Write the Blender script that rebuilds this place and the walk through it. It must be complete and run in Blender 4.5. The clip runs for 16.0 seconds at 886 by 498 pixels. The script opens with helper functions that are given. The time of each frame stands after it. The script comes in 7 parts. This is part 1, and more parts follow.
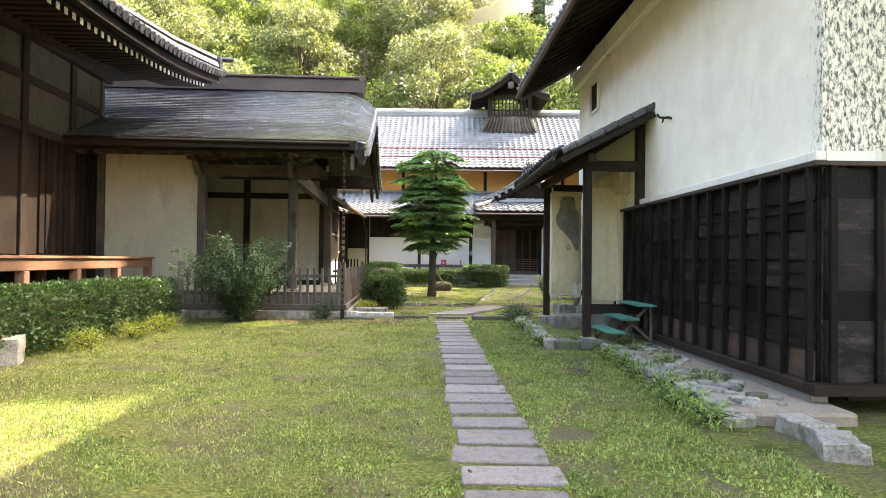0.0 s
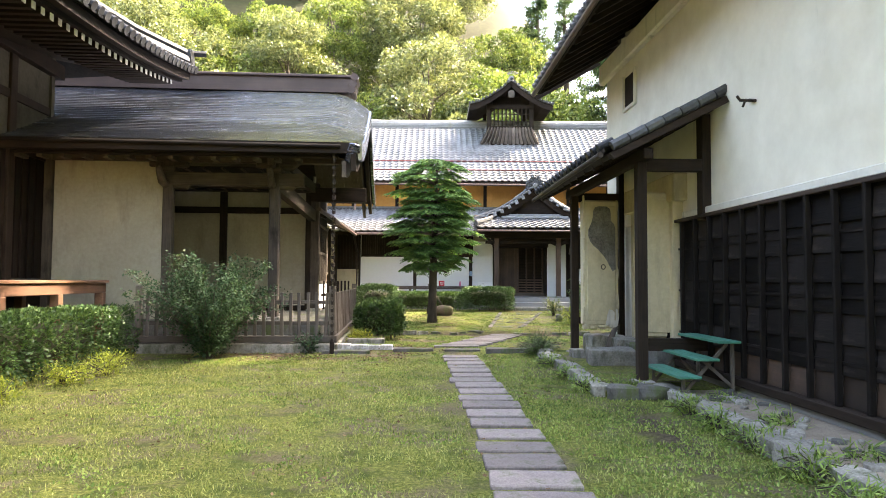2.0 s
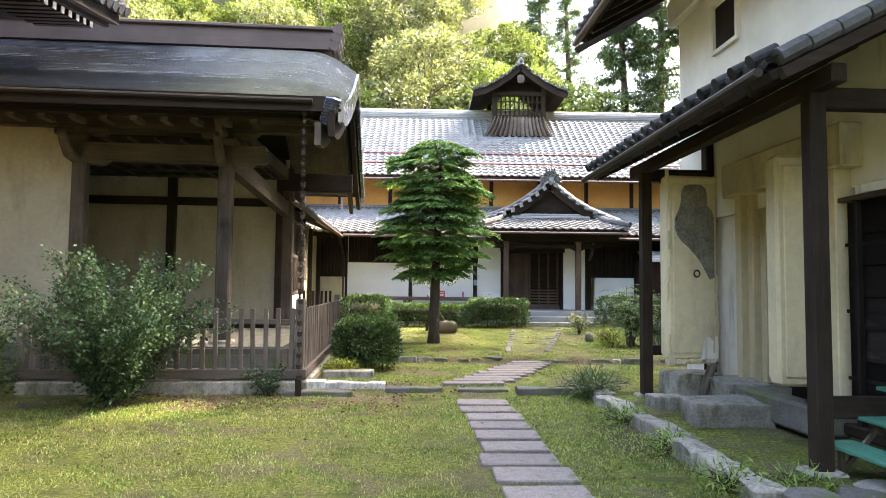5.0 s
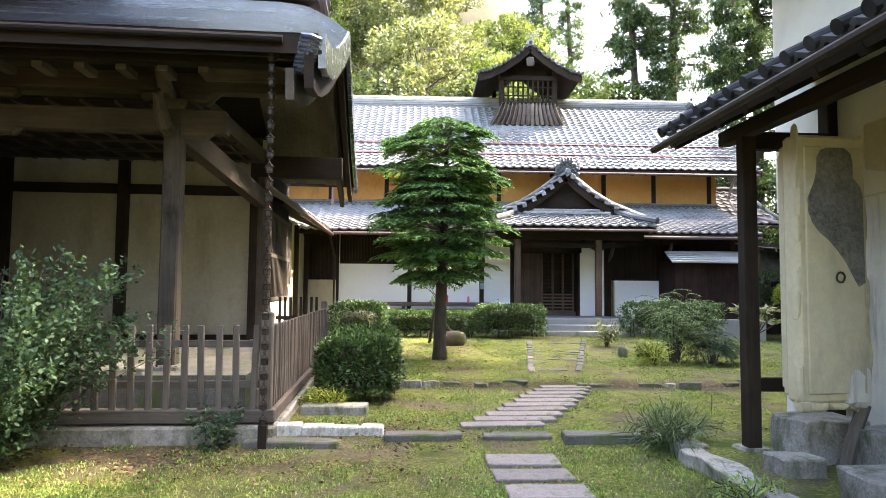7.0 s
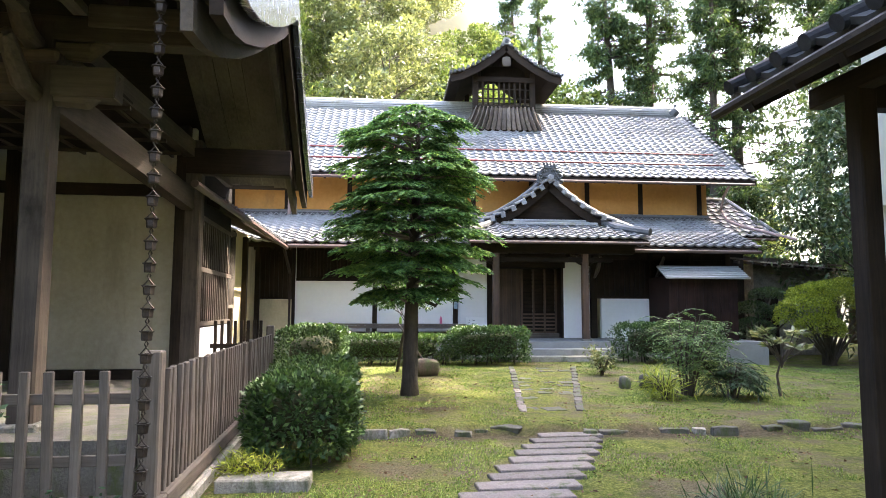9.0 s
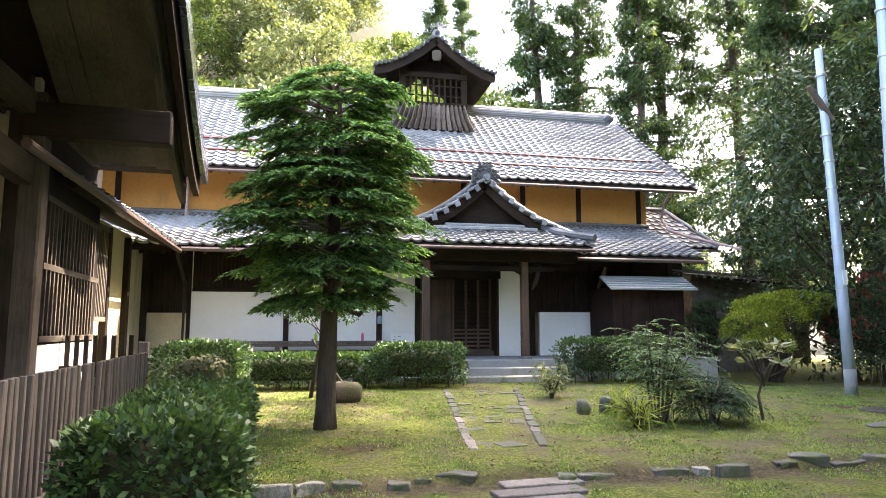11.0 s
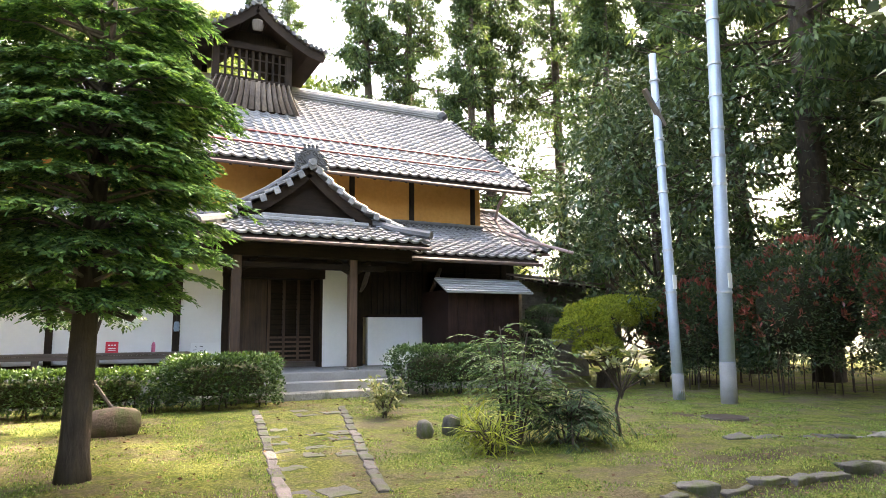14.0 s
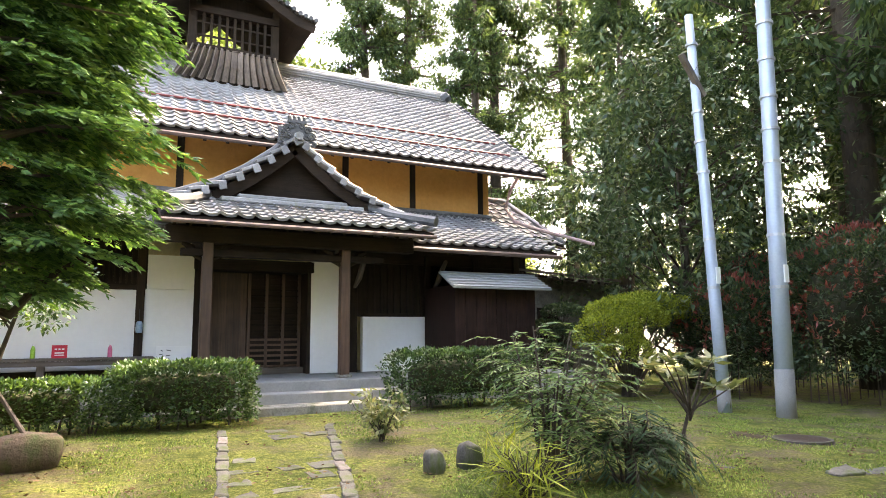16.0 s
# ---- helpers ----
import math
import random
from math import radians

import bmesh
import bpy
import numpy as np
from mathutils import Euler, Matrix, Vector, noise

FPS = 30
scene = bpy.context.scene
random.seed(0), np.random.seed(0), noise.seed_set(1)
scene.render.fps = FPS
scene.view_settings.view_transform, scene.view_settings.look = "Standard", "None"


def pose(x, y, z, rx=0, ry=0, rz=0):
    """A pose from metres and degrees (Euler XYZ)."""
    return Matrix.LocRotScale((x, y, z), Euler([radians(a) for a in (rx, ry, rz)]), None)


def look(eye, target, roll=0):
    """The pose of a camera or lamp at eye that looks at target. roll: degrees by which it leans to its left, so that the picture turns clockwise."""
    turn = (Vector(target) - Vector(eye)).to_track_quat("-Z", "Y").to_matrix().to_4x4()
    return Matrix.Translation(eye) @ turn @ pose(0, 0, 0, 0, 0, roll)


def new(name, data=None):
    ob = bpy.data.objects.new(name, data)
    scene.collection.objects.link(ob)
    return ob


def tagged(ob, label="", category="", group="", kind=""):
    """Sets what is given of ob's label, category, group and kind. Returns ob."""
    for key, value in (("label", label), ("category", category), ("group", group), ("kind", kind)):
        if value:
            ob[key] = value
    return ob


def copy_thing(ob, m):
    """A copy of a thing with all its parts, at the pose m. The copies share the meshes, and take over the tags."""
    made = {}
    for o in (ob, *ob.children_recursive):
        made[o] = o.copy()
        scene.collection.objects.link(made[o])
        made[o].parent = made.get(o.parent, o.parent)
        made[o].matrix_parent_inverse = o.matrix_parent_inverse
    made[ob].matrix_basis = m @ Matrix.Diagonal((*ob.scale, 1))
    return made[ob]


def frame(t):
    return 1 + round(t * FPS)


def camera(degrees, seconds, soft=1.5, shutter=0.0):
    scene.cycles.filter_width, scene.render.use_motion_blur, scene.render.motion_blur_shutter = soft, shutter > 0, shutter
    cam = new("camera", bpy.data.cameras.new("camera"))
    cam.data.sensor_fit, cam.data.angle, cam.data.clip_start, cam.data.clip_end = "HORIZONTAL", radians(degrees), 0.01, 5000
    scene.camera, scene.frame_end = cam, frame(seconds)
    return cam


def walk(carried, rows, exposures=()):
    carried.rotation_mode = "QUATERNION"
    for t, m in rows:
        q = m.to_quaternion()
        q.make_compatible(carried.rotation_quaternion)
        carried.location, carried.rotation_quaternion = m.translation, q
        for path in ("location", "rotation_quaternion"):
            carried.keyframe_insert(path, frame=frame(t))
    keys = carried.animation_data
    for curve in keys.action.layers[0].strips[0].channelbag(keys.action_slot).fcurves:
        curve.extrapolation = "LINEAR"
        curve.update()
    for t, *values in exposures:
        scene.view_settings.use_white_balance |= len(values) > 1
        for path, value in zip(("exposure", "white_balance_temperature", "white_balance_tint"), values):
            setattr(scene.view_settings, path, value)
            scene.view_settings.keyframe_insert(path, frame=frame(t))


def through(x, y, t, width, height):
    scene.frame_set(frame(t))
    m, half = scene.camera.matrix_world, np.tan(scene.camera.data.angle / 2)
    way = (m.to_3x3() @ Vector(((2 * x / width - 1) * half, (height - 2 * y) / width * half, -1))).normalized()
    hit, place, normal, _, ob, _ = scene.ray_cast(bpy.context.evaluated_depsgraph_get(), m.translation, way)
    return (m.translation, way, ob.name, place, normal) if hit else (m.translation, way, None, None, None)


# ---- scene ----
cam = camera(67.9, 16.0, soft=0.9)
PATH = [
    (0, (0.438, -2.317, 1.359), (0.429, -0.317, 1.391), 0.6),
    (0.5, (0.3, -1.721, 1.356), (0.294, 0.279, 1.408), 0.5),
    (1, (0.124, -1.161, 1.383), (0.121, 0.838, 1.452), 0.5),
    (1.5, (0.056, -0.656, 1.391), (0.074, 1.342, 1.481), 0.4),
    (2, (0.055, -0.094, 1.401), (0.081, 1.903, 1.494), 0.3),
    (2.5, (0.028, 0.494, 1.439), (0.058, 2.491, 1.536), 0.4),
    (3, (-0.001, 1.096, 1.436), (0.038, 3.093, 1.536), 0.3),
    (3.5, (-0.087, 1.659, 1.443), (-0.046, 3.656, 1.547), 0.3),
    (4, (-0.132, 2.277, 1.415), (-0.088, 4.273, 1.528), 0.4),
    (6.5, (-0.325, 5.379, 1.482), (-0.266, 7.374, 1.604), 0.6),
    (7, (-0.375, 5.959, 1.5), (-0.309, 7.954, 1.626), 0.5),
    (7.5, (-0.385, 6.481, 1.512), (-0.3, 8.474, 1.66), 0.5),
    (8, (-0.404, 7.043, 1.523), (-0.298, 9.034, 1.677), 0.4),
    (8.5, (-0.411, 7.549, 1.564), (-0.284, 9.538, 1.723), 0.3),
    (9, (-0.348, 8.039, 1.553), (-0.185, 10.024, 1.734), 0.2),
    (11.5, (-0.232, 10.401, 1.416), (0.219, 12.333, 1.662), -0.1),
    (12, (-0.174, 10.592, 1.437), (0.366, 12.502, 1.688), -0.2),
    (12.5, (-0.199, 10.781, 1.453), (0.595, 12.599, 1.71), -0.4),
    (13, (-0.117, 11.039, 1.448), (0.75, 12.822, 1.708), -0.5),
    (13.5, (-0.025, 11.423, 1.47), (0.863, 13.197, 1.728), -0.5),
    (14, (0.166, 11.829, 1.438), (1.075, 13.592, 1.696), -0.5),
    (14.5, (0.302, 12.274, 1.421), (1.213, 14.035, 1.681), -0.6),
    (15, (0.424, 12.719, 1.443), (1.336, 14.479, 1.705), -0.5),
    (15.5, (0.674, 13.192, 1.466), (1.587, 14.953, 1.723), -0.6),
    (16, (0.908, 13.616, 1.45), (1.822, 15.376, 1.712), -0.5),
]
walk(cam, [(t, look(eye, target, roll)) for t, eye, target, roll in PATH],
     exposures=[(0, 3.78, 7700, 12), (4, 3.82, 7600, 12), (7, 3.88, 7200, 13), (9, 3.78, 6950, 13), (12, 3.80, 7500, 13), (16, 4.0, 8300, 14)])

# ---- light ----
SUN_AZ, SUN_EL = radians(72), radians(48)
world = bpy.data.worlds.new("world")
scene.world = world
world.use_nodes = True
wn = world.node_tree.nodes
sky = wn.new("ShaderNodeTexSky")
sky.sky_type, sky.sun_disc = "NISHITA", False
sky.sun_elevation, sky.sun_rotation = SUN_EL, SUN_AZ
sky.air_density, sky.dust_density = 1.0, 4.0
world.node_tree.links.new(sky.outputs[0], wn["Background"].inputs[0])
wn["Background"].inputs[1].default_value = 0.15
sun_dir = Vector((math.sin(SUN_AZ) * math.cos(SUN_EL), math.cos(SUN_AZ) * math.cos(SUN_EL), math.sin(SUN_EL)))
sun_data = bpy.data.lights.new("sun", "SUN")
sun_data.energy, sun_data.angle, sun_data.color = 2.05, radians(0.6), (1.0, 0.95, 0.86)
sun = new("sun", sun_data)
sun.matrix_world = look(sun_dir * 60, (0, 0, 0))
scene.view_settings.exposure = 3.1

# ---- materials ----
def nodes_of(name):
    m = bpy.data.materials.new(name)
    m.use_nodes = True
    nt = m.node_tree
    return m, nt, nt.nodes["Principled BSDF"]


def ramp(nt, stops):
    r = nt.nodes.new("ShaderNodeValToRGB")
    els = r.color_ramp.elements
    while len(els) < len(stops):
        els.new(0.5)
    for e, (p, c) in zip(els, stops):
        e.position, e.color = p, (*c, 1)
    return r


def noise_node(nt, coord, scale, detail=6.0, rough=0.6, stretch=(1, 1, 1)):
    mp = nt.nodes.new("ShaderNodeMapping")
    mp.inputs["Scale"].default_value = stretch
    n = nt.nodes.new("ShaderNodeTexNoise")
    n.inputs["Scale"].default_value, n.inputs["Detail"].default_value, n.inputs["Roughness"].default_value = scale, detail, rough
    nt.links.new(coord, mp.inputs[0])
    nt.links.new(mp.outputs[0], n.inputs["Vector"])
    return n.outputs["Fac"]


def mixed(nt, fac, a, b, mode="MIX"):
    m = nt.nodes.new("ShaderNodeMix")
    m.data_type, m.blend_type = "RGBA", mode
    for sock, v in ((m.inputs[0], fac), (m.inputs[6], a), (m.inputs[7], b)):
        if isinstance(v, (int, float)):
            sock.default_value = v
        elif isinstance(v, tuple):
            sock.default_value = (*v, 1)
        else:
            nt.links.new(v, sock)
    return m.outputs[2]


def bumped(nt, bsdf, height, strength, dist=0.01):
    b = nt.nodes.new("ShaderNodeBump")
    b.inputs["Strength"].default_value, b.inputs["Distance"].default_value = strength, dist
    nt.links.new(height, b.inputs["Height"])
    nt.links.new(b.outputs[0], bsdf.inputs["Normal"])


def surface(name, dark, light, fine=40.0, coarse=2.0, rough=0.8, bump=0.3, stretch=(1, 1, 1), stain=None, stain_scale=0.8,
            stain_at=(0.55, 0.7), streak=0.45, metal=0.0, vary=0.25, dist=0.01, spec=0.4, fine_mix=0.5):
    """A surface of two colours mixed by grain at two scales, with stains, object-to-object change and relief."""
    m, nt, p = nodes_of(name)
    tc = nt.nodes.new("ShaderNodeTexCoord").outputs["Object"]
    f = noise_node(nt, tc, fine, 8, 0.65, stretch)
    c = noise_node(nt, tc, coarse, 4, 0.6)
    both = nt.nodes.new("ShaderNodeMix")
    both.inputs[0].default_value = fine_mix
    nt.links.new(c, both.inputs[2]), nt.links.new(f, both.inputs[3])
    r = ramp(nt, [(0.32, dark), (0.68, light)])
    nt.links.new(both.outputs[0], r.inputs[0])
    col = r.outputs[0]
    if stain:
        s = noise_node(nt, tc, stain_scale, 7, 0.7, (1, 1, streak))
        sr = ramp(nt, [(stain_at[0], (0, 0, 0)), (stain_at[1], (1, 1, 1))])
        nt.links.new(s, sr.inputs[0])
        col = mixed(nt, sr.outputs[0], col, stain)
    info = nt.nodes.new("ShaderNodeObjectInfo").outputs["Random"]
    vr = nt.nodes.new("ShaderNodeMapRange")
    vr.inputs[3].default_value, vr.inputs[4].default_value = 1 - vary, 1 + vary * 0.6
    nt.links.new(info, vr.inputs[0])
    sc = nt.nodes.new("ShaderNodeVectorMath")
    sc.operation = "SCALE"
    nt.links.new(col, sc.inputs[0]), nt.links.new(vr.outputs[0], sc.inputs["Scale"])
    nt.links.new(sc.outputs[0], p.inputs["Base Color"])
    rr = nt.nodes.new("ShaderNodeMapRange")
    rr.inputs[3].default_value, rr.inputs[4].default_value = max(rough - 0.15, 0.05), min(rough + 0.12, 1)
    nt.links.new(f, rr.inputs[0])
    nt.links.new(rr.outputs[0], p.inputs["Roughness"])
    p.inputs["Metallic"].default_value = metal
    p.inputs["Specular IOR Level"].default_value = spec
    if bump:
        bumped(nt, p, f, bump, dist)
    return m


def leaf_mat(name, stops, shine=0.35, through=0.35, rough=0.45):
    """Leaves: every leaf of its own green, with light coming through."""
    m, nt, p = nodes_of(name)
    isl = nt.nodes.new("ShaderNodeNewGeometry").outputs["Random Per Island"]
    tc = nt.nodes.new("ShaderNodeTexCoord").outputs["Object"]
    n = noise_node(nt, tc, 0.9, 3, 0.6)
    mx = nt.nodes.new("ShaderNodeMix")
    mx.inputs[0].default_value = 0.58
    nt.links.new(isl, mx.inputs[2]), nt.links.new(n, mx.inputs[3])
    r = ramp(nt, stops)
    nt.links.new(mx.outputs[0], r.inputs[0])
    nt.links.new(r.outputs[0], p.inputs["Base Color"])
    p.inputs["Roughness"].default_value, p.inputs["Specular IOR Level"].default_value = rough, shine
    tr = nt.nodes.new("ShaderNodeBsdfTranslucent")
    tcol = mixed(nt, 1.0, r.outputs[0], (1.75, 1.6, 0.95), "MULTIPLY")
    nt.links.new(tcol, tr.inputs[0])
    mix = nt.nodes.new("ShaderNodeMixShader")
    mix.inputs[0].default_value = through
    nt.links.new(p.outputs[0], mix.inputs[1]), nt.links.new(tr.outputs[0], mix.inputs[2])
    nt.links.new(mix.outputs[0], nt.nodes["Material Output"].inputs[0])
    return m


V, H, D = (1, 1, 0.06), (0.06, 1, 1), (1, 0.06, 1)
wood_v = surface("dark_timber_upright", (0.011, 0.008, 0.006), (0.041, 0.029, 0.021), 34, 1.6, 0.75, 0.35, V, spec=0.12)
wood_h = surface("dark_timber_level", (0.011, 0.008, 0.006), (0.039, 0.027, 0.020), 34, 1.6, 0.75, 0.35, H, spec=0.12)
wood_d = surface("dark_timber_deep", (0.011, 0.008, 0.006), (0.039, 0.027, 0.020), 34, 1.6, 0.75, 0.35, D, spec=0.12)
old_v = surface("weathered_timber_upright", (0.048, 0.037, 0.029), (0.156, 0.129, 0.105), 30, 1.5, 0.85, 0.5, V, stain=(0.05, 0.04, 0.03), stain_scale=2.5)
old_h = surface("weathered_timber_level", (0.048, 0.037, 0.029), (0.156, 0.129, 0.105), 30, 1.5, 0.85, 0.5, H)
old_d = surface("weathered_timber_deep", (0.048, 0.037, 0.029), (0.156, 0.129, 0.105), 30, 1.5, 0.85, 0.5, D)
temple_v = surface("smoked_temple_timber_upright", (0.034, 0.027, 0.021), (0.122, 0.098, 0.077), 26, 1.5, 0.8, 0.6, V, stain=(0.03, 0.024, 0.018), stain_scale=2.5, spec=0.2)
temple_h = surface("smoked_temple_timber_level", (0.034, 0.027, 0.021), (0.122, 0.098, 0.077), 26, 1.5, 0.8, 0.6, H, spec=0.2)
temple_d = surface("smoked_temple_timber_deep", (0.034, 0.027, 0.021), (0.122, 0.098, 0.077), 26, 1.5, 0.8, 0.6, D, spec=0.2)
skirt_v = surface("pale_weathered_boards", (0.085, 0.065, 0.055), (0.27, 0.215, 0.185), 30, 1.5, 0.8, 0.4, V)
# brown shutter boards, taken darker to hold the shade under the hall eave
shutter_v = surface("dark_shutter_boards", (0.006, 0.004, 0.003), (0.026, 0.017, 0.012), 22, 1.4, 0.75, 0.4, V, vary=0.35, spec=0.12)
litter_leaf = leaf_mat("fallen_leaves", [(0.25, (0.05, 0.03, 0.018)), (0.55, (0.14, 0.085, 0.045)), (0.85, (0.30, 0.21, 0.11))], 0.2, 0.1, 0.7)
brown_v = surface("brown_door_boards", (0.030, 0.016, 0.010), (0.125, 0.072, 0.045), 26, 1.2, 0.6, 0.3, V)
red_d = surface("reddish_veranda_boards", (0.10, 0.05, 0.03), (0.24, 0.125, 0.075), 26, 1.5, 0.6, 0.25, D)
char_v = surface("charred_black_boards", (0.0048, 0.0042, 0.0038), (0.026, 0.021, 0.019), 30, 2.2, 0.55, 0.6, D, stain=(0.058, 0.046, 0.039), stain_scale=2.2, stain_at=(0.54, 0.74), streak=4.0, vary=0.8, spec=0.1)
char_brown = surface("scorched_brown_boards", (0.014, 0.010, 0.008), (0.085, 0.050, 0.032), 24, 3, 0.65, 0.45, D, vary=0.6)
# grey plaster darkened below its own tone: the deep eave's shade is in the colour
wall_grey = surface("eave_shaded_grey_plaster", (0.050, 0.046, 0.036), (0.10, 0.093, 0.075), 14, 0.9, 0.92, 0.15, stain=(0.035, 0.032, 0.025), stain_scale=1.2, vary=0.08, spec=0.1)
plaster = surface("aged_white_plaster", (0.60, 0.56, 0.47), (0.78, 0.74, 0.645), 7, 0.6, 0.9, 0.12, stain=(0.27, 0.255, 0.22), stain_scale=3.2, stain_at=(0.56, 0.74), streak=0.14, vary=0.03)
def corner_plaster():
    """White plaster blackened by speckled mould that thins out away from the building's corner."""
    m, nt, p = nodes_of("mould_speckled_plaster")
    tc = nt.nodes.new("ShaderNodeTexCoord").outputs["Object"]
    base = ramp(nt, [(0.35, (0.69, 0.63, 0.50)), (0.68, (0.79, 0.735, 0.605))])
    nt.links.new(noise_node(nt, tc, 2.2, 6, 0.6), base.inputs[0])
    sep = nt.nodes.new("ShaderNodeSeparateXYZ")
    nt.links.new(tc, sep.inputs[0])
    reach = nt.nodes.new("ShaderNodeMapRange")
    reach.inputs[1].default_value, reach.inputs[2].default_value = -4.33, -3.75
    reach.inputs[3].default_value, reach.inputs[4].default_value = 0.035, -0.26
    nt.links.new(sep.outputs["Y"], reach.inputs[0])
    total = nt.nodes.new("ShaderNodeMath")
    total.operation = "ADD"
    nt.links.new(noise_node(nt, tc, 24, 10, 0.8, (1, 1, 0.45)), total.inputs[0]), nt.links.new(reach.outputs[0], total.inputs[1])
    spots = ramp(nt, [(0.50, (0, 0, 0)), (0.60, (1, 1, 1))])
    nt.links.new(total.outputs[0], spots.inputs[0])
    run = ramp(nt, [(0.64, (0, 0, 0)), (0.80, (0.7, 0.7, 0.7))])
    nt.links.new(noise_node(nt, tc, 3.4, 7, 0.7, (1, 1, 0.12)), run.inputs[0])
    col = mixed(nt, run.outputs[0], base.outputs[0], (0.28, 0.265, 0.22))
    nt.links.new(mixed(nt, spots.outputs[0], col, (0.085, 0.08, 0.075)), p.inputs["Base Color"])
    p.inputs["Roughness"].default_value = 0.92
    bumped(nt, p, noise_node(nt, tc, 9, 8, 0.7), 0.12)
    return m


plaster_corner = corner_plaster()
mould = surface("mould_stained_plaster", (0.10, 0.09, 0.09), (0.60, 0.58, 0.54), 22, 3.0, 0.9, 0.15, stain=(0.72, 0.70, 0.66), stain_scale=2.0, stain_at=(0.5, 0.66), vary=0.02)
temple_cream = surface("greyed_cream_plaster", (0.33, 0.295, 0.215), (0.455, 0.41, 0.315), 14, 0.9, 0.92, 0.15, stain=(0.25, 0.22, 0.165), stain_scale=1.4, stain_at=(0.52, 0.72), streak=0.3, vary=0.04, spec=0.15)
cream = surface("cream_earth_plaster", (0.46, 0.385, 0.235), (0.62, 0.53, 0.35), 14, 0.9, 0.92, 0.15, stain=(0.29, 0.25, 0.175), stain_scale=1.4, stain_at=(0.52, 0.72), streak=0.3, vary=0.04)
# darker copy of wood_d that paints in the shade under roofs and eaves
shade_d = surface("shade_dark_timber", (0.006, 0.005, 0.004), (0.022, 0.017, 0.014), 34, 1.6, 0.8, 0.3, D, spec=0.12)
black_v = surface("black_batten", (0.007, 0.0058, 0.005), (0.020, 0.016, 0.014), 34, 2, 0.8, 0.4, V, spec=0.08)
# woods floor and hedge filler, both with shade put into the colour
litter = surface("shade_dark_litter_and_core", (0.020, 0.022, 0.008), (0.055, 0.055, 0.022), 3, 0.3, 0.95, 0.5)
white = surface("white_wall_plaster", (0.76, 0.76, 0.74), (0.84, 0.84, 0.82), 10, 0.8, 0.85, 0.06, vary=0.03)
ochre = surface("ochre_earth_plaster", (0.48, 0.22, 0.055), (0.64, 0.33, 0.10), 11, 0.8, 0.92, 0.15, stain=(0.38, 0.20, 0.07), stain_scale=1.1, vary=0.04)
earth_wall = surface("bare_mud_wall", (0.07, 0.062, 0.05), (0.30, 0.28, 0.235), 34, 6, 0.95, 1.0, vary=0.05, dist=0.02)
tile_m = surface("silver_grey_roof_tile", (0.085, 0.085, 0.087), (0.30, 0.30, 0.305), 18, 1.4, 0.38, 0.25, stain=(0.10, 0.095, 0.075), stain_scale=3.0, vary=0.32, spec=0.7)
tile_dark = surface("dark_roof_tile", (0.035, 0.036, 0.038), (0.125, 0.127, 0.132), 20, 2, 0.5, 0.25, vary=0.35, spec=0.4)
hall_tile = surface("blackened_temple_tile", (0.013, 0.014, 0.015), (0.048, 0.049, 0.053), 20, 2, 0.5, 0.25, vary=0.45, spec=0.18)
ridge_m = surface("pale_ridge_tile", (0.20, 0.20, 0.20), (0.38, 0.38, 0.37), 20, 2, 0.6, 0.3, stain=(0.22, 0.21, 0.14), stain_scale=2, vary=0.2)
copper = surface("dark_sheet_copper", (0.12, 0.13, 0.165), (0.25, 0.265, 0.32), 8, 1.2, 0.26, 0.08, H, metal=0.85, vary=0.2, stain=(0.55, 0.57, 0.58), stain_scale=1.2, stain_at=(0.62, 0.75))
copper_brown = surface("brown_sheet_copper", (0.055, 0.036, 0.030), (0.11, 0.075, 0.062), 12, 1.5, 0.5, 0.05, H, metal=0.4)
gutter_m = surface("brown_gutter", (0.07, 0.045, 0.038), (0.13, 0.085, 0.07), 20, 2, 0.5, 0.05)
pink_pipe = surface("faded_pink_downpipe", (0.30, 0.20, 0.175), (0.42, 0.29, 0.26), 20, 2, 0.55, 0.05)
snow_bar = surface("red_brown_snow_bar", (0.12, 0.025, 0.025), (0.20, 0.045, 0.045), 20, 2, 0.5, 0.05)
iron = surface("rusty_iron", (0.02, 0.017, 0.015), (0.07, 0.05, 0.04), 40, 3, 0.6, 0.3, metal=0.6)
zinc = surface("ribbed_zinc_sheet", (0.38, 0.40, 0.42), (0.55, 0.57, 0.60), 12, 1, 0.35, 0.05, metal=0.5)
stone = surface("pale_granite", (0.16, 0.145, 0.12), (0.43, 0.40, 0.345), 40, 5, 0.85, 0.8, stain=(0.10, 0.105, 0.06), stain_scale=3.5, stain_at=(0.50, 0.64), vary=0.28, dist=0.02)
stone_dark = surface("dark_mossy_stone", (0.06, 0.055, 0.048), (0.17, 0.16, 0.14), 45, 4, 0.9, 0.6, stain=(0.08, 0.10, 0.035), stain_scale=3, stain_at=(0.5, 0.62), vary=0.25, dist=0.02)
kerb_white = surface("pale_worn_kerb_stone", (0.30, 0.28, 0.25), (0.62, 0.60, 0.56), 40, 5, 0.85, 0.6, stain=(0.16, 0.15, 0.11), stain_scale=4, stain_at=(0.52, 0.66), vary=0.2, dist=0.02)
slab_m = surface("grey_brown_paving_stone", (0.085, 0.072, 0.067), (0.29, 0.25, 0.235), 55, 5, 0.85, 0.9, stain=(0.075, 0.085, 0.04), stain_scale=5, stain_at=(0.52, 0.66), vary=0.3, dist=0.015)
concrete = surface("grey_concrete", (0.188, 0.184, 0.173), (0.300, 0.292, 0.277), 50, 2, 0.9, 0.3, stain=(0.17, 0.17, 0.14), stain_scale=1.2, vary=0.08)
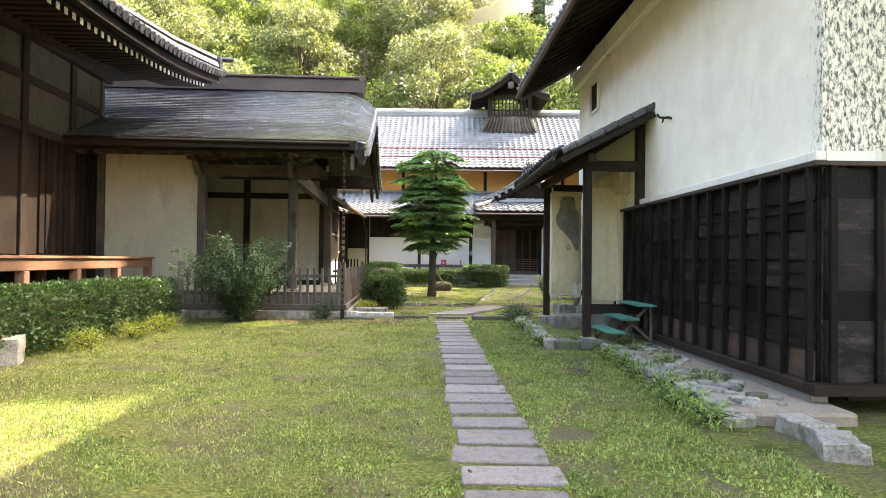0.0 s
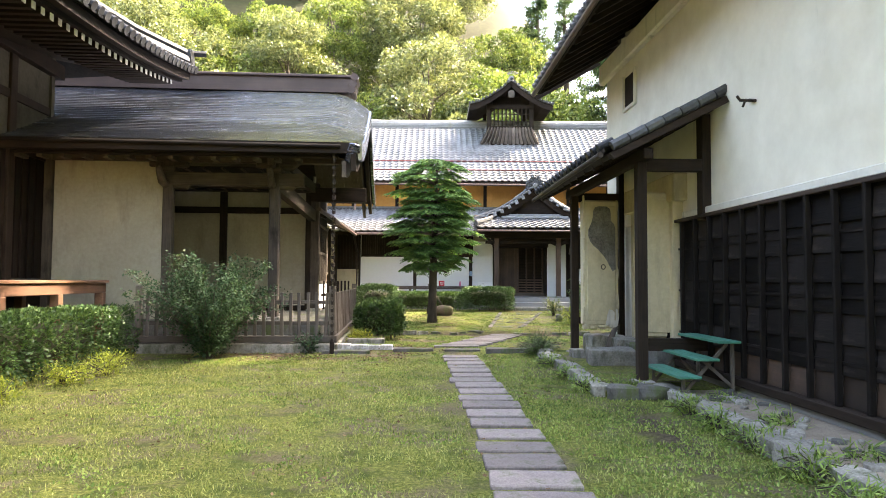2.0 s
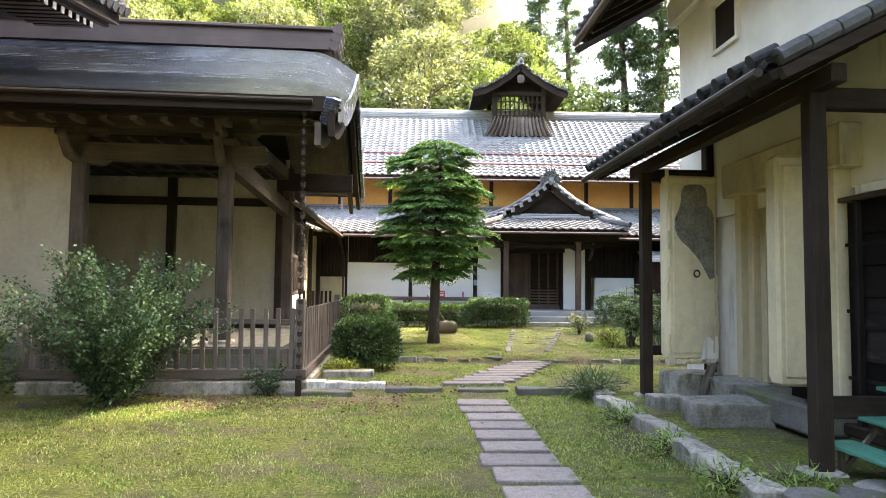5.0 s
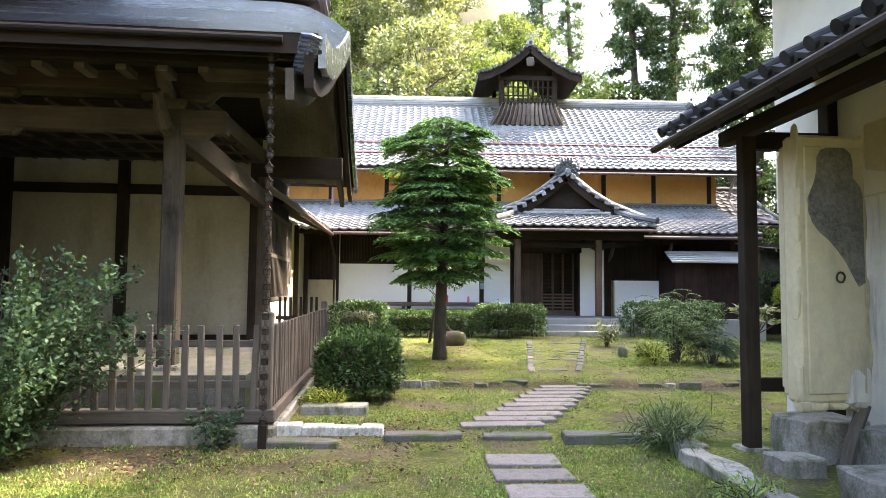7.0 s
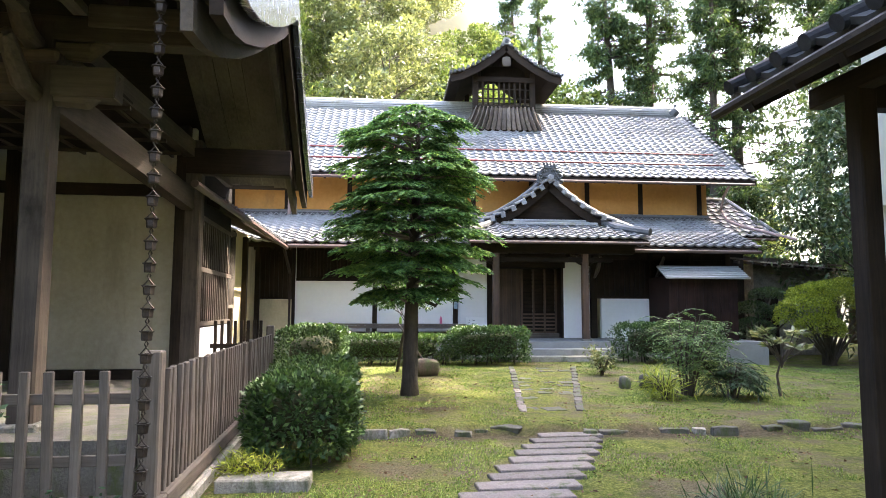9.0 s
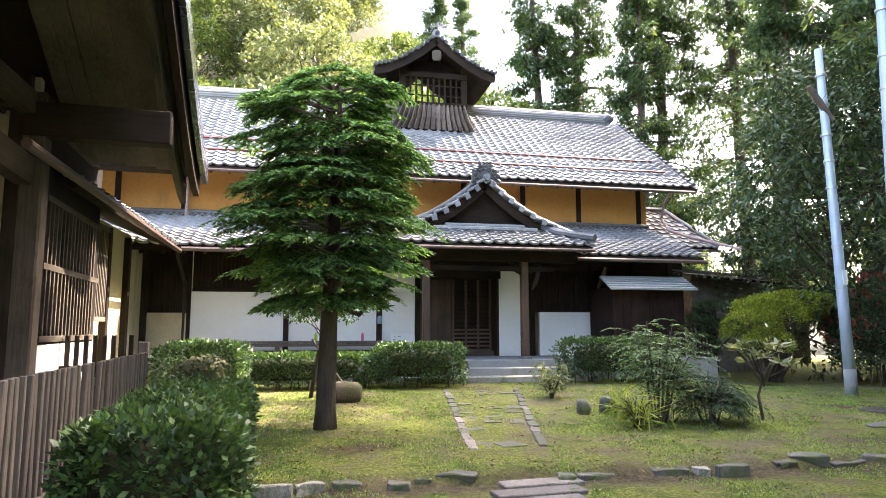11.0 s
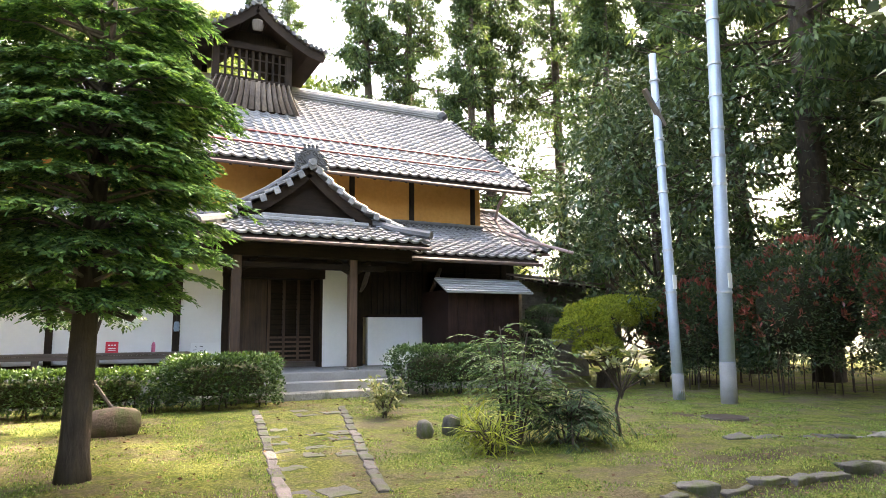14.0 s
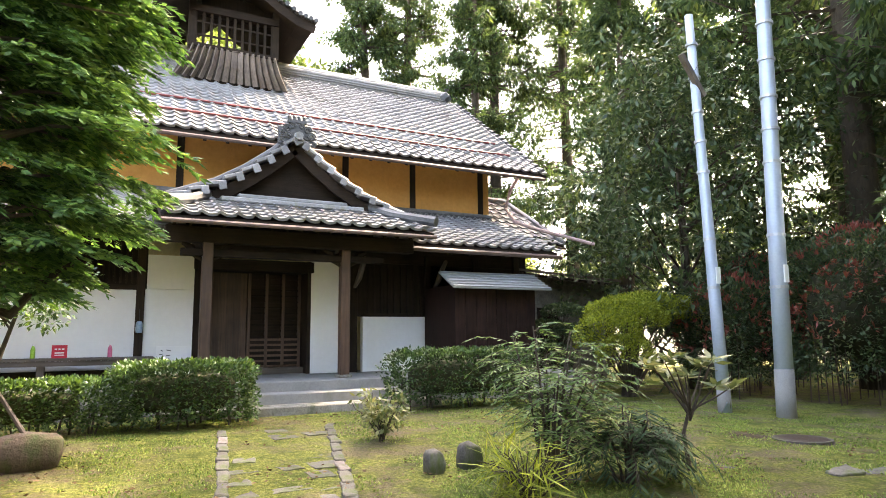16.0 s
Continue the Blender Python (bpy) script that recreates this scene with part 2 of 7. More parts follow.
pole_m = surface("blue_grey_steel_pole", (0.36, 0.42, 0.50), (0.47, 0.53, 0.62), 25, 2, 0.45, 0.05, metal=0.25, vary=0.05)
green_paint = surface("worn_green_paint", (0.035, 0.16, 0.11), (0.07, 0.25, 0.17), 40, 5, 0.55, 0.2, H, vary=0.1)
boulder_m = surface("brown_mossy_boulder", (0.07, 0.05, 0.038), (0.17, 0.125, 0.095), 30, 3, 0.9, 0.7, stain=(0.07, 0.09, 0.03), stain_scale=2.5, stain_at=(0.52, 0.64), dist=0.02)
dirt = surface("bare_sandy_earth", (0.15, 0.118, 0.085), (0.34, 0.275, 0.205), 50, 3, 0.95, 0.8, vary=0.05, dist=0.02)
bark = surface("brown_bark", (0.030, 0.022, 0.016), (0.10, 0.078, 0.058), 22, 3, 0.9, 0.9, (1, 1, 0.2), vary=0.2, dist=0.03)
bark_grey = surface("grey_bark", (0.075, 0.062, 0.05), (0.20, 0.17, 0.14), 22, 3, 0.9, 0.8, (1, 1, 0.3), vary=0.2, dist=0.02)
red_sign = surface("red_painted_board", (0.50, 0.02, 0.04), (0.60, 0.03, 0.06), 20, 2, 0.5, 0, vary=0.02)
paper = surface("white_paper", (0.76, 0.76, 0.74), (0.82, 0.82, 0.80), 20, 2, 0.7, 0, vary=0.02)
ink = surface("black_ink", (0.015, 0.015, 0.02), (0.03, 0.03, 0.035), 20, 2, 0.7, 0, vary=0.02)
pink_plastic = surface("pink_plastic", (0.60, 0.13, 0.24), (0.72, 0.19, 0.32), 20, 2, 0.3, 0, vary=0.02)
green_plastic = surface("lime_plastic", (0.24, 0.45, 0.05), (0.33, 0.56, 0.09), 20, 2, 0.3, 0, vary=0.02)
blue_glaze = surface("pale_blue_glaze", (0.20, 0.30, 0.40), (0.34, 0.45, 0.55), 20, 2, 0.3, 0, vary=0.02)

leaf_hedge = leaf_mat("hedge_leaves", [(0.25, (0.020, 0.044, 0.016)), (0.55, (0.046, 0.096, 0.027)), (0.8, (0.108, 0.172, 0.045))], 0.35, 0.25, 0.45)
leaf_bush = leaf_mat("bush_leaves", [(0.25, (0.019, 0.043, 0.023)), (0.6, (0.043, 0.084, 0.043)), (0.85, (0.10, 0.14, 0.06))], 0.2, 0.3, 0.6)
leaf_fine = leaf_mat('feathery_green_leaves', [(0.25, (0.04, 0.085, 0.032)), (0.55, (0.105, 0.18, 0.068)), (0.82, (0.25, 0.32, 0.13))], 0.25, 0.35, 0.5)
leaf_cypress = leaf_mat("cypress_sprays", [(0.25, (0.028, 0.068, 0.028)), (0.52, (0.088, 0.195, 0.062)), (0.8, (0.24, 0.39, 0.115))], 0.25, 0.35, 0.6)
leaf_wood = leaf_mat("woodland_leaves", [(0.22, (0.035, 0.055, 0.014)), (0.5, (0.115, 0.17, 0.045)), (0.78, (0.27, 0.32, 0.10))], 0.45, 0.32)
leaf_wood2 = leaf_mat("grey_green_woodland_leaves", [(0.22, (0.040, 0.058, 0.026)), (0.5, (0.13, 0.16, 0.07)), (0.78, (0.30, 0.33, 0.165))], 0.55, 0.28)
leaf_cedar = leaf_mat("cedar_needles", [(0.25, (0.025, 0.050, 0.022)), (0.55, (0.065, 0.110, 0.045)), (0.85, (0.15, 0.20, 0.070))], 0.25, 0.3, 0.6)
leaf_dark = leaf_mat("dark_glossy_leaves", [(0.25, (0.022, 0.042, 0.020)), (0.55, (0.052, 0.092, 0.040)), (0.8, (0.14, 0.17, 0.065))], 0.35, 0.2, 0.42)
leaf_gold = leaf_mat("yellow_green_leaves", [(0.25, (0.09, 0.13, 0.02)), (0.55, (0.26, 0.31, 0.045)), (0.82, (0.46, 0.49, 0.09))], 0.3, 0.35)
leaf_red = leaf_mat("red_young_leaves", [(0.25, (0.14, 0.045, 0.035)), (0.55, (0.30, 0.075, 0.065)), (0.85, (0.46, 0.17, 0.12))], 0.5, 0.25)
leaf_pale = leaf_mat("pale_yellow_tip_leaves", [(0.25, (0.062, 0.097, 0.044)), (0.6, (0.163, 0.184, 0.084)), (0.9, (0.481, 0.427, 0.246))], 0.4, 0.35)
grass_m = leaf_mat("lawn_grass", [(0.22, (0.055, 0.085, 0.018)), (0.5, (0.175, 0.22, 0.06)), (0.78, (0.40, 0.42, 0.17))], 0.25, 0.3, 0.6)
clover_m = leaf_mat("ground_clover", [(0.22, (0.055, 0.105, 0.026)), (0.55, (0.185, 0.275, 0.065)), (0.8, (0.37, 0.44, 0.13))], 0.25, 0.25, 0.6)


def ground_material():
    m, nt, p = nodes_of("grass_moss_and_earth")
    tc = nt.nodes.new("ShaderNodeTexCoord").outputs["Object"]
    g = ramp(nt, [(0.34, (0.050, 0.068, 0.014)), (0.5, (0.16, 0.18, 0.038)), (0.66, (0.33, 0.345, 0.095))])
    nt.links.new(noise_node(nt, tc, 30, 8, 0.7), g.inputs[0])
    patch = ramp(nt, [(0.47, (0, 0, 0)), (0.60, (1, 1, 1))])
    nt.links.new(noise_node(nt, tc, 1.1, 9, 0.72), patch.inputs[0])
    e = ramp(nt, [(0.34, (0.065, 0.048, 0.032)), (0.66, (0.25, 0.20, 0.13))])
    nt.links.new(noise_node(nt, tc, 45, 8, 0.7), e.inputs[0])
    half = nt.nodes.new("ShaderNodeMath")
    half.operation, half.inputs[1].default_value = "MULTIPLY", 0.85
    nt.links.new(patch.outputs[0], half.inputs[0])
    moss = ramp(nt, [(0.50, (0, 0, 0)), (0.60, (1, 1, 1))])
    nt.links.new(noise_node(nt, tc, 2.6, 9, 0.75), moss.inputs[0])
    turf_col = mixed(nt, moss.outputs[0], g.outputs[0], (0.075, 0.105, 0.020))
    lawn = mixed(nt, half.outputs[0], turf_col, e.outputs[0])
    # bare trodden strips along the two kerbs, and a bare place by the poles
    sep = nt.nodes.new("ShaderNodeSeparateXYZ")
    nt.links.new(tc, sep.inputs[0])
    wander = noise_node(nt, tc, 1.6, 6, 0.7)

    def op(kind, a, b):
        n = nt.nodes.new("ShaderNodeMath")
        n.operation = kind
        for sock, v in zip(n.inputs, (a, b)):
            if isinstance(v, (int, float)):
                sock.default_value = v
            else:
                nt.links.new(v, sock)
        return n.outputs[0]

    soil = ramp(nt, [(0.36, (0.035, 0.027, 0.017)), (0.52, (0.095, 0.073, 0.047)), (0.70, (0.22, 0.175, 0.12))])
    nt.links.new(noise_node(nt, tc, 18, 10, 0.8), soil.inputs[0])
    for cx, cy, ax, ay in ((4.5, 15.75, 0.02, 1.9), (-1.0, 12.85, 0.5, 1.6), (-2.6, 11.9, 0.3, 0.75), (1.75, 9.9, 1.1, 0.35), (2.2, 6.0, 1.6, 0.3), (8.3, 19.5, 0.75, 0.85), (6.2, 16.6, 0.45, 1.3), (0.3, 17.3, 0.6, 1.3)):
        dx, dy = op("MULTIPLY", op("SUBTRACT", sep.outputs[0], cx), ax), op("MULTIPLY", op("SUBTRACT", sep.outputs[1], cy), ay)
        far = op("SQRT", op("ADD", op("MULTIPLY", dx, dx), op("MULTIPLY", dy, dy)), 0)
        bare = ramp(nt, [(0.0, (0.95, 0.95, 0.95)), (0.42, (0, 0, 0))])
        nt.links.new(op("SUBTRACT", op("ADD", far, wander), 0.62), bare.inputs[0])
        lawn = mixed(nt, bare.outputs[0], lawn, soil.outputs[0])
    nt.links.new(lawn, p.inputs["Base Color"])
    p.inputs["Roughness"].default_value = 0.95
    p.inputs["Specular IOR Level"].default_value = 0.15
    bumped(nt, p, noise_node(nt, tc, 60, 8, 0.75), 1.0, 0.045)
    return m


ground_m = ground_material()

# ---- building helpers ----
def thing(name, m=None, label="", category="", group="", kind=""):
    ob = new(name)
    ob.empty_display_size = 0.2
    ob.matrix_world = m or Matrix()
    return tagged(ob, label, category, group, kind)


def part(name, bm, material, parent=None, label="", bevel=0.0, smooth=False):
    """Link a bmesh as one mesh object under a thing or a part."""
    if bevel:
        bmesh.ops.bevel(bm, geom=bm.edges[:], offset=bevel, segments=1, affect="EDGES", clamp_overlap=True)
    me = bpy.data.meshes.new(name)
    bm.to_mesh(me)
    bm.free()
    if smooth:
        me.polygons.foreach_set("use_smooth", [True] * len(me.polygons))
    me.materials.append(material)
    ob = new(name, me)
    ob.parent = parent
    return tagged(ob, label)


def piece(name, me, m, parent):
    ob = new(name, me)
    ob.parent = parent
    ob.matrix_basis = m
    return ob


def box(bm, x0, y0, z0, x1, y1, z1, m=None):
    vs = [bm.verts.new(Vector((x, y, z)) if m is None else m @ Vector((x, y, z))) for z in (z0, z1) for y in (y0, y1) for x in (x0, x1)]
    for f in ((0, 2, 3, 1), (4, 5, 7, 6), (0, 1, 5, 4), (2, 6, 7, 3), (0, 4, 6, 2), (1, 3, 7, 5)):
        bm.faces.new([vs[i] for i in f])
    return bm


def boxed(*a, m=None):
    return box(bmesh.new(), *a, m=m)


def beam(bm, a, b, w, h):
    """A squared timber from a to b, w wide and h high."""
    a, b = Vector(a), Vector(b)
    d = b - a
    side = d.cross(Vector((0, 0, 1)))
    side = side.normalized() if side.length > 1e-4 else Vector((1, 0, 0))
    up = side.cross(d).normalized()
    vs = [bm.verts.new(p + side * w / 2 * s + up * h / 2 * t) for p in (a, b) for t in (-1, 1) for s in (-1, 1)]
    for f in ((0, 1, 3, 2), (4, 6, 7, 5), (0, 4, 5, 1), (2, 3, 7, 6), (0, 2, 6, 4), (1, 5, 7, 3)):
        bm.faces.new([vs[i] for i in f])
    return bm


def tube(bm, points, radii, sides=8):
    """A round bar through points, with a radius at each."""
    rings = []
    for i, p in enumerate(points):
        p = Vector(p)
        d = Vector(points[min(i + 1, len(points) - 1)]) - Vector(points[max(i - 1, 0)])
        s = d.cross(Vector((0.31, 0.17, 0.93)))
        s = s.normalized() if s.length > 1e-5 else Vector((1, 0, 0))
        t = d.cross(s).normalized()
        r = radii[i] if isinstance(radii, (list, tuple)) else radii
        rings.append([bm.verts.new(p + (s * math.cos(k * math.tau / sides) + t * math.sin(k * math.tau / sides)) * r) for k in range(sides)])
    for a, b in zip(rings, rings[1:]):
        for k in range(sides):
            bm.faces.new((a[k], a[(k + 1) % sides], b[(k + 1) % sides], b[k]))
    bm.faces.new(rings[0][::-1]), bm.faces.new(rings[-1])
    return bm


def ribbon(bm, points, w, h):
    """One bent squared board through points."""
    rings = []
    for i, p in enumerate(points):
        d = Vector(points[min(i + 1, len(points) - 1)]) - Vector(points[max(i - 1, 0)])
        side = d.cross(Vector((0, 0, 1)))
        side = side.normalized() if side.length > 1e-4 else Vector((1, 0, 0))
        up = side.cross(d).normalized()
        rings.append([bm.verts.new(Vector(p) + side * w / 2 * s + up * h / 2 * t) for s, t in ((-1, -1), (1, -1), (1, 1), (-1, 1))])
    for a, b in zip(rings, rings[1:]):
        for k in range(4):
            bm.faces.new((a[k], a[(k + 1) % 4], b[(k + 1) % 4], b[k]))
    bm.faces.new(rings[0][::-1]), bm.faces.new(rings[-1])
    return bm


def lathe(bm, profile, sides=20, m=None):
    rings = [[bm.verts.new((m or Matrix()) @ Vector((r * math.cos(k * math.tau / sides), r * math.sin(k * math.tau / sides), z))) for k in range(sides)] for r, z in profile]
    for a, b in zip(rings, rings[1:]):
        for k in range(sides):
            bm.faces.new((a[k], a[(k + 1) % sides], b[(k + 1) % sides], b[k]))
    bm.faces.new(rings[0][::-1]), bm.faces.new(rings[-1])
    return bm


def rock(bm, c, size, rng, squash=1.0):
    """An uneven stone round c."""
    made = bmesh.ops.create_icosphere(bm, subdivisions=2, radius=0.5)["verts"]
    off = Vector((rng.uniform(0, 50), rng.uniform(0, 50), rng.uniform(0, 50)))
    for v in made:
        p = v.co.copy()
        q = Vector([math.copysign(abs(k * 2) ** 0.6 / 2, k) for k in p])
        q *= 1 + 0.28 * noise.noise(p * 2.2 + off)
        v.co = Vector((q.x * size[0], q.y * size[1], q.z * size[2])) + Vector(c)
    return bm


def raw_mesh(name, verts, quads, material, parent=None, label="", kind=""):
    """A mesh from arrays of vertices and four-cornered faces."""
    me = bpy.data.meshes.new(name)
    verts, quads = np.asarray(verts, np.float32), np.asarray(quads, np.int32)
    n = quads.shape[1]
    me.vertices.add(len(verts)), me.loops.add(quads.size), me.polygons.add(len(quads))
    me.vertices.foreach_set("co", verts.ravel())
    me.loops.foreach_set("vertex_index", quads.ravel())
    me.polygons.foreach_set("loop_start", np.arange(0, quads.size, n, dtype=np.int32))
    me.update(calc_edges=True)
    me.materials.append(material)
    ob = new(name, me)
    ob.parent = parent
    return tagged(ob, label, kind=kind)


def leaves(rng, at, out, length, width, droop=0.2, spread=0.6):
    """Leaf blades (pointed, folded at the middle) at points, pointing about outwards."""
    n = len(at)
    d = out + rng.normal(0, spread, (n, 3))
    d[:, 2] -= droop
    d /= np.linalg.norm(d, axis=1, keepdims=True) + 1e-9
    s = np.cross(d, rng.normal(0, 1, (n, 3)) * [0.5, 0.5, 0.3] + [0, 0, 1])
    s /= np.linalg.norm(s, axis=1, keepdims=True) + 1e-9
    ln = length * rng.uniform(0.6, 1.25, (n, 1))
    w = width * rng.uniform(0.7, 1.2, (n, 1))
    base, tip, mid = at, at + d * ln, at + d * ln * 0.45
    verts = np.stack([base, mid + s * w / 2, tip, mid - s * w / 2], 1).reshape(-1, 3)
    return verts, np.arange(4 * n).reshape(-1, 4)


def ball(rng, n, inner=0.75):
    p = rng.normal(0, 1, (n, 3))
    p /= np.linalg.norm(p, axis=1, keepdims=True)
    return p, p * (inner + (1 - inner) * rng.random((n, 1)) ** 0.5)

# ---- ground ----
def rise(x, y):
    """Height of the ground: a level lawn, two low terraces, a hill behind."""
    def step(a, b, v):
        t = min(max((v - a) / (b - a), 0), 1)
        return t * t * (3 - 2 * t)
    z = 0.07 * step(12.4, 12.7, y) + 0.10 * step(15.78, 16.0, y + 0.12 * noise.noise(Vector((x * 1.1, 3.0, 0)))) + 0.14 * step(17.5, 23.5, y) * (1 - 0.8 * step(7, 10, x)) - 0.12 * step(7, 11, x) * step(12, 15, y)
    z += 0.015 * noise.noise(Vector((x * 0.7, y * 0.7, 0)))
    hill = step(37, 85, y + 0.25 * max(-x, 0)) * 38 * (1 - 0.82 * step(2, 24, x - 0.12 * (y - 40)))
    return z + hill + 6 * step(30, 70, -x)


xs = np.r_[-420:-40:9j, np.linspace(-38, -8.5, 22), np.linspace(-8, 14, 111), np.linspace(15, 40, 22), 44:420:9j]
ys = np.r_[-420:-20:9j, np.linspace(-16, -2.5, 14), np.linspace(-2, 25, 136), np.linspace(26, 90, 44), 110:420:8j]
gv = [(x, y, rise(x, y)) for y in ys for x in xs]
nx = len(xs)
gq = [(j * nx + i, j * nx + i + 1, (j + 1) * nx + i + 1, (j + 1) * nx + i) for j in range(len(ys) - 1) for i in range(nx - 1)]
ground = raw_mesh("ground", gv, gq, ground_m, label="lawn of grass and moss rising to a wooded hill", kind="structure")
ground["category"] = "ground"
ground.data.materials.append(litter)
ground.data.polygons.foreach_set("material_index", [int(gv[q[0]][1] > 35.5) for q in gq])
ground.data.polygons.foreach_set("use_smooth", [True] * len(ground.data.polygons))


# ---- roof tiles ----
def tile_mesh(tw, ln, material):
    xs_ = [0, 0.14, 0.3, 0.5, 0.72, 1.0]
    zs = [0.030, 0.052, 0.030, 0.004, 0.0, 0.016]
    v = [(tw * 1.06 * a, 0, z * tw / 0.27 + 0.036) for a, z in zip(xs_, zs)] + [(tw * 1.06 * a, ln * 1.14, z * tw / 0.27) for a, z in zip(xs_, zs)]
    v += [(tw * 1.06 * a, 0.004, z * tw / 0.27 - 0.012) for a, z in zip(xs_, zs)]
    f = [(i, i + 1, i + 7, i + 6) for i in range(5)] + [(i + 12, i + 13, i + 1, i) for i in range(5)]
    return np.array(v), np.array(f)


def tile_slope(parent, o, u, up, width, length, tw=0.27, ln=0.245, keep=300, material=None, trim=None):
    """Rows of pan tiles on a slope from o: u along the eave, up the slope. The rows by the eave are parts, the rest is joined."""
    material = material or tile_m
    o, u, up = Vector(o), Vector(u).normalized(), Vector(up).normalized()
    n = u.cross(up).normalized()
    base = Matrix((u, up, n)).transposed().to_4x4()
    tv, tf = tile_mesh(tw, ln, material)
    shared = bpy.data.meshes.new("roof_tile")
    shared.from_pydata(tv.tolist(), [], tf.tolist())
    shared.materials.append(material)
    rng = np.random.default_rng(5)
    made, av, af, rv = 0, [], [], np.array(base.to_3x3())
    for j in range(int(length / ln + 0.5)):
        for i in range(int(width / tw + 0.5)):
            if trim and not trim(i * tw + tw / 2, j * ln):
                continue
            p = o + u * (i * tw) + up * (j * ln) + n * (0.004 * rng.random())
            p += u * rng.normal(0, 0.003) + up * rng.normal(0, 0.004)
            if made < keep:
                m = base.copy()
                m.translation = p
                piece("roof_tile", shared, m, parent)
                made += 1
            else:
                af.append(tf + len(av) * len(tv))
                av.append(tv @ rv.T + np.array(p))
    if av:
        raw_mesh("roof_tiles_joined", np.concatenate(av), np.concatenate(af), material, parent, kind="stuff")


def eave_caps(bm, o, u, count, tw, r=0.04):
    """Round tile ends in a row along an eave."""
    o, u = Vector(o), Vector(u).normalized()
    for i in range(count):
        c = o + u * (i * tw + tw * 0.15)
        s = Vector((0, 0, 1)).cross(u)
        tube(bm, [c - s * 0.02, c + s * 0.07], r, 8)
    return bm


def slab_roof(o, u, up, width, length, thick):
    bm = bmesh.new()
    o, u, up = Vector(o), Vector(u), Vector(up).normalized()
    n = u.cross(up).normalized()
    m = Matrix((u.normalized(), up, n)).transposed().to_4x4()
    m.translation = o
    return box(bm, 0, 0, -thick, width, length, -0.006, m)


# ---- main house ----
house = thing("main_house", Matrix(), "old two-storey farmhouse with silver tile roofs and ochre plaster", "house")
TZ = 0.74
HX0, HX1 = -9.0, 9.6
wall_y, up_y = 26.5, 27.8
# lower wall with the doorway cut out
for a, b, z0, z1, m_, nm in ((-9, -2.9, TZ, 3.3, white, "wall"), (-2.9, 2.45, TZ, 2.33, white, "wall"), (1.62, 2.45, 2.334, 2.95, white, "wall"),
                             (4.62, 5.38, TZ, 2.98, white, "wall"), (5.72, 7.15, TZ, 1.86, white, "wall"),
                             (-2.9, 1.62, 2.334, 3.4, wood_v, "dado_board"), (2.45, 9.5, 2.985, 3.7, wood_h, "lintel_wall"), (5.38, 7.9, 1.864, 2.98, wood_v, "board_wall"), (7.15, 9.5, TZ, 2.98, wood_v, "board_wall")):
    dy = 0.0 if m_ is white else 0.02
    part(nm, boxed(a, wall_y + dy, z0, b, wall_y + 0.14, z1), m_, house)
part("back_wall", boxed(-9, 33.6, 0.3, 9.6, 33.8, 5.6), cream, house)
part("side_wall", boxed(9.45, wall_y + 0.1, 0.3, 9.6, 27.9, 3.3), cream, house)
part("side_wall", boxed(9.44, 27.96, 0.3, 9.58, 33.7, 5.6), cream, house)
part("upper_wall", boxed(-9, up_y, 3.9, 9.5, up_y + 0.15, 5.75), ochre, house, "ochre earth plaster wall")
for x, w, zt, y in ((-3.0, .16, 3.4, 0), (-.73, .13, 3.3, 0), (1.52, .14, 3.3, 0), (2.48, .13, 3.1, 0), (5.5, .17, 3.3, 0), (7.2, .12, 3.2, 0), (8.4, .14, 3.2, 0), (9.5, .16, 3.3, 0)):
    part("post", boxed(x - w / 2, wall_y - 0.05, TZ, x + w / 2, wall_y + 0.1, zt), wood_v, house, bevel=0.006)
for x in (-8.2, -6.6, -5.0, -3.4, -1.55, .3, 2.2, 4.0, 5.75, 7.45, 9.35):
    part("post", boxed(x - .07, up_y - 0.04, 4.3, x + .07, up_y + 0.1, 5.7), wood_v, house, bevel=0.006)
part("sill_beam", boxed(-9, wall_y - 0.07, 0.70, 2.5, wall_y + 0.04, 0.92), wood_h, house, bevel=0.008)
part("window_rail", boxed(-2.9, wall_y - 0.03, 2.31, 1.6, wall_y + 0.02, 2.39), wood_h, house, bevel=0.005)
for a, b, z0, z1, n_ in ((-2.85, -.83, 2.42, 3.15, 22), (-.62, 1.42, 2.42, 3.15, 22), (5.75, 7.1, 1.92, 2.95, 9)):
    win = part("lattice_window", boxed(a, wall_y - 0.02, z0 - .03, b, wall_y + 0.018, z0 + .02), wood_h, house)
    for i in range(n_):
        x = a + (i + .5) * (b - a) / n_
        part("lattice_bar", boxed(x - .017, wall_y - 0.035, z0, x + .017, wall_y + 0.015, z1), wood_v, win)
# doorway recess: brown board panel, latticed sliding door, frame
door = part("entrance_door", boxed(2.55, 26.98, TZ + .1, 3.46, 27.03, 2.72), brown_v, house, "dark brown wooden sliding doors, closed")
part("doorway_side", boxed(2.45, 26.5, TZ, 2.56, 27.2, 2.95), wood_v, house)
part("doorway_side", boxed(4.55, 26.5, TZ, 4.62, 27.2, 2.95), wood_v, house)
part("doorway_back", boxed(2.45, 27.1, TZ, 4.62, 27.2, 3.0), wood_h, house)
part("doorway_head", boxed(2.4, 26.44, 2.72, 4.66, 27.1, 2.93), wood_h, house, bevel=0.008)
part("door_sill", boxed(2.5, 26.75, TZ, 4.6, 27.1, TZ + .12), old_h, house, bevel=0.008)
for i in range(7):
    x = 2.57 + i * .128
    part("door_board", boxed(x, 26.965, TZ + .14, x + .122, 26.98, 2.7), brown_v, door)
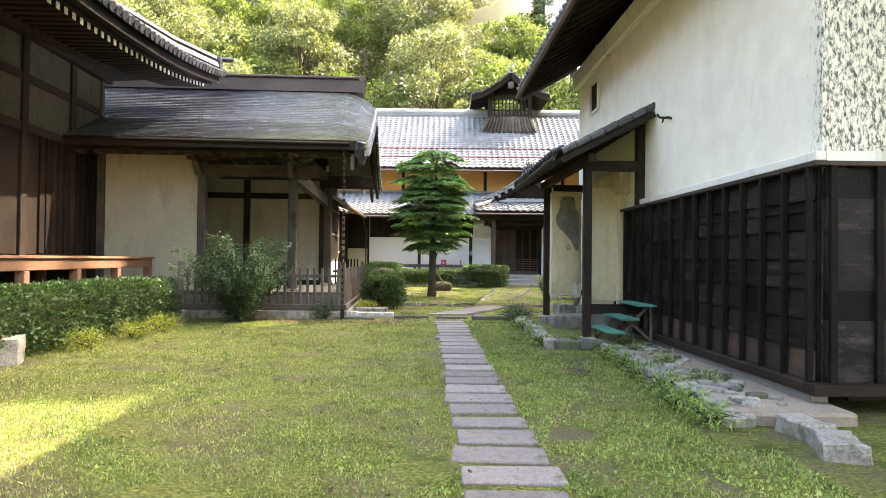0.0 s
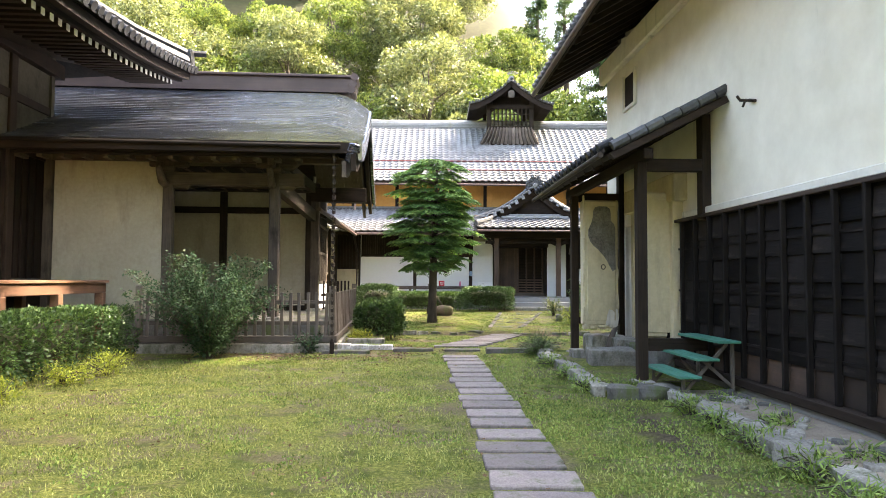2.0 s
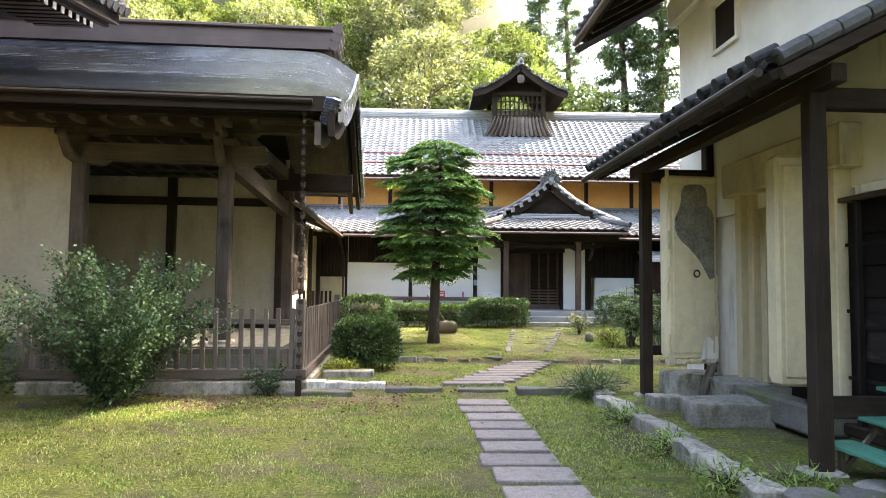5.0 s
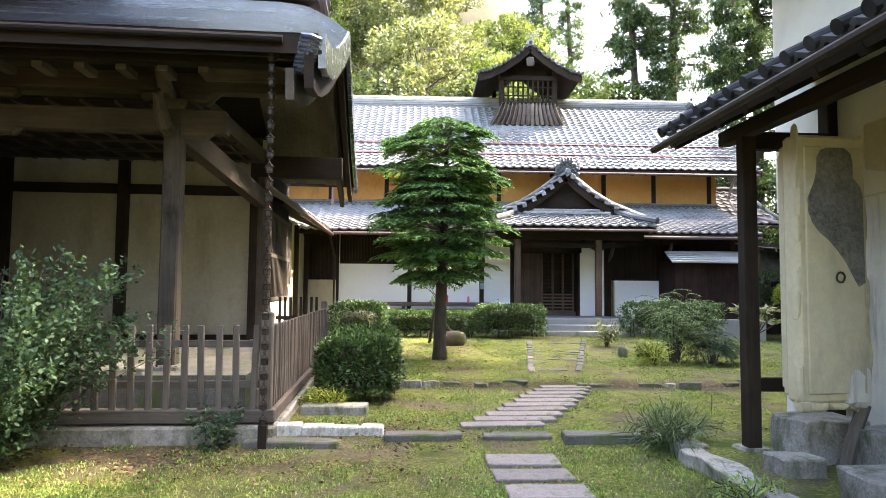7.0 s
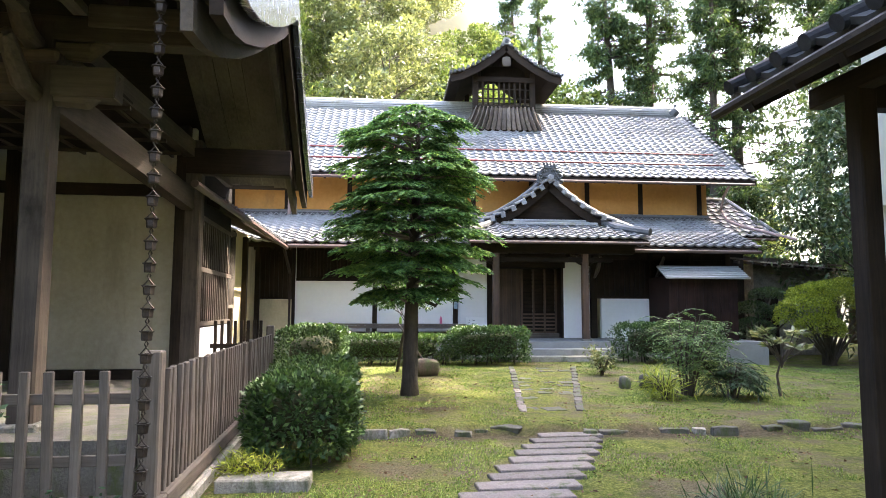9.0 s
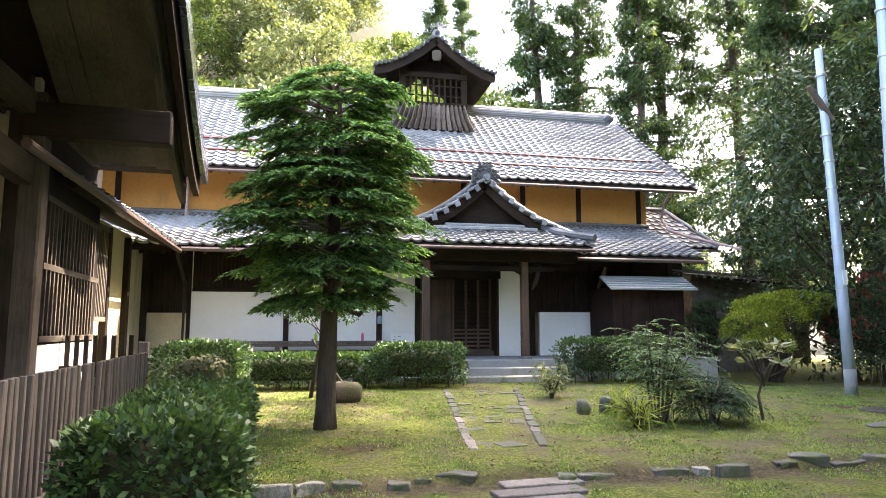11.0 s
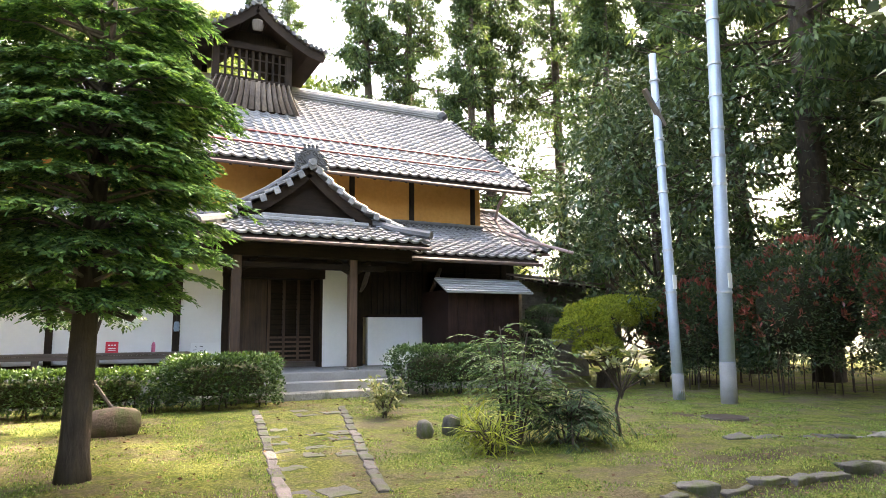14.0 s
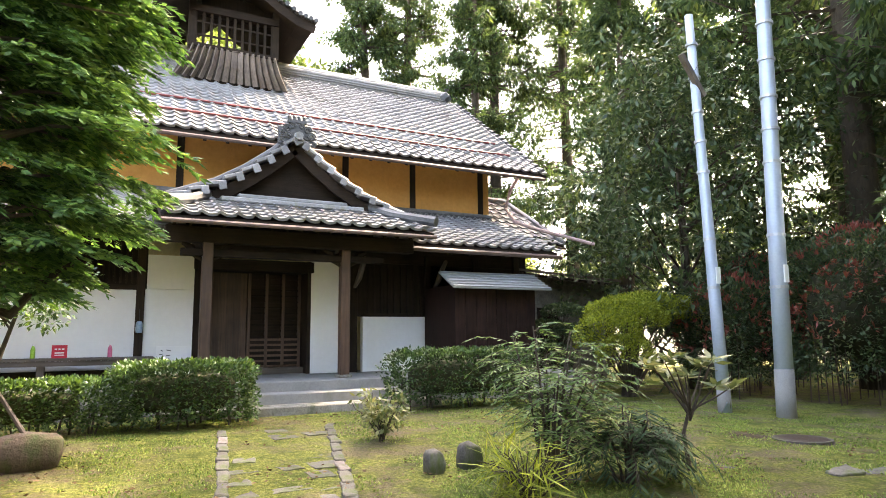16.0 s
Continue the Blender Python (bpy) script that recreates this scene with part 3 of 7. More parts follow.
lat = part("lattice_door", boxed(3.5, 26.93, TZ + .13, 4.5, 26.955, TZ + .75), brown_v, house)
for z in np.linspace(TZ + .2, TZ + .72, 6):
    part("door_slat", boxed(3.52, 26.915, z - .03, 4.48, 26.932, z + .03), wood_h, lat, bevel=.004)
for z in np.linspace(TZ + .84, 2.62, 10):
    part("door_slat", boxed(3.52, 26.92, z - .016, 4.48, 26.945, z + .016), wood_h, lat)
for x in (3.5, 3.84, 4.17, 4.5):
    part("door_stile", boxed(x - .03, 26.91, TZ + .12, x + .03, 26.96, 2.72), brown_v, lat)
# terrace and steps
terrace = thing("porch_terrace", Matrix(), "grey concrete porch terrace with two low steps", "terrace")
part("terrace_floor", boxed(-9, 24.35, 0.1, 9.4, 27.3, TZ), concrete, terrace, bevel=0.012)
part("step", boxed(1.9, 23.95, 0.1, 5.9, 24.36, 0.585), concrete, terrace, bevel=0.012)
part("step", boxed(1.7, 23.5, 0.1, 6.0, 23.96, 0.43), stone, terrace, bevel=0.012)
# porch posts and beams
for x in (2.42, 4.78):
    p_ = part("porch_post", boxed(x - .085, 24.85, TZ, x + .085, 25.02, 3.05), brown_v, house, "porch post worn red-brown at its foot", bevel=0.012)
    part("post_foot", boxed(x - .12, 24.81, TZ - .002, x + .12, 25.06, TZ + .05), stone, p_, bevel=.01)
part("porch_beam", boxed(1.75, 24.8, 3.0, 6.1, 25.06, 3.26), wood_h, house, bevel=0.012)
part("porch_beam", boxed(2.0, 24.86, 2.78, 5.5, 25.0, 2.90), wood_h, house, bevel=0.008)
for x in (2.42, 4.78):
    bm = bmesh.new()
    beam(bm, (x, 24.95, 3.12), (x, 26.6, 3.12), .14, .2)
    part("tie_beam", bm, wood_d, house)
    for s in (-1, 1):
        bm = bmesh.new()
        tube(bm, [(x + s * .08, 24.94, 2.72), (x + s * .2, 24.94, 2.80), (x + s * .25, 24.94, 2.92), (x + s * .4, 24.94, 2.99)], [.03, .05, .06, .03], 6)
        part("bracket", bm, wood_v, house)
for x in (5.5, 7.3):
    bm = bmesh.new()
    tube(bm, [(x, 26.4, 2.45), (x + .02, 26.2, 2.62), (x + .04, 26.1, 2.8), (x, 25.8, 3.0)], [.03, .06, .06, .04], 6)
    part("bracket", bm, old_v, house)
# lower roof
lo = part("lower_roof", slab_roof((-9, 24.95, 3.2), (1, 0, 0), (0, 2.85, 1.12), 18.55, 3.06, .09), wood_h, house, "silver-grey tiled lower roof")
tile_slope(lo, (-9, 24.93, 3.225), (1, 0, 0), (0, 2.85, 1.12), 18.6, 3.05, keep=300, trim=lambda a, b: not (11.2 < a < 14.4 and b < 1.6))
for i in range(43):
    x = -8.9 + i * .43
    bm = bmesh.new()
    beam(bm, (x, 24.98, 3.06), (x, 27.7, 4.12), .06, .07)
    part("rafter", bm, wood_d, lo)
part("eave_board", boxed(-9, 24.93, 3.10, 9.55, 24.965, 3.2), wood_h, lo)
part("gutter", tube(bmesh.new(), [(-2.9, 24.86, 3.13), (9.6, 24.86, 3.09)], .05, 8), gutter_m, lo)
band = part("tile_band", boxed(-9, 27.62, 4.28, 9.55, 27.82, 4.40), tile_dark, lo, "row of curled ornamental ridge tiles")
part("tile_band_cap", tube(bmesh.new(), [(-9, 27.70, 4.43), (9.6, 27.70, 4.43)], .06, 8), tile_m, band)
for i in range(0, 124):
    piece_x = -9 + i * .15
    if i == 0:
        bm = tube(bmesh.new(), [(0, 0, 0), (.04, -.02, .03), (.07, -.02, .06), (.11, -.02, .03), (.14, 0, 0)], .014, 5)
        curl = part("band_curl", bm, tile_m, band)
        curl.matrix_basis = Matrix.Translation((piece_x, 27.61, 4.31))
    else:
        piece("band_curl", curl.data, Matrix.Translation((piece_x, 27.61, 4.31)), band)
# hipped side roof at the east end
ES_Y, ES_Z, ES_X = 27.6, 3.80, 11.8
es_up = Vector((0, 1.7, 1.36))
es = part("east_lower_roof", slab_roof((9.62, ES_Y, ES_Z), (1, 0, 0), es_up, .75, es_up.length, .09), wood_h, house, "silver-grey tiled side roof")
tile_slope(es, (9.62, ES_Y - .02, ES_Z + .02), (1, 0, 0), es_up, ES_X - 9.62, es_up.length, keep=60, trim=lambda a, b: a < ES_X - 9.62 - b * .34)
bm = bmesh.new()
lower = [Vector(c) for c in ((10.37, ES_Y, ES_Z), (ES_X, ES_Y, ES_Z), (ES_X - .75, ES_Y + 1.7, ES_Z + 1.36), (10.37, ES_Y + 1.7, ES_Z + 1.36))]
top_, low_ = [bm.verts.new(c) for c in lower], [bm.verts.new(c - Vector((0, 0, .09))) for c in lower]
bm.faces.new(top_), bm.faces.new(low_[::-1])
for k in range(4):
    bm.faces.new((top_[k], low_[k], low_[(k + 1) % 4], top_[(k + 1) % 4]))
part("hip_boards", bm, wood_h, es)
part("corner_ridge", tube(bmesh.new(), [(ES_X - .75, ES_Y + 1.7, ES_Z + 1.43), (ES_X + .02, ES_Y, ES_Z + .08)], [.09, .08], 8), tile_m, es)
part("side_ridge", tube(bmesh.new(), [(9.6, ES_Y + 1.7, ES_Z + 1.45), (ES_X - .75, ES_Y + 1.7, ES_Z + 1.45)], .1, 8), tile_m, es)
part("gutter", tube(bmesh.new(), [(9.9, ES_Y - .07, ES_Z - .06), (ES_X, ES_Y - .07, ES_Z - .07)], .045, 8), gutter_m, es)
part("east_side_wall", boxed(9.62, ES_Y + .5, .3, 10.9, ES_Y + .62, 3.72), wood_v, es)
# upper roof
UP = Vector((0, 4.55, 3.25))
roof = part("upper_roof", slab_roof((-11, 26.7, 5.40), (1, 0, 0), UP, 21.6, UP.length, .12), wood_h, house, "silver-grey tiled main roof")
part("rear_slope", slab_roof((10.6, 35.8, 5.40), (-1, 0, 0), (0, -4.55, 3.25), 21.6, UP.length, .12), tile_dark, roof)
tile_slope(roof, (-11, 26.67, 5.425), (1, 0, 0), UP, 21.6, UP.length, keep=300)
part("eave_board", boxed(-11, 26.66, 5.28, 10.6, 26.70, 5.40), wood_h, roof)
part("gutter", tube(bmesh.new(), [(-8.5, 26.60, 5.30), (10.5, 26.60, 5.27)], .045, 8), gutter_m, roof)
for i in range(50):
    x = -10.8 + i * .43
    bm = bmesh.new()
    beam(bm, (x, 26.72, 5.28), (x, 27.85, 6.08), .06, .08)
    part("rafter", bm, wood_d, roof)
for k in (.86, 1.72):
    q = Vector((0, 26.7, 5.40)) + UP.normalized() * k
    part("snow_bar", tube(bmesh.new(), [(-10.9, q.y - .03, q.z + .11), (10.0, q.y - .03, q.z + .11)], .028, 6), snow_bar, roof, "red-brown snow guard bar")
rz, ry = 5.40 + 3.25, 26.7 + 4.55
ridge = part("ridge", boxed(-11, ry - .16, rz - .02, 10.1, ry + .16, rz + .26), ridge_m, roof, "pale stacked ridge tiles with lichen", bevel=.01)
part("ridge_cap", tube(bmesh.new(), [(-11, ry, rz + .30), (10.15, ry, rz + .30)], .11, 10), ridge_m, ridge)
for k in range(3):
    part("ridge_course", boxed(-11, ry - .2 + .02 * k, rz + .07 * k + .03, 10.12, ry + .2 - .02 * k, rz + .07 * k + .055), tile_m, ridge)
bm = tube(bmesh.new(), [(10.0, ry, rz + .1), (10.2, ry - .05, rz + .25), (10.25, ry, rz + .5)], [.2, .2, .08], 8)
part("ridge_end_tile", bm, tile_dark, ridge)
for i in range(20):
    q = Vector((10.55, 26.7, 5.42)) + UP * ((i + .5) / 20)
    part("verge_tile", tube(bmesh.new(), [q + Vector((-.02, -.1, 0)), q + Vector((-.02, .12, .1))], .075, 7), tile_dark, roof)
part("downpipe", tube(bmesh.new(), [(9.75, 26.62, 5.27), (9.8, 27.1, 5.0), (9.8, 27.3, 4.6), (9.8, 26.9, 4.2), (10.0, 26.3, 3.95), (10.9, 25.3, 3.5)], .045, 8), pink_pipe, house, "faded pink downpipe")
part("gable_wall", boxed(9.5, up_y, 4.0, 9.6, 34.5, 5.9), ochre, house)

# cupola
CX, CY = 3.33, 29.35
cup = part("cupola", boxed(CX - .98, CY + .25, 7.0, CX + .98, CY + 2.6, 8.05), wood_v, house, "dark timber smoke vent turret on the ridge")
bm = bmesh.new()
vs = [bm.verts.new(p) for p in ((CX - 1.36, CY + .22, 7.40), (CX + 1.36, CY + .22, 7.40), (CX + 1.0, CY + .0, 8.1), (CX - 1.0, CY + .0, 8.1), (CX - 1.36, CY + 2.6, 7.40), (CX + 1.36, CY + 2.6, 7.40), (CX + 1.0, CY + 2.4, 8.1), (CX - 1.0, CY + 2.4, 8.1))]
for f in ((0, 1, 2, 3), (1, 5, 6, 2), (4, 0, 3, 7), (5, 4, 7, 6)):
    bm.faces.new([vs[i] for i in f])
part("flared_skirt", bm, old_v, cup, "weathered board skirt")
for i in range(15):
    t = (i + .5) / 15 * 2 - 1
    bm = ribbon(bmesh.new(), [(CX + 1.38 * t, CY + .16, 7.36), (CX + 1.15 * t, CY + .03, 7.7), (CX + 1.0 * t, CY - .03, 8.1)], .128, .025)
    part("skirt_board", bm, skirt_v, cup)
for x in (-.98, .98):
    for y in (.08, 2.4):
        part("corner_post", boxed(CX + x - .08, CY + y - .08, 8.0, CX + x + .08, CY + y + .08, 9.3), wood_v, cup)
part("vent_rail", boxed(CX - 1.05, CY - .04, 8.07, CX + 1.05, CY + .13, 8.16), wood_h, cup)
part("vent_rail", boxed(CX - 1.05, CY - .04, 8.95, CX + 1.05, CY + .13, 9.12), wood_h, cup)
part("vent_rail", boxed(CX - .95, CY + .04, 8.38, CX + .95, CY + .08, 8.42), wood_h, cup)
part("vent_rail", boxed(CX - .95, CY + .04, 8.7, CX + .95, CY + .08, 8.74), wood_h, cup)
for i in range(11):
    x = CX - .9 + i * .18
    part("vent_bar", boxed(x - .03, CY + .02, 8.16, x + .03, CY + .08, 8.95), wood_v, cup)
bm = boxed(CX - .75, CY + .32, 9.02, CX + .75, CY + .38, 9.6)
part("gable_board", bm, wood_v, cup)
for s in (-1, 1):
    pts = [(0, 10.02), (.45, 9.62), (.95, 9.28), (1.45, 9.02), (1.85, 8.92)]
    bm = bmesh.new()
    rows = [[bm.verts.new((CX + s * a, CY - .45 + (3.3 if k else 0), z + h)) for a, z in pts] for k in (0, 1) for h in (0, .1)]
    for a, b in ((0, 1), (2, 3), (0, 2), (1, 3)):
        for i in range(4):
            bm.faces.new((rows[a][i], rows[a][i + 1], rows[b][i + 1], rows[b][i]))
    bm.faces.new((rows[0][4], rows[2][4], rows[3][4], rows[1][4]))
    cr = part("cupola_roof", bm, wood_d, cup, "curved tiled gable roof")
    for (a0, z0), (a1, z1) in zip(pts, pts[1:]):
        if s > 0:
            tile_slope(cr, (CX + a1, CY - .5, z1 + .11), (0, 1, 0), (a0 - a1, 0, z0 - z1), 3.35, math.hypot(a1 - a0, z1 - z0), .27, .25, keep=14)
        else:
            tile_slope(cr, (CX - a1, CY + 2.85, z1 + .11), (0, -1, 0), (a1 - a0, 0, z0 - z1), 3.35, math.hypot(a1 - a0, z1 - z0), .27, .25, keep=14)
    bm = bmesh.new()
    ribbon(bm, [(CX + s * a, CY - .44, z - .06) for a, z in pts], .05, .2)
    part("bargeboard", bm, wood_h, cup)
    for i in range(13):
        t = i / 12 * 4
        j = min(int(t), 3)
        f = t - j
        a, z = pts[j][0] * (1 - f) + pts[j + 1][0] * f, pts[j][1] * (1 - f) + pts[j + 1][1] * f
        part("verge_roll", tube(bmesh.new(), [(CX + s * a, CY - .56, z + .15), (CX + s * a, CY - .3, z + .16)], .06, 7), tile_dark, cup)
    for i in range(6):
        bm = bmesh.new()
        beam(bm, (CX + s * (.3 + i * .28), CY - .4, 9.75 - i * .15), (CX + s * (.3 + i * .28), CY + 2.7, 9.75 - i * .15), .05, .06)
        part("purlin", bm, wood_d, cup)
bm = rock(bmesh.new(), (CX, CY - .44, 9.5), (.3, .1, .34), random.Random(3))
part("gable_pendant", bm, old_v, cup, "carved pendant under the gable")
part("cupola_ridge", tube(bmesh.new(), [(CX, CY - .5, 10.2), (CX, CY + 2.9, 10.2)], .13, 8), ridge_m, cup)
bm = bmesh.new()
for a in range(5):
    t = -0.9 + a * .45
    tube(bm, [(CX + .16 * math.sin(t), CY - .52, 10.27 + .12 * math.cos(t)), (CX + .26 * math.sin(t), CY - .52, 10.30 + .2 * math.cos(t)), (CX + .30 * math.sin(t) + .06, CY - .52, 10.28 + .2 * math.cos(t))], .03, 6)
part("ridge_ornament", bm, tile_m, cup)
cup.matrix_basis = Matrix.Translation((.12, 0, .2))

# porch roof: hipped skirt with a curved gable above
PX, PYF, PYB = 3.93, 24.2, 27.6
prf = part("porch_roof", slab_roof((PX - 2.3, PYF, 3.30), (1, 0, 0), (0, 1.6, .66), 4.6, 1.75, .1), wood_h, house, "curved hip-and-gable porch roof of grey tiles")
tile_slope(prf, (PX - 2.3, PYF - .03, 3.33), (1, 0, 0), (0, 1.6, .66), 4.6, 1.75, keep=200, trim=lambda a, b: a > b * .75 - .1 and a < 4.7 - b * .75)
part("eave_board", boxed(PX - 2.25, PYF, 3.2, PX + 2.25, PYF + .04, 3.31), wood_h, prf)
part("gutter", tube(bmesh.new(), [(PX - 2.3, PYF - .07, 3.22), (PX + 2.3, PYF - .07, 3.22)], .04, 8), gutter_m, prf)
for i in range(18):
    x = PX - 2.1 + i * .247
    bm = bmesh.new()
    beam(bm, (x, PYF + .05, 3.2), (x, PYF + 1.5, 3.78), .05, .06)
    part("rafter", bm, wood_d, prf)
GY = PYF + 1.15
prof = [(0, 5.02), (.4, 4.66), (.85, 4.32), (1.35, 4.02), (1.85, 3.82), (2.35, 3.62)]
for s in (-1, 1):
    bm = bmesh.new()
    rows = [[bm.verts.new((PX + s * a, y, z + h)) for a, z in prof] for y in (GY, PYB + .3) for h in (-.1, 0)]
    for a, b in ((0, 1), (2, 3), (0, 2), (1, 3)):
        for i in range(5):
            bm.faces.new((rows[a][i], rows[a][i + 1], rows[b][i + 1], rows[b][i]))
    side = part("porch_gable_slope", bm, wood_d, prf)
    for (a0, z0), (a1, z1) in zip(prof, prof[1:]):
        ln_ = math.hypot(a1 - a0, z1 - z0)
        if s > 0:
            tile_slope(side, (PX + a1, GY, z1 + .01), (0, 1, 0), (a0 - a1, 0, z0 - z1), PYB - GY, ln_, .27, .25, keep=16)
        else:
            tile_slope(side, (PX - a1, PYB, z1 + .01), (0, -1, 0), (a1 - a0, 0, z0 - z1), PYB - GY, ln_, .27, .25, keep=16)
    # lower flank between eave and gable slope
    bm = bmesh.new()
    bm.faces.new([bm.verts.new(c) for c in ((PX + s * 2.3, PYF, 3.30), (PX + s * 2.35, PYB, 3.6), (PX + s * 1.1, PYB, 4.1), (PX + s * 1.1, PYF + 1.6, 3.97))])
    part("porch_flank", bm, tile_dark, prf)
    # gable edge: lapped flat tiles in front of a round roll
    for r_, dy, dz, m_ in ((.085, .06, .13, tile_dark), (.06, .30, .10, tile_dark)):
        bm = bmesh.new()
        tube(bm, [(PX + s * a, GY + dy, z + dz) for a, z in prof], r_, 10)
        part("gable_ridge", bm, m_, prf)
    for i in range(9):
        t = (i + .5) / 9 * 5
        j = min(int(t), 4)
        f = t - j
        a, z = prof[j][0] * (1 - f) + prof[j + 1][0] * f, prof[j][1] * (1 - f) + prof[j + 1][1] * f
        da, dz = prof[j + 1][0] - prof[j][0], prof[j + 1][1] - prof[j][1]
        tilt = math.atan2(-dz, da) - .2
        m = Matrix.Translation((PX + s * a, GY, z + .07)) @ Euler((0, s * tilt, 0)).to_matrix().to_4x4()
        bm = bmesh.new()
        box(bm, -.17, -.24, -.03, .155, .04, .03, m)
        box(bm, .02, -.262, -.13, .15, -.243, .02, m)
        part("gable_edge_tile", bm, tile_m, prf, bevel=.007)
    bm = bmesh.new()
    ribbon(bm, [(PX + s * a, GY - .03, z - .14) for a, z in prof[:5]], .05, .2)
    part("bargeboard", bm, wood_h, prf)
    bm = bmesh.new()
    tube(bm, [(PX + s * 1.25, GY + .35, 4.05), (PX + s * 1.8, GY - .45, 3.72), (PX + s * 2.35, PYF + .02, 3.52)], [.09, .09, .1], 8)
    part("hip_ridge", bm, tile_dark, prf)
bm = bmesh.new()
bm.faces.new([bm.verts.new(c) for c in ((PX - 1.5, GY + .25, 3.9), (PX + 1.5, GY + .25, 3.9), (PX, GY + .25, 4.95))])
part("gable_board", bm, wood_h, prf)
part("gable_foot", boxed(PX - 1.3, GY - .2, 3.78, PX + 1.3, GY + .1, 3.87), ridge_m, prf, "pale flat tile course", bevel=.02)
part("gable_foot", boxed(PX - 1.0, GY - .12, 3.872, PX + 1.0, GY + .1, 3.95), ridge_m, prf, bevel=.02)
part("top_ridge", tube(bmesh.new(), [(PX, GY - .1, 5.16), (PX, PYB + .2, 5.16)], .12, 8), tile_dark, prf)
bm = bmesh.new()
box(bm, PX - .13, GY - .2, 5.04, PX + .13, GY - .08, 5.33)
box(bm, PX - .17, GY - .22, 5.33, PX + .17, GY - .06, 5.38)
for k in range(4):
    x = PX - .135 + k * .09
    tube(bm, [(x, GY - .14, 5.37), (x, GY - .14, 5.43), (x, GY - .14, 5.46), (x, GY - .14, 5.49)], [.028, .03, .042, .02], 7)
for s in (-1, 1):
    for cx, cz, r_ in ((.19, 5.22, .075), (.26, 5.10, .085), (.17, 5.08, .06), (.30, 4.96, .06), (.08, 5.27, .05)):
        tube(bm, [(PX + s * cx + r_ * (1 - t / 14) * math.cos(t), GY - .2, cz + r_ * (1 - t / 14) * math.sin(t)) for t in np.linspace(0, 10, 16)], .022, 6)
    box(bm, PX + s * .23 - .11, GY - .19, 4.93, PX + s * .23 + .11, GY - .1, 5.24)
part("ridge_roll_end", tube(bmesh.new(), [(PX, GY - .34, 5.06), (PX, GY - .05, 5.10)], .075, 12), tile_m, prf)
part("ridge_end_ornament", bm, tile_dark, prf, "carved demon-face style ridge tile")

# east shack
shack = thing("east_shack", Matrix(), "low grey lean-to with an open raftered roof", "shed")
part("shack_wall", boxed(11.5, 28.6, 0.1, 14.0, 31, 3.05), earth_wall, shack)
part("shack_door", boxed(11.6, 28.57, 0.1, 12.3, 28.6, 2.2), wood_v, shack)
part("shack_roof", slab_roof((11.3, 27.9, 3.04), (2.9, 0, -.2), (0, 3, .5), 2.95, 3.2, .06), wood_h, shack)
for i in range(10):
    x = 9.7 + i * .45
    bm = bmesh.new()
    beam(bm, (x, 27.8, 3.10 - .06 * i / 2), (x, 30.5, 3.5 - .06 * i / 2), .06, .08)
    part("rafter", bm, old_d, shack)
for k in range(3):
    bm = bmesh.new()
    beam(bm, (9.6, 28.1 + k * .8, 3.24 + k * .12), (14.2, 28.1 + k * .8, 2.98 + k * .12), .07, .06)
    part("purlin", bm, old_h, shack)
# meter shed with ribbed metal roof
shed = thing("metal_roof_shed", Matrix(), "dark board shed with a pale ribbed metal roof", "shed")
shed_m = surface("red_black_shed_boards", (0.010, 0.006, 0.005), (0.042, 0.022, 0.017), 26, 1.4, 0.7, 0.3, V, vary=0.2, spec=0.12)
part("shed_wall", boxed(7.05, 24.97, .1, 8.95, 26.3, 2.45), shed_m, shed)
for i in range(8):
    part("shed_board", boxed(7.05 + i * .2375, 24.945, .12, 7.05 + i * .2375 + .232, 24.967, 2.44), shed_m, shed, bevel=.003)
sr = part("shed_roof", slab_roof((6.85, 24.62, 2.38), (1, 0, 0), (0, .6, .33), 2.3, .72, .03), zinc, shed, "pale ribbed zinc roof")
for i in range(6):
    bm = bmesh.new()
    q = Vector((0, 24.62, 2.39)) + Vector((0, .6, .33)).normalized() * (i * .13 + .03)
    tube(bm, [(6.86, q.y, q.z), (9.14, q.y, q.z)], .018, 6)
    part("roof_rib", bm, zinc, sr)

# ---- west wing between hall and house ----
wing = thing("west_wing", Matrix(), "corridor wing with latticed bay and tiled eave", "building")
part("wing_wall", boxed(-4.1, 18.9, .3, -3.95, 26.4, 3.4), cream, wing)
part("wing_board", boxed(-3.95, 18.9, .35, -3.9, 21.9, 3.2), wood_v, wing)
for y in (18.9, 20.2, 21.9, 23.2, 24.6, 26.2):
    part("post", boxed(-3.97, y - .07, .3, -3.83, y + .07, 3.3), wood_v, wing, bevel=.006)
bay = part("lattice_bay", boxed(-3.93, 20.3, 1.55, -3.45, 21.7, 1.62), old_h, wing, "weathered slatted bay window")
part("bay_head", boxed(-3.93, 20.3, 3.0, -3.45, 21.7, 3.08), old_h, bay)
part("bay_back", boxed(-3.9, 20.35, 1.62, -3.62, 21.65, 3.0), wood_v, bay)
for i in range(17):
    part("bay_bar", boxed(-3.5, 20.33 + i * .082, 1.62, -3.46, 20.36 + i * .082, 3.0), old_v, bay)
for i in range(5):
    part("bay_bar", boxed(-3.9 + i * .09, 20.31, 1.62, -3.87 + i * .09, 20.34, 3.0), old_v, bay)
part("white_panel", boxed(-3.9, 20.3, .75, -3.86, 21.7, 1.5), white, wing)
wr = part("wing_roof", slab_roof((-3.0, 18.6, 3.18), (0, 1, 0), (-2.4, 0, 1.0), 6.5, 2.6, .08), wood_h, wing, "grey tiled corridor roof")
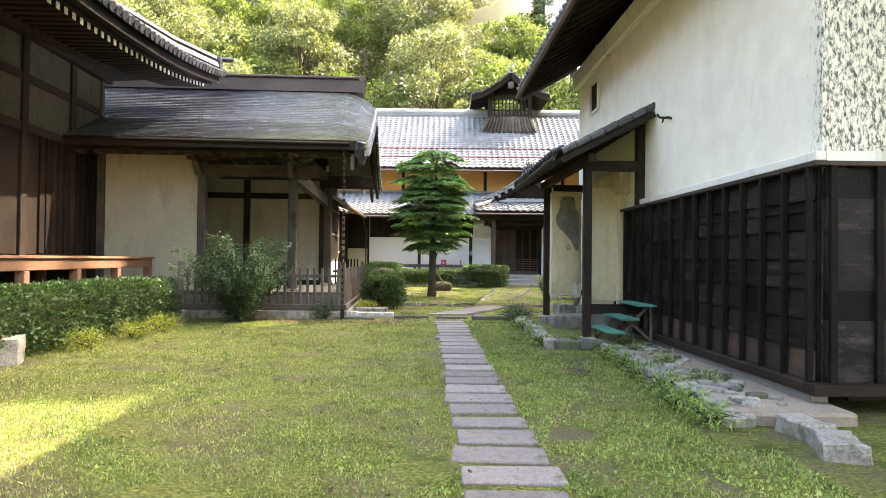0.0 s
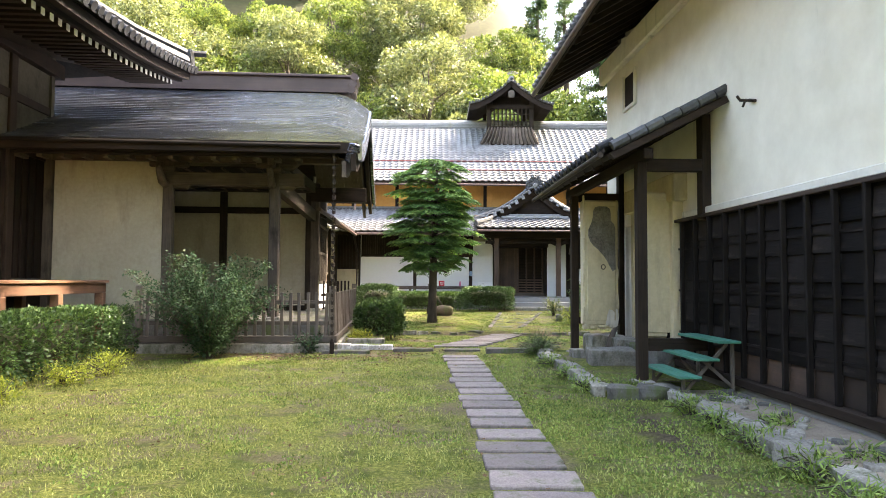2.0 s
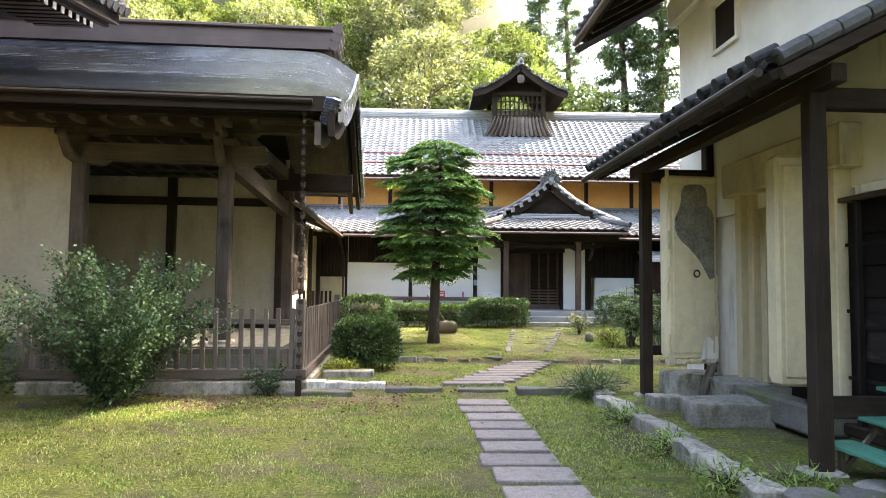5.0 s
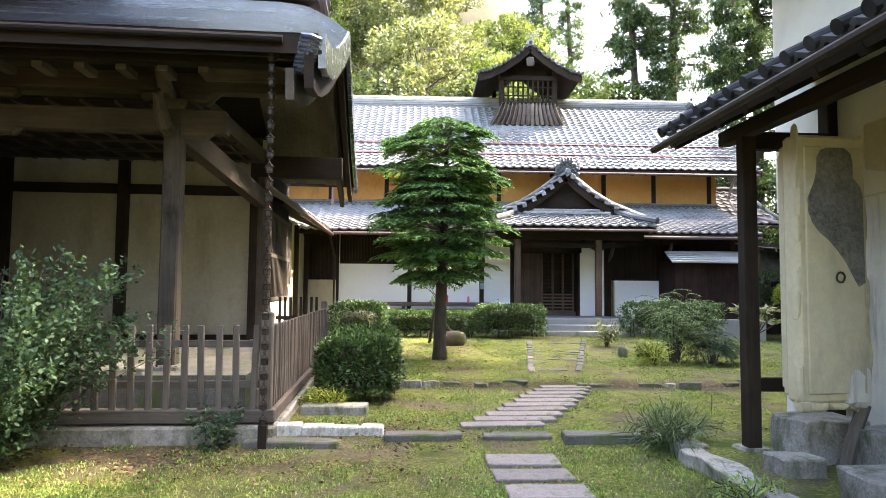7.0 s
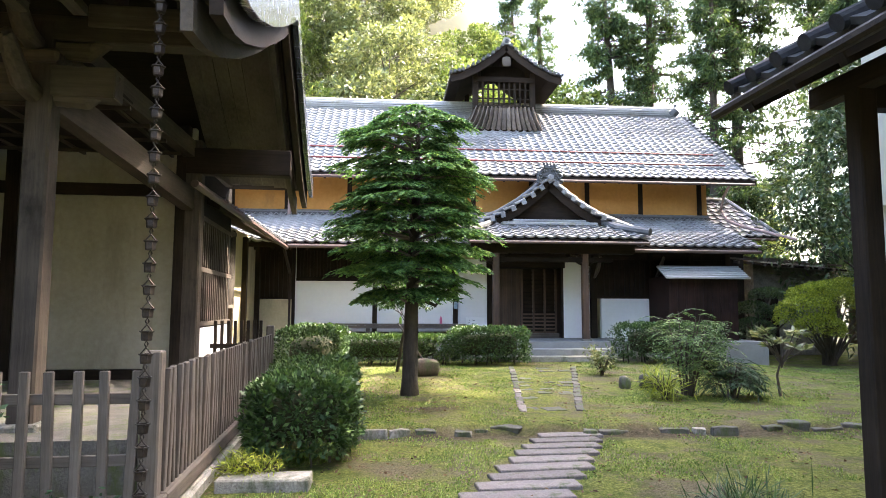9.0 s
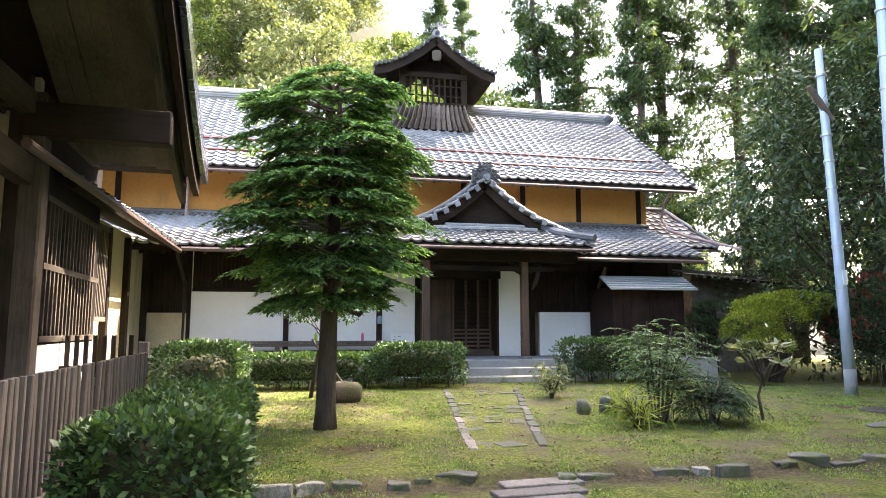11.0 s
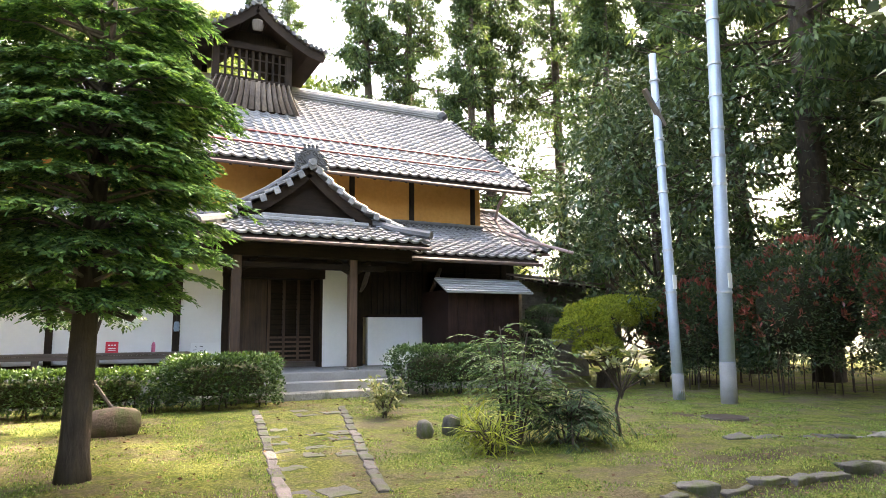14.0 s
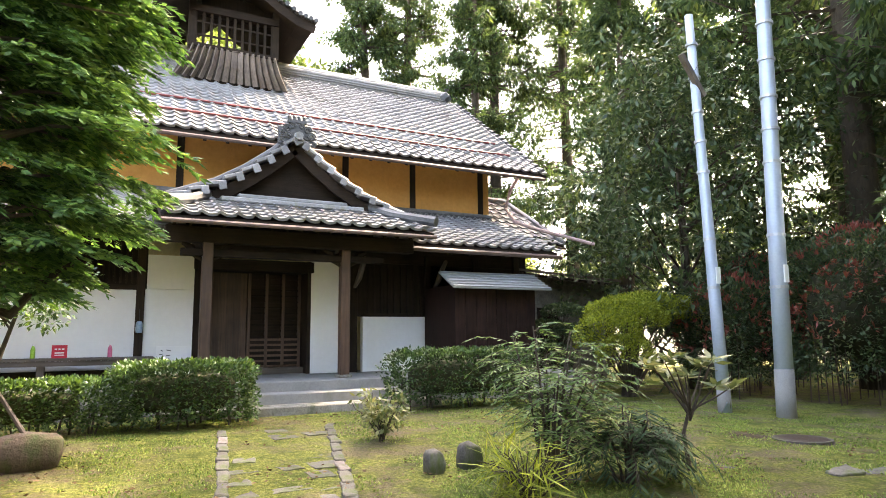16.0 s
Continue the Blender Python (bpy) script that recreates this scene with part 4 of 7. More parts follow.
tile_slope(wr, (-2.98, 18.6, 3.2), (0, 1, 0), (-2.4, 0, 1.0), 6.4, 2.6, keep=100)
part("gutter", tube(bmesh.new(), [(-2.93, 16.9, 3.2), (-2.93, 24.85, 3.08)], .055, 8), gutter_m, wr)
part("upper_boards", boxed(-5.4, 19.5, 3.6, -5.3, 27.5, 5.4), wood_v, wing)
part("downpipe", tube(bmesh.new(), [(-3.05, 25.2, 3.1), (-3.05, 26.35, 2.5), (-3.05, 26.38, .8)], .04, 8), iron, wing)
part("upper_downpipe", tube(bmesh.new(), [(-3.3, 27.6, 5.3), (-3.3, 27.55, 4.2)], .045, 8), pink_pipe, wing)
part("end_wall", boxed(-4.1, 26.35, .74, -3.0, 26.42, 1.8), cream, wing, "patched mud and plaster wall")
for i in range(8):
    part("end_window_bar", boxed(-3.98 + i * .12, 26.3, 1.85, -3.95 + i * .12, 26.34, 3.1), wood_v, wing)
part("end_window_back", boxed(-4.1, 26.36, 1.804, -3.0, 26.42, 3.3), wood_v, wing)

# ---- temple hall and its porch: own axes, turned a little ----
TM = pose(-1.9, 12.62, 0, 0, 0, 3.3)
tem = thing("temple_porch", TM, "temple entrance porch with dark copper roof and cream walls", "temple")
FZ = 0.55
part("porch_floor", boxed(-6.0, .75, .05, -.35, 6.0, FZ), stone_dark, tem, "dusty earth and stone porch floor")
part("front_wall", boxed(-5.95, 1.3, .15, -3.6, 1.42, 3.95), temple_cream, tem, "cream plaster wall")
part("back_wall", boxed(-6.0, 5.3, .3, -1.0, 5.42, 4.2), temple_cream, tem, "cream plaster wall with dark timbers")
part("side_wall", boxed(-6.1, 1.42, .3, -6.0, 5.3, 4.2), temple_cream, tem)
part("rear_side_wall", boxed(-1.1, 5.42, .3, -.98, 8.2, 4.0), shade_d, tem)
part("wall_timber", boxed(-6, 5.22, 3.16, -1.0, 5.30, 3.33), wood_h, tem, bevel=.006)
part("wall_timber", boxed(-6, 5.2, FZ, -1.0, 5.30, FZ + .14), wood_h, tem, bevel=.006)
for u in (-5.4, -3.43, -1.15):
    part("wall_post", boxed(u - .09, 5.18, FZ, u + .09, 5.3, 4.2), wood_v, tem, bevel=.006)
for u, v, w in ((-3.55, 1.3, .2), (-1.36, 1.3, .21), (-1.0, 5.3, .24), (-5.95, 1.25, .16)):
    p_ = part("porch_column", boxed(u - w / 2, v - w / 2, .3, u + w / 2, v + w / 2, 4.0), temple_v, tem, "grey weathered timber column", bevel=.02)
    part("column_base", boxed(u - w * .8, v - w * .8, .2, u + w * .8, v + w * .8, FZ + .06), stone, p_, bevel=.02)
part("main_beam", boxed(-3.7, 1.2, 3.35, -.75, 1.42, 3.62), temple_h, tem, "weathered tie beam", bevel=.012)
part("eave_beam", boxed(-6.2, 1.2, 3.84, .1, 1.4, 4.06), temple_h, tem, bevel=.012)
part("front_beam", boxed(-6.2, -.12, 3.74, -.05, .04, 3.93), shade_d, tem, bevel=.01)
bm = bmesh.new()
beam(bm, (-1.36, 1.3, 3.42), (-1.05, 5.3, 3.1), .17, .3)
part("rainbow_beam", bm, temple_d, tem, "curved grey tie beam")
bm = bmesh.new()
beam(bm, (-1.25, 1.3, 3.86), (-.95, 7.6, 3.86), .16, .24)
part("side_beam", bm, temple_d, tem)
part("rear_tie_beam", boxed(-1.1, 5.15, 3.5, .38, 5.37, 3.88), wood_h, tem, bevel=.012)
for k, (u, z, s) in enumerate(((-1.36, 3.36, 1), (-1.36, 3.78, 1), (-3.55, 3.36, -1))):
    bm = bmesh.new()
    tube(bm, [(u - .05, 1.25, z), (u - .02, .95, z + .02), (u, .75, z + .16), (u, .62, z + .3), (u, .55, z + .24)], [.085, .085, .075, .05, .02], 8)
    part("carved_beam_nose", bm, temple_d, tem, "carved beam end")
    bm = bmesh.new()
    tube(bm, [(u + .1, 1.3, z), (u + .35, 1.3, z - .02), (u + .5, 1.3, z + .1), (u + .62, 1.3, z + .2)], [.08, .08, .06, .02], 8)
    part("carved_beam_nose", bm, temple_h, tem)
for u in (-1.36, -3.55):
    part("bracket_block", boxed(u - .17, 1.12, 3.62, u + .17, 1.48, 3.74), temple_h, tem, bevel=.03)
    part("bracket_arm", boxed(u - .4, 1.22, 3.73, u + .4, 1.38, 3.85), temple_h, tem, bevel=.03)
for v in (2.0, 2.7, 3.4, 4.1, 4.8):
    part("ceiling_batten", boxed(-5.9, v - .02, 3.68, -1.1, v + .02, 3.72), temple_h, tem)
for u in np.linspace(-5.7, -1.3, 12):
    part("ceiling_batten", boxed(u - .02, 1.4, 3.725, u + .02, 5.2, 3.76), temple_d, tem)
part("ceiling_panel", boxed(-6, 1.42, 3.765, -1.1, 5.2, 3.79), wood_d, tem)
for i in range(15):
    v = 5.75 + i * .15
    part("side_lattice_bar", boxed(-.975, v - .02, 1.35, -.94, v + .02, 2.9), temple_v, tem)
for z in (1.28, 2.1, 2.88):
    part("side_lattice_rail", boxed(-.977, 5.6, z, -.93, 8.1, z + .07), temple_d, tem)
part("side_panel", boxed(-.977, 5.65, FZ, -.955, 8.1, 1.25), white, tem)
# copper roof: concave slopes to a ridge at v = 3.75, dropping round the verge
vprof = [(-.42, 3.97), (.4, 4.30), (1.3, 4.72), (2.3, 5.24), (3.15, 5.72), (3.75, 6.1)]
RL, RV = -7.5, 0.52


def copper_point(u, t, rear):
    j = min(int(t), 4)
    f = t - j
    v = vprof[j][0] * (1 - f) + vprof[j + 1][0] * f
    z = vprof[j][1] * (1 - f) + vprof[j + 1][1] * f
    k = max(0, (u + .55) / (RV + .55))
    drop = .46 * k ** 2 * (t / 5) ** .6
    return Vector((u, v if not rear else 7.5 - v, z - drop))


us = [RL, -5, -3, -1.6, -.9, -.55, -.3, -.08, .12, .3, .43, RV]
cr = None
for rear in (False, True):
    bm = bmesh.new()
    grid = [[bm.verts.new(copper_point(u, i * .5, rear)) for u in us] for i in range(11)]
    low = [[bm.verts.new(copper_point(u, i * .5, rear) - Vector((0, 0, .2))) for u in us] for i in range(11)]
    for i in range(10):
        for j in range(len(us) - 1):
            bm.faces.new((grid[i][j], grid[i][j + 1], grid[i + 1][j + 1], grid[i + 1][j]))
            bm.faces.new((low[i][j], low[i + 1][j], low[i + 1][j + 1], low[i][j + 1]))
        bm.faces.new((grid[i][-1], low[i][-1], low[i + 1][-1], grid[i + 1][-1]))
    for j in range(len(us) - 1):
        bm.faces.new((grid[0][j], low[0][j], low[0][j + 1], grid[0][j + 1]))
    r_ = part("copper_roof", bm, wood_h, tem, "dark copper sheet roof laid in narrow courses")
    cr = cr or r_
    # courses of sheet, each lapping the one below
    for c in range(34 if not rear else 0):
        bm = bmesh.new()
        t0, t1 = c * 5 / 34, (c + 1.08) * 5 / 34
        a = [bm.verts.new(copper_point(u, t0, rear) + Vector((0, -.012, .03))) for u in us]
        b = [bm.verts.new(copper_point(u, min(t1, 5), rear) + Vector((0, 0, .008))) for u in us]
        d = [bm.verts.new(copper_point(u, t0, rear) + Vector((0, -.008, .002))) for u in us]
        for j in range(len(us) - 1):
            bm.faces.new((a[j], a[j + 1], b[j + 1], b[j]))
            bm.faces.new((d[j], d[j + 1], a[j + 1], a[j]))
        part("copper_course", bm, copper, r_)
# verge boards: thick curved edge with layered under-boards
for rear in (False, True):
    for du, dz, w, h, m_ in ((.0, -.16, .07, .34, copper), (-.12, -.36, .09, .34, wood_d), (-.3, -.5, .08, .3, temple_d)):
        bm = bmesh.new()
        pts = [copper_point(RV, i * .5, rear) + Vector((du, 0, dz)) for i in range(11)]
        ribbon(bm, pts, w, h)
        part("verge_board", bm, m_, cr)
# rolled copper at the verge foot, lapped in thin rings
for k in range(9):
    q = copper_point(RV - .04, 0, False) + Vector((-.05 - .012 * k, -.02 + .02 * k, -.06 - .035 * k))
    bm = tube(bmesh.new(), [q + Vector((-.10, -.03, .02)), q + Vector((0, -.055, 0)), q + Vector((.08, -.02, -.015))], [.03, .034, .03], 8)
    part("verge_roll", bm, copper, cr)
tr_ = part("temple_ridge", boxed(RL, 3.5, 6.04, .04, 4.0, 6.40), copper_brown, tem, "brown copper box ridge")
part("ridge_lid", boxed(RL, 3.42, 6.40, .06, 4.08, 6.46), copper_brown, tr_, bevel=.01)
for k in range(3):
    part("ridge_end_roll", tube(bmesh.new(), [(.08 + .03 * k, 3.4, 6.09 + k * .16), (.08 + .03 * k, 4.1, 6.09 + k * .16)], .10, 10), copper_brown, tr_)
part("eave_fascia", boxed(-6.3, -.35, 3.76, .1, -.30, 3.95), shade_d, tem)
gut = part("gutter", tube(bmesh.new(), [(-6.4, -.46, 3.92), (.15, -.46, 3.89)], .038, 10), shade_d, tem, "dark copper gutter")
for i in range(16):
    u = -6.1 + i * .41
    bm = bmesh.new()
    beam(bm, (u, -.3, 3.88), (u, 1.35, 4.26), .1, .1)
    part("rafter", bm, wood_d, tem)
for i in range(14):
    u = -5.9 + i * .4
    part("rafter_end", boxed(u - .05, -.02, 3.68, u + .05, .3, 3.75), temple_d, tem)
# soffit boards under the verge, running up the slope, on two cross timbers
for rear in (False, True):
    for i in range(7):
        u = -1.02 + i * .2
        bm = bmesh.new()
        ribbon(bm, [copper_point(min(u, .3), i_ * .5, rear) + Vector((0, 0, -.34 - .012 * (i % 2))) for i_ in range(1, 11)], .192, .03)
        part("soffit_board", bm, old_d, tem)
for v, z in ((.12, 3.95), (1.28, 4.06)):
    part("soffit_timber", boxed(-1.0, v - .09, z - .1, .36, v + .09, z + .12), old_h, tem, bevel=.015)
for u, z in ((.2, 4.08), (.27, 4.2)):
    bm = bmesh.new()
    tube(bm, [(u, .55, z), (u + .02, .5, z - .1), (u, .52, z - .2), (u + .03, .5, z - .3), (u + .01, .52, z - .42)], [.05, .07, .05, .06, .025], 7)
    part("carved_pendant", bm, old_v, tem, "carved hanging board under the verge")
# rain chain
chain = thing("rain_chain", TM @ Matrix.Translation((.03, -.3, 0)), "dark copper rain chain of small cups", "rain chain")
part("funnel", lathe(bmesh.new(), [(.03, 3.72), (.05, 3.76), (.09, 3.84), (.1, 3.9)], 10), iron, chain)
cupm = None
for i in range(25):
    z = 3.62 - i * .142
    if cupm is None:
        bm = lathe(bmesh.new(), [(.030, 0), (.034, .012), (.036, .05), (.046, .056), (.046, .062), (.034, .062), (.024, .02)], 6)
        cupm = part("cup", bm, iron, chain)
        cupm.matrix_basis = Matrix.Translation((0, 0, z))
        bm = bmesh.new()
        tube(bm, [(-.033, 0, .06), (0, 0, .10), (.011, 0, .122), (0, 0, .143), (-.011, 0, .122), (0, 0, .10), (.033, 0, .06)], .005, 5)
        link = part("link", bm, iron, chain)
        link.matrix_basis = Matrix.Translation((0, 0, z))
    else:
        piece("cup", cupm.data, Matrix.Translation((0, 0, z)), chain)
        piece("link", link.data, Matrix.Translation((0, 0, z)), chain)
part("drain_post", boxed(-.04, -.04, 0, .04, .04, .22), wood_v, chain)
# fence
fence = thing("picket_fence", TM, "grey weathered wooden picket fence on a stone sill", "fence")
part("stone_base", boxed(-3.62, -.16, -.05, .12, .16, .17), stone, fence, bevel=.02)
part("stone_base", boxed(-.08, .16, -.05, .14, 6.6, .17), stone, fence, bevel=.02)
part("ground_rail", boxed(-3.62, -.08, .19, .1, .08, .32), old_h, fence, bevel=.012)
part("ground_rail", boxed(-.06, .08, .19, .1, 6.5, .32), old_d, fence, bevel=.012)
for z in (.52, .92):
    part("rail", boxed(-3.55, .0, z, -.02, .04, z + .07), old_h, fence, bevel=.004)
    part("rail", boxed(-.03, .06, z, .01, 6.4, z + .07), old_d, fence, bevel=.004)
bm = boxed(-.032, -.02, 0, .032, .02, .83)
for v in bm.verts:
    if v.co.z > .5:
        v.co.x *= .93
picket = bpy.data.meshes.new("picket")
bmesh.ops.bevel(bm, geom=bm.edges[:], offset=.006, segments=1, affect="EDGES")
bm.to_mesh(picket), bm.free()
picket.materials.append(old_v)
frng = random.Random(4)
for i in range(21):
    piece("picket", picket, pose(-3.44 + i * .166, -.03, .31, frng.gauss(0, .8), frng.gauss(0, 1.2), frng.gauss(0, 3)), fence)
for i in range(54):
    piece("picket", picket, pose(.04, .16 + i * .117, .31, frng.gauss(0, .8), frng.gauss(0, .8), 90 + frng.gauss(0, 3)), fence)
for u, v in ((-3.6, 0), (0, 0), (0, 6.5)):
    part("fence_post", boxed(u - .06, v - .06, .2, u + .06, v + .06, 1.27), old_v, fence, bevel=.012)
inner = thing("low_inner_fence", TM, "dark low fence by the corridor", "fence")
for i in range(8):
    part("inner_picket", boxed(-.9 + i * .1, 6.5 + i * .02, .5, -.85 + i * .1, 6.55 + i * .02, 1.35), wood_v, inner)
part("inner_rail", boxed(-.95, 6.5, .9, 0, 6.53, .98), wood_h, inner)

# ---- great hall to the west ----
hall = thing("great_hall", TM, "great timber temple hall with veranda and upswept tiled eave", "temple")
HU = -5.97
part("hall_wall", boxed(HU - .2, -17, 3.9, HU - .05, 1.4, 6.3), wall_grey, hall, "grey plaster wall, eave shade put into its colour, between dark posts")
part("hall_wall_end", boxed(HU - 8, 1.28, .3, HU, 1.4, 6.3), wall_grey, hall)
part("hall_rear_block", boxed(HU - 8, -17.2, .2, HU - .2, -17, 6.3), cream, hall)
for i, v in enumerate(np.arange(-16.8, 1.5, .92)):
    part("board_door", boxed(HU - .14, v, 1.38, HU - .07 + .02 * (i % 2), v + .9, 3.78), shutter_v, hall, "dark brown board shutter", bevel=.006)
for v in np.arange(-1.3, .9, .24):
    part("shutter_batten", boxed(HU - .06, v, 1.4, HU - .02, v + .13, 3.78), shutter_v, hall, bevel=.006)
for v in np.arange(-16.6, 1.5, 1.84):
    part("hall_post", boxed(HU - .22, v - .11, .4, HU + .0, v + .11, 6.2), wood_v, hall, bevel=.012)
for z in (3.78, 4.75):
    part("hall_rail", boxed(HU - .16, -17, z, HU - .02, 1.4, z + .17), wood_d, hall, bevel=.008)
part("hall_head_beam", boxed(HU - .2, -17, 5.6, HU + .1, 1.6, 5.9), wood_d, hall, bevel=.01)
ver = thing("veranda", TM, "open timber veranda of worn red-brown boards", "veranda")
for i in range(9):
    part("floor_board", boxed(HU + i * .185, -17, 1.31, HU + i * .185 + .18, .35, 1.355), red_d, ver, bevel=.004)
part("edge_beam", boxed(HU + 1.5, -17, 1.12, HU + 1.62, .3, 1.305), red_d, ver, bevel=.008)
part("end_beam", boxed(HU, .22, 1.12, HU + 1.62, .32, 1.305), red_d, ver, bevel=.008)
for v in np.arange(-16, .4, 1.62):
    for u in (HU + 1.56, HU + .1):
        part("veranda_post", boxed(u - .075, v - .075, .05, u + .075, v + .075, 1.12), red_d, ver, bevel=.01)
part("under_floor_wall", boxed(HU - .15, -17, .0, HU - .05, 1.3, 1.3), wood_d, ver)


def eave_line(v):
    """Height of the hall's eave along its side, swept up to the corner."""
    k = max(0, (v + 9) / 11.4)
    return 5.32 + .78 * k ** 3


EV, EU = 2.35, -3.35
hv = list(np.linspace(-17, -9, 4)) + list(np.linspace(-8, EV, 15))
bm = bmesh.new()
cols = []
for v in hv:
    z = eave_line(v)
    ins = max(0, (v + 6) / 8.4) ** 2
    cols.append([bm.verts.new((EU - .25 * (1 - ins), v, z)), bm.verts.new((EU - 2.2, v - .6 * ins, z + 1.05)), bm.verts.new((EU - 5.5, v - 2.5 * ins, z + 3.0)), bm.verts.new((EU - 9.5, v - 5 * ins, z + 6.2))])
for a, b in zip(cols, cols[1:]):
    for j in range(3):
        bm.faces.new((a[j], b[j], b[j + 1], a[j + 1]))
hr = part("hall_roof", bm, hall_tile, hall, "heavy upswept roof of dark grey tiles")
bm = bmesh.new()
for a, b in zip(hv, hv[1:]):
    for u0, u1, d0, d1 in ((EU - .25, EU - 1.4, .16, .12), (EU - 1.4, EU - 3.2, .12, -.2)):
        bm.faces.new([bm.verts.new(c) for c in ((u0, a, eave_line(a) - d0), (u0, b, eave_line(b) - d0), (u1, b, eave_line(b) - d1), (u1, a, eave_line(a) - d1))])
part("eave_soffit", bm, shade_d, hr)
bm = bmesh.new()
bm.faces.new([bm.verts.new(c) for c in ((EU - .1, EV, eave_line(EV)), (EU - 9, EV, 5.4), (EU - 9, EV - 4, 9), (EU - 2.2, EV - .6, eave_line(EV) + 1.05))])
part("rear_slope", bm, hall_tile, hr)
for du, dz, w, h, m_ in ((-.2, -.10, .1, .16, shade_d), (-.36, -.17, .08, .12, shade_d)):
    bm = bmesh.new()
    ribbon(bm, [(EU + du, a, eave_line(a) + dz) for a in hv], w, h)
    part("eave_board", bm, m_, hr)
# rafter ends, painted white
rend = None
for i in range(62):
    v = EV - .35 - i * .24
    m = Matrix.Translation((EU - .46, v, eave_line(v) - .25))
    if rend is None:
        rend = part("rafter_end", boxed(-.9, -.045, -.055, .0, .045, .055), shade_d, hr)
        rend.matrix_basis = m
        rtip = part("white_rafter_tip", boxed(.002, -.043, -.053, .015, .043, .053), paper, hr, "white painted rafter end")
        rtip.matrix_basis = m
    else:
        piece("rafter_end", rend.data, m, hr), piece("white_rafter_tip", rtip.data, m, hr)
# round eave tiles and rolls
etile = None
for i in range(48):
    v = EV - .05 - i * .24
    m = Matrix.Translation((EU, v, eave_line(v) + .02)) @ Euler((0, radians(25), 0)).to_matrix().to_4x4()
    if etile is None:
        bm = tube(bmesh.new(), [(.0, 0, .02), (-.02, 0, .02), (-1.0, 0, .02)], [.085, .085, .085], 9)
        box(bm, -1.0, -.12, -.06, -.02, .12, -.03)
        etile = part("round_eave_tile", bm, hall_tile, hr)
        etile.matrix_basis = m
    else:
        piece("round_eave_tile", etile.data, m, hr)
# corner hip ridge with end ornament
bm = bmesh.new()
hp = [(EU - .2, EV - .15, eave_line(EV) + .18), (EU - 1.0, EV - 1.0, eave_line(EV) + .40), (EU - 2.2, EV - 2.2, eave_line(EV) + .95), (EU - 4.5, EV - 4.2, eave_line(EV) + 2.5)]
tube(bm, hp, [.16, .16, .17, .18], 8)
tube(bm, [Vector(p) + Vector((0, 0, .2)) for p in hp], [.1, .1, .1, .1], 8)
part("hip_ridge", bm, hall_tile, hr)
for j, (k, up_) in enumerate(((0, .1), (2, .25))):
    bm = bmesh.new()
    q = Vector(hp[k]) + Vector((.05, .05, up_))
    rock(bm, q, (.22, .3, .4), random.Random(12 + j))
    tube(bm, [q + Vector((-.1, 0, .12)), q + Vector((.3, .22, .18))], .07, 8)
    part("ridge_end_ornament", bm, hall_tile, hr)

# ---- storehouse ----
KM = pose(3.70, 8.0, 0, 0, 0, 2.0)
kura = thing("storehouse", KM, "white plaster storehouse with charred board skirting", "storehouse")
K0, K1 = -4.33, 5.02
part("storehouse_wall", boxed(.0, K0, 2.38, .3, K1, 5.75), plaster_corner, kura, "aged white plaster wall with mould streaks")
part("lower_wall", boxed(.06, K0 + .1, .2, .3, 1.1, 2.376), plaster, kura)
part("lower_wall", boxed(.06, 3.4, .2, .3, K1, 2.376), plaster, kura)
part("doorway_head", boxed(.05, 1.1, 2.3, .3, 3.4, 2.376), plaster, kura)
part("near_gable", boxed(.3, K0, 2.38, 6.5, K0 + .3, 7.2), plaster_corner, kura, "mould-stained plaster gable wall")
part("near_gable_foot", boxed(.3, K0 + .08, .1, 6.5, K0 + .3, 2.376), wood_v, kura)
part("far_gable", boxed(.3, K1 - .3, .1, 6.5, K1, 7.2), plaster, kura)
part("east_wall", boxed(6.2, K0, .1, 6.5, K1, 5.75), plaster, kura)
part("ledge", boxed(-.09, K0 - .07, 2.285, .0, 1.2, 2.376), plaster, kura, "pale plaster drip ledge", bevel=.01)
part("ledge", boxed(.002, K0 - .07, 2.285, 6.5, K0 - .002, 2.376), plaster, kura)
part("skirt_cap", boxed(-.135, K0 - .12, 2.235, -.002, 1.45, 2.28), char_brown, kura, "weathered cap board over the skirting", bevel=.006)
part("skirt_cap", boxed(.002, K0 - .12, 2.235, 6.5, K0 - .002, 2.28), char_brown, kura, bevel=.006)
part("cornice", boxed(-.14, K0 - .1, 5.35, -.002, K1 + .1, 5.75), plaster, kura, bevel=.03)
# window hole
win = part("small_window", boxed(-.012, 3.3, 4.55, -.002, 3.86, 5.12), wood_v, kura, "small dark window slot")
part("window_rim", boxed(-.05, 3.25, 4.5, -.004, 3.3, 5.16), plaster, win)
part("window_rim", boxed(-.05, 3.86, 4.5, -.004, 3.91, 5.16), plaster, win)
part("window_rim", boxed(-.05, 3.3, 4.5, -.004, 3.86, 4.55), plaster, win)
# charred boards with battens
skirt = part("board_skirt", boxed(-.045, K0, .28, -.005, 1.5, 2.25), char_v, kura, "charred black boards under upright battens")
bat = boxed(-.028, -.022, 0, .028, .022, 1.96)
bmesh.ops.bevel(bat, geom=bat.edges[:], offset=.006, segments=1, affect="EDGES")
batten = bpy.data.meshes.new("batten")
bat.to_mesh(batten), bat.free()
batten.materials.append(black_v)
krng = random.Random(9)
cols_ = np.arange(K0 + .02, 1.5, .42)
for v in cols_:
    piece("batten", batten, Matrix.Translation((-.105, v, .29)), skirt)
plank = boxed(-.012, 0, 0, .012, .41, .285)
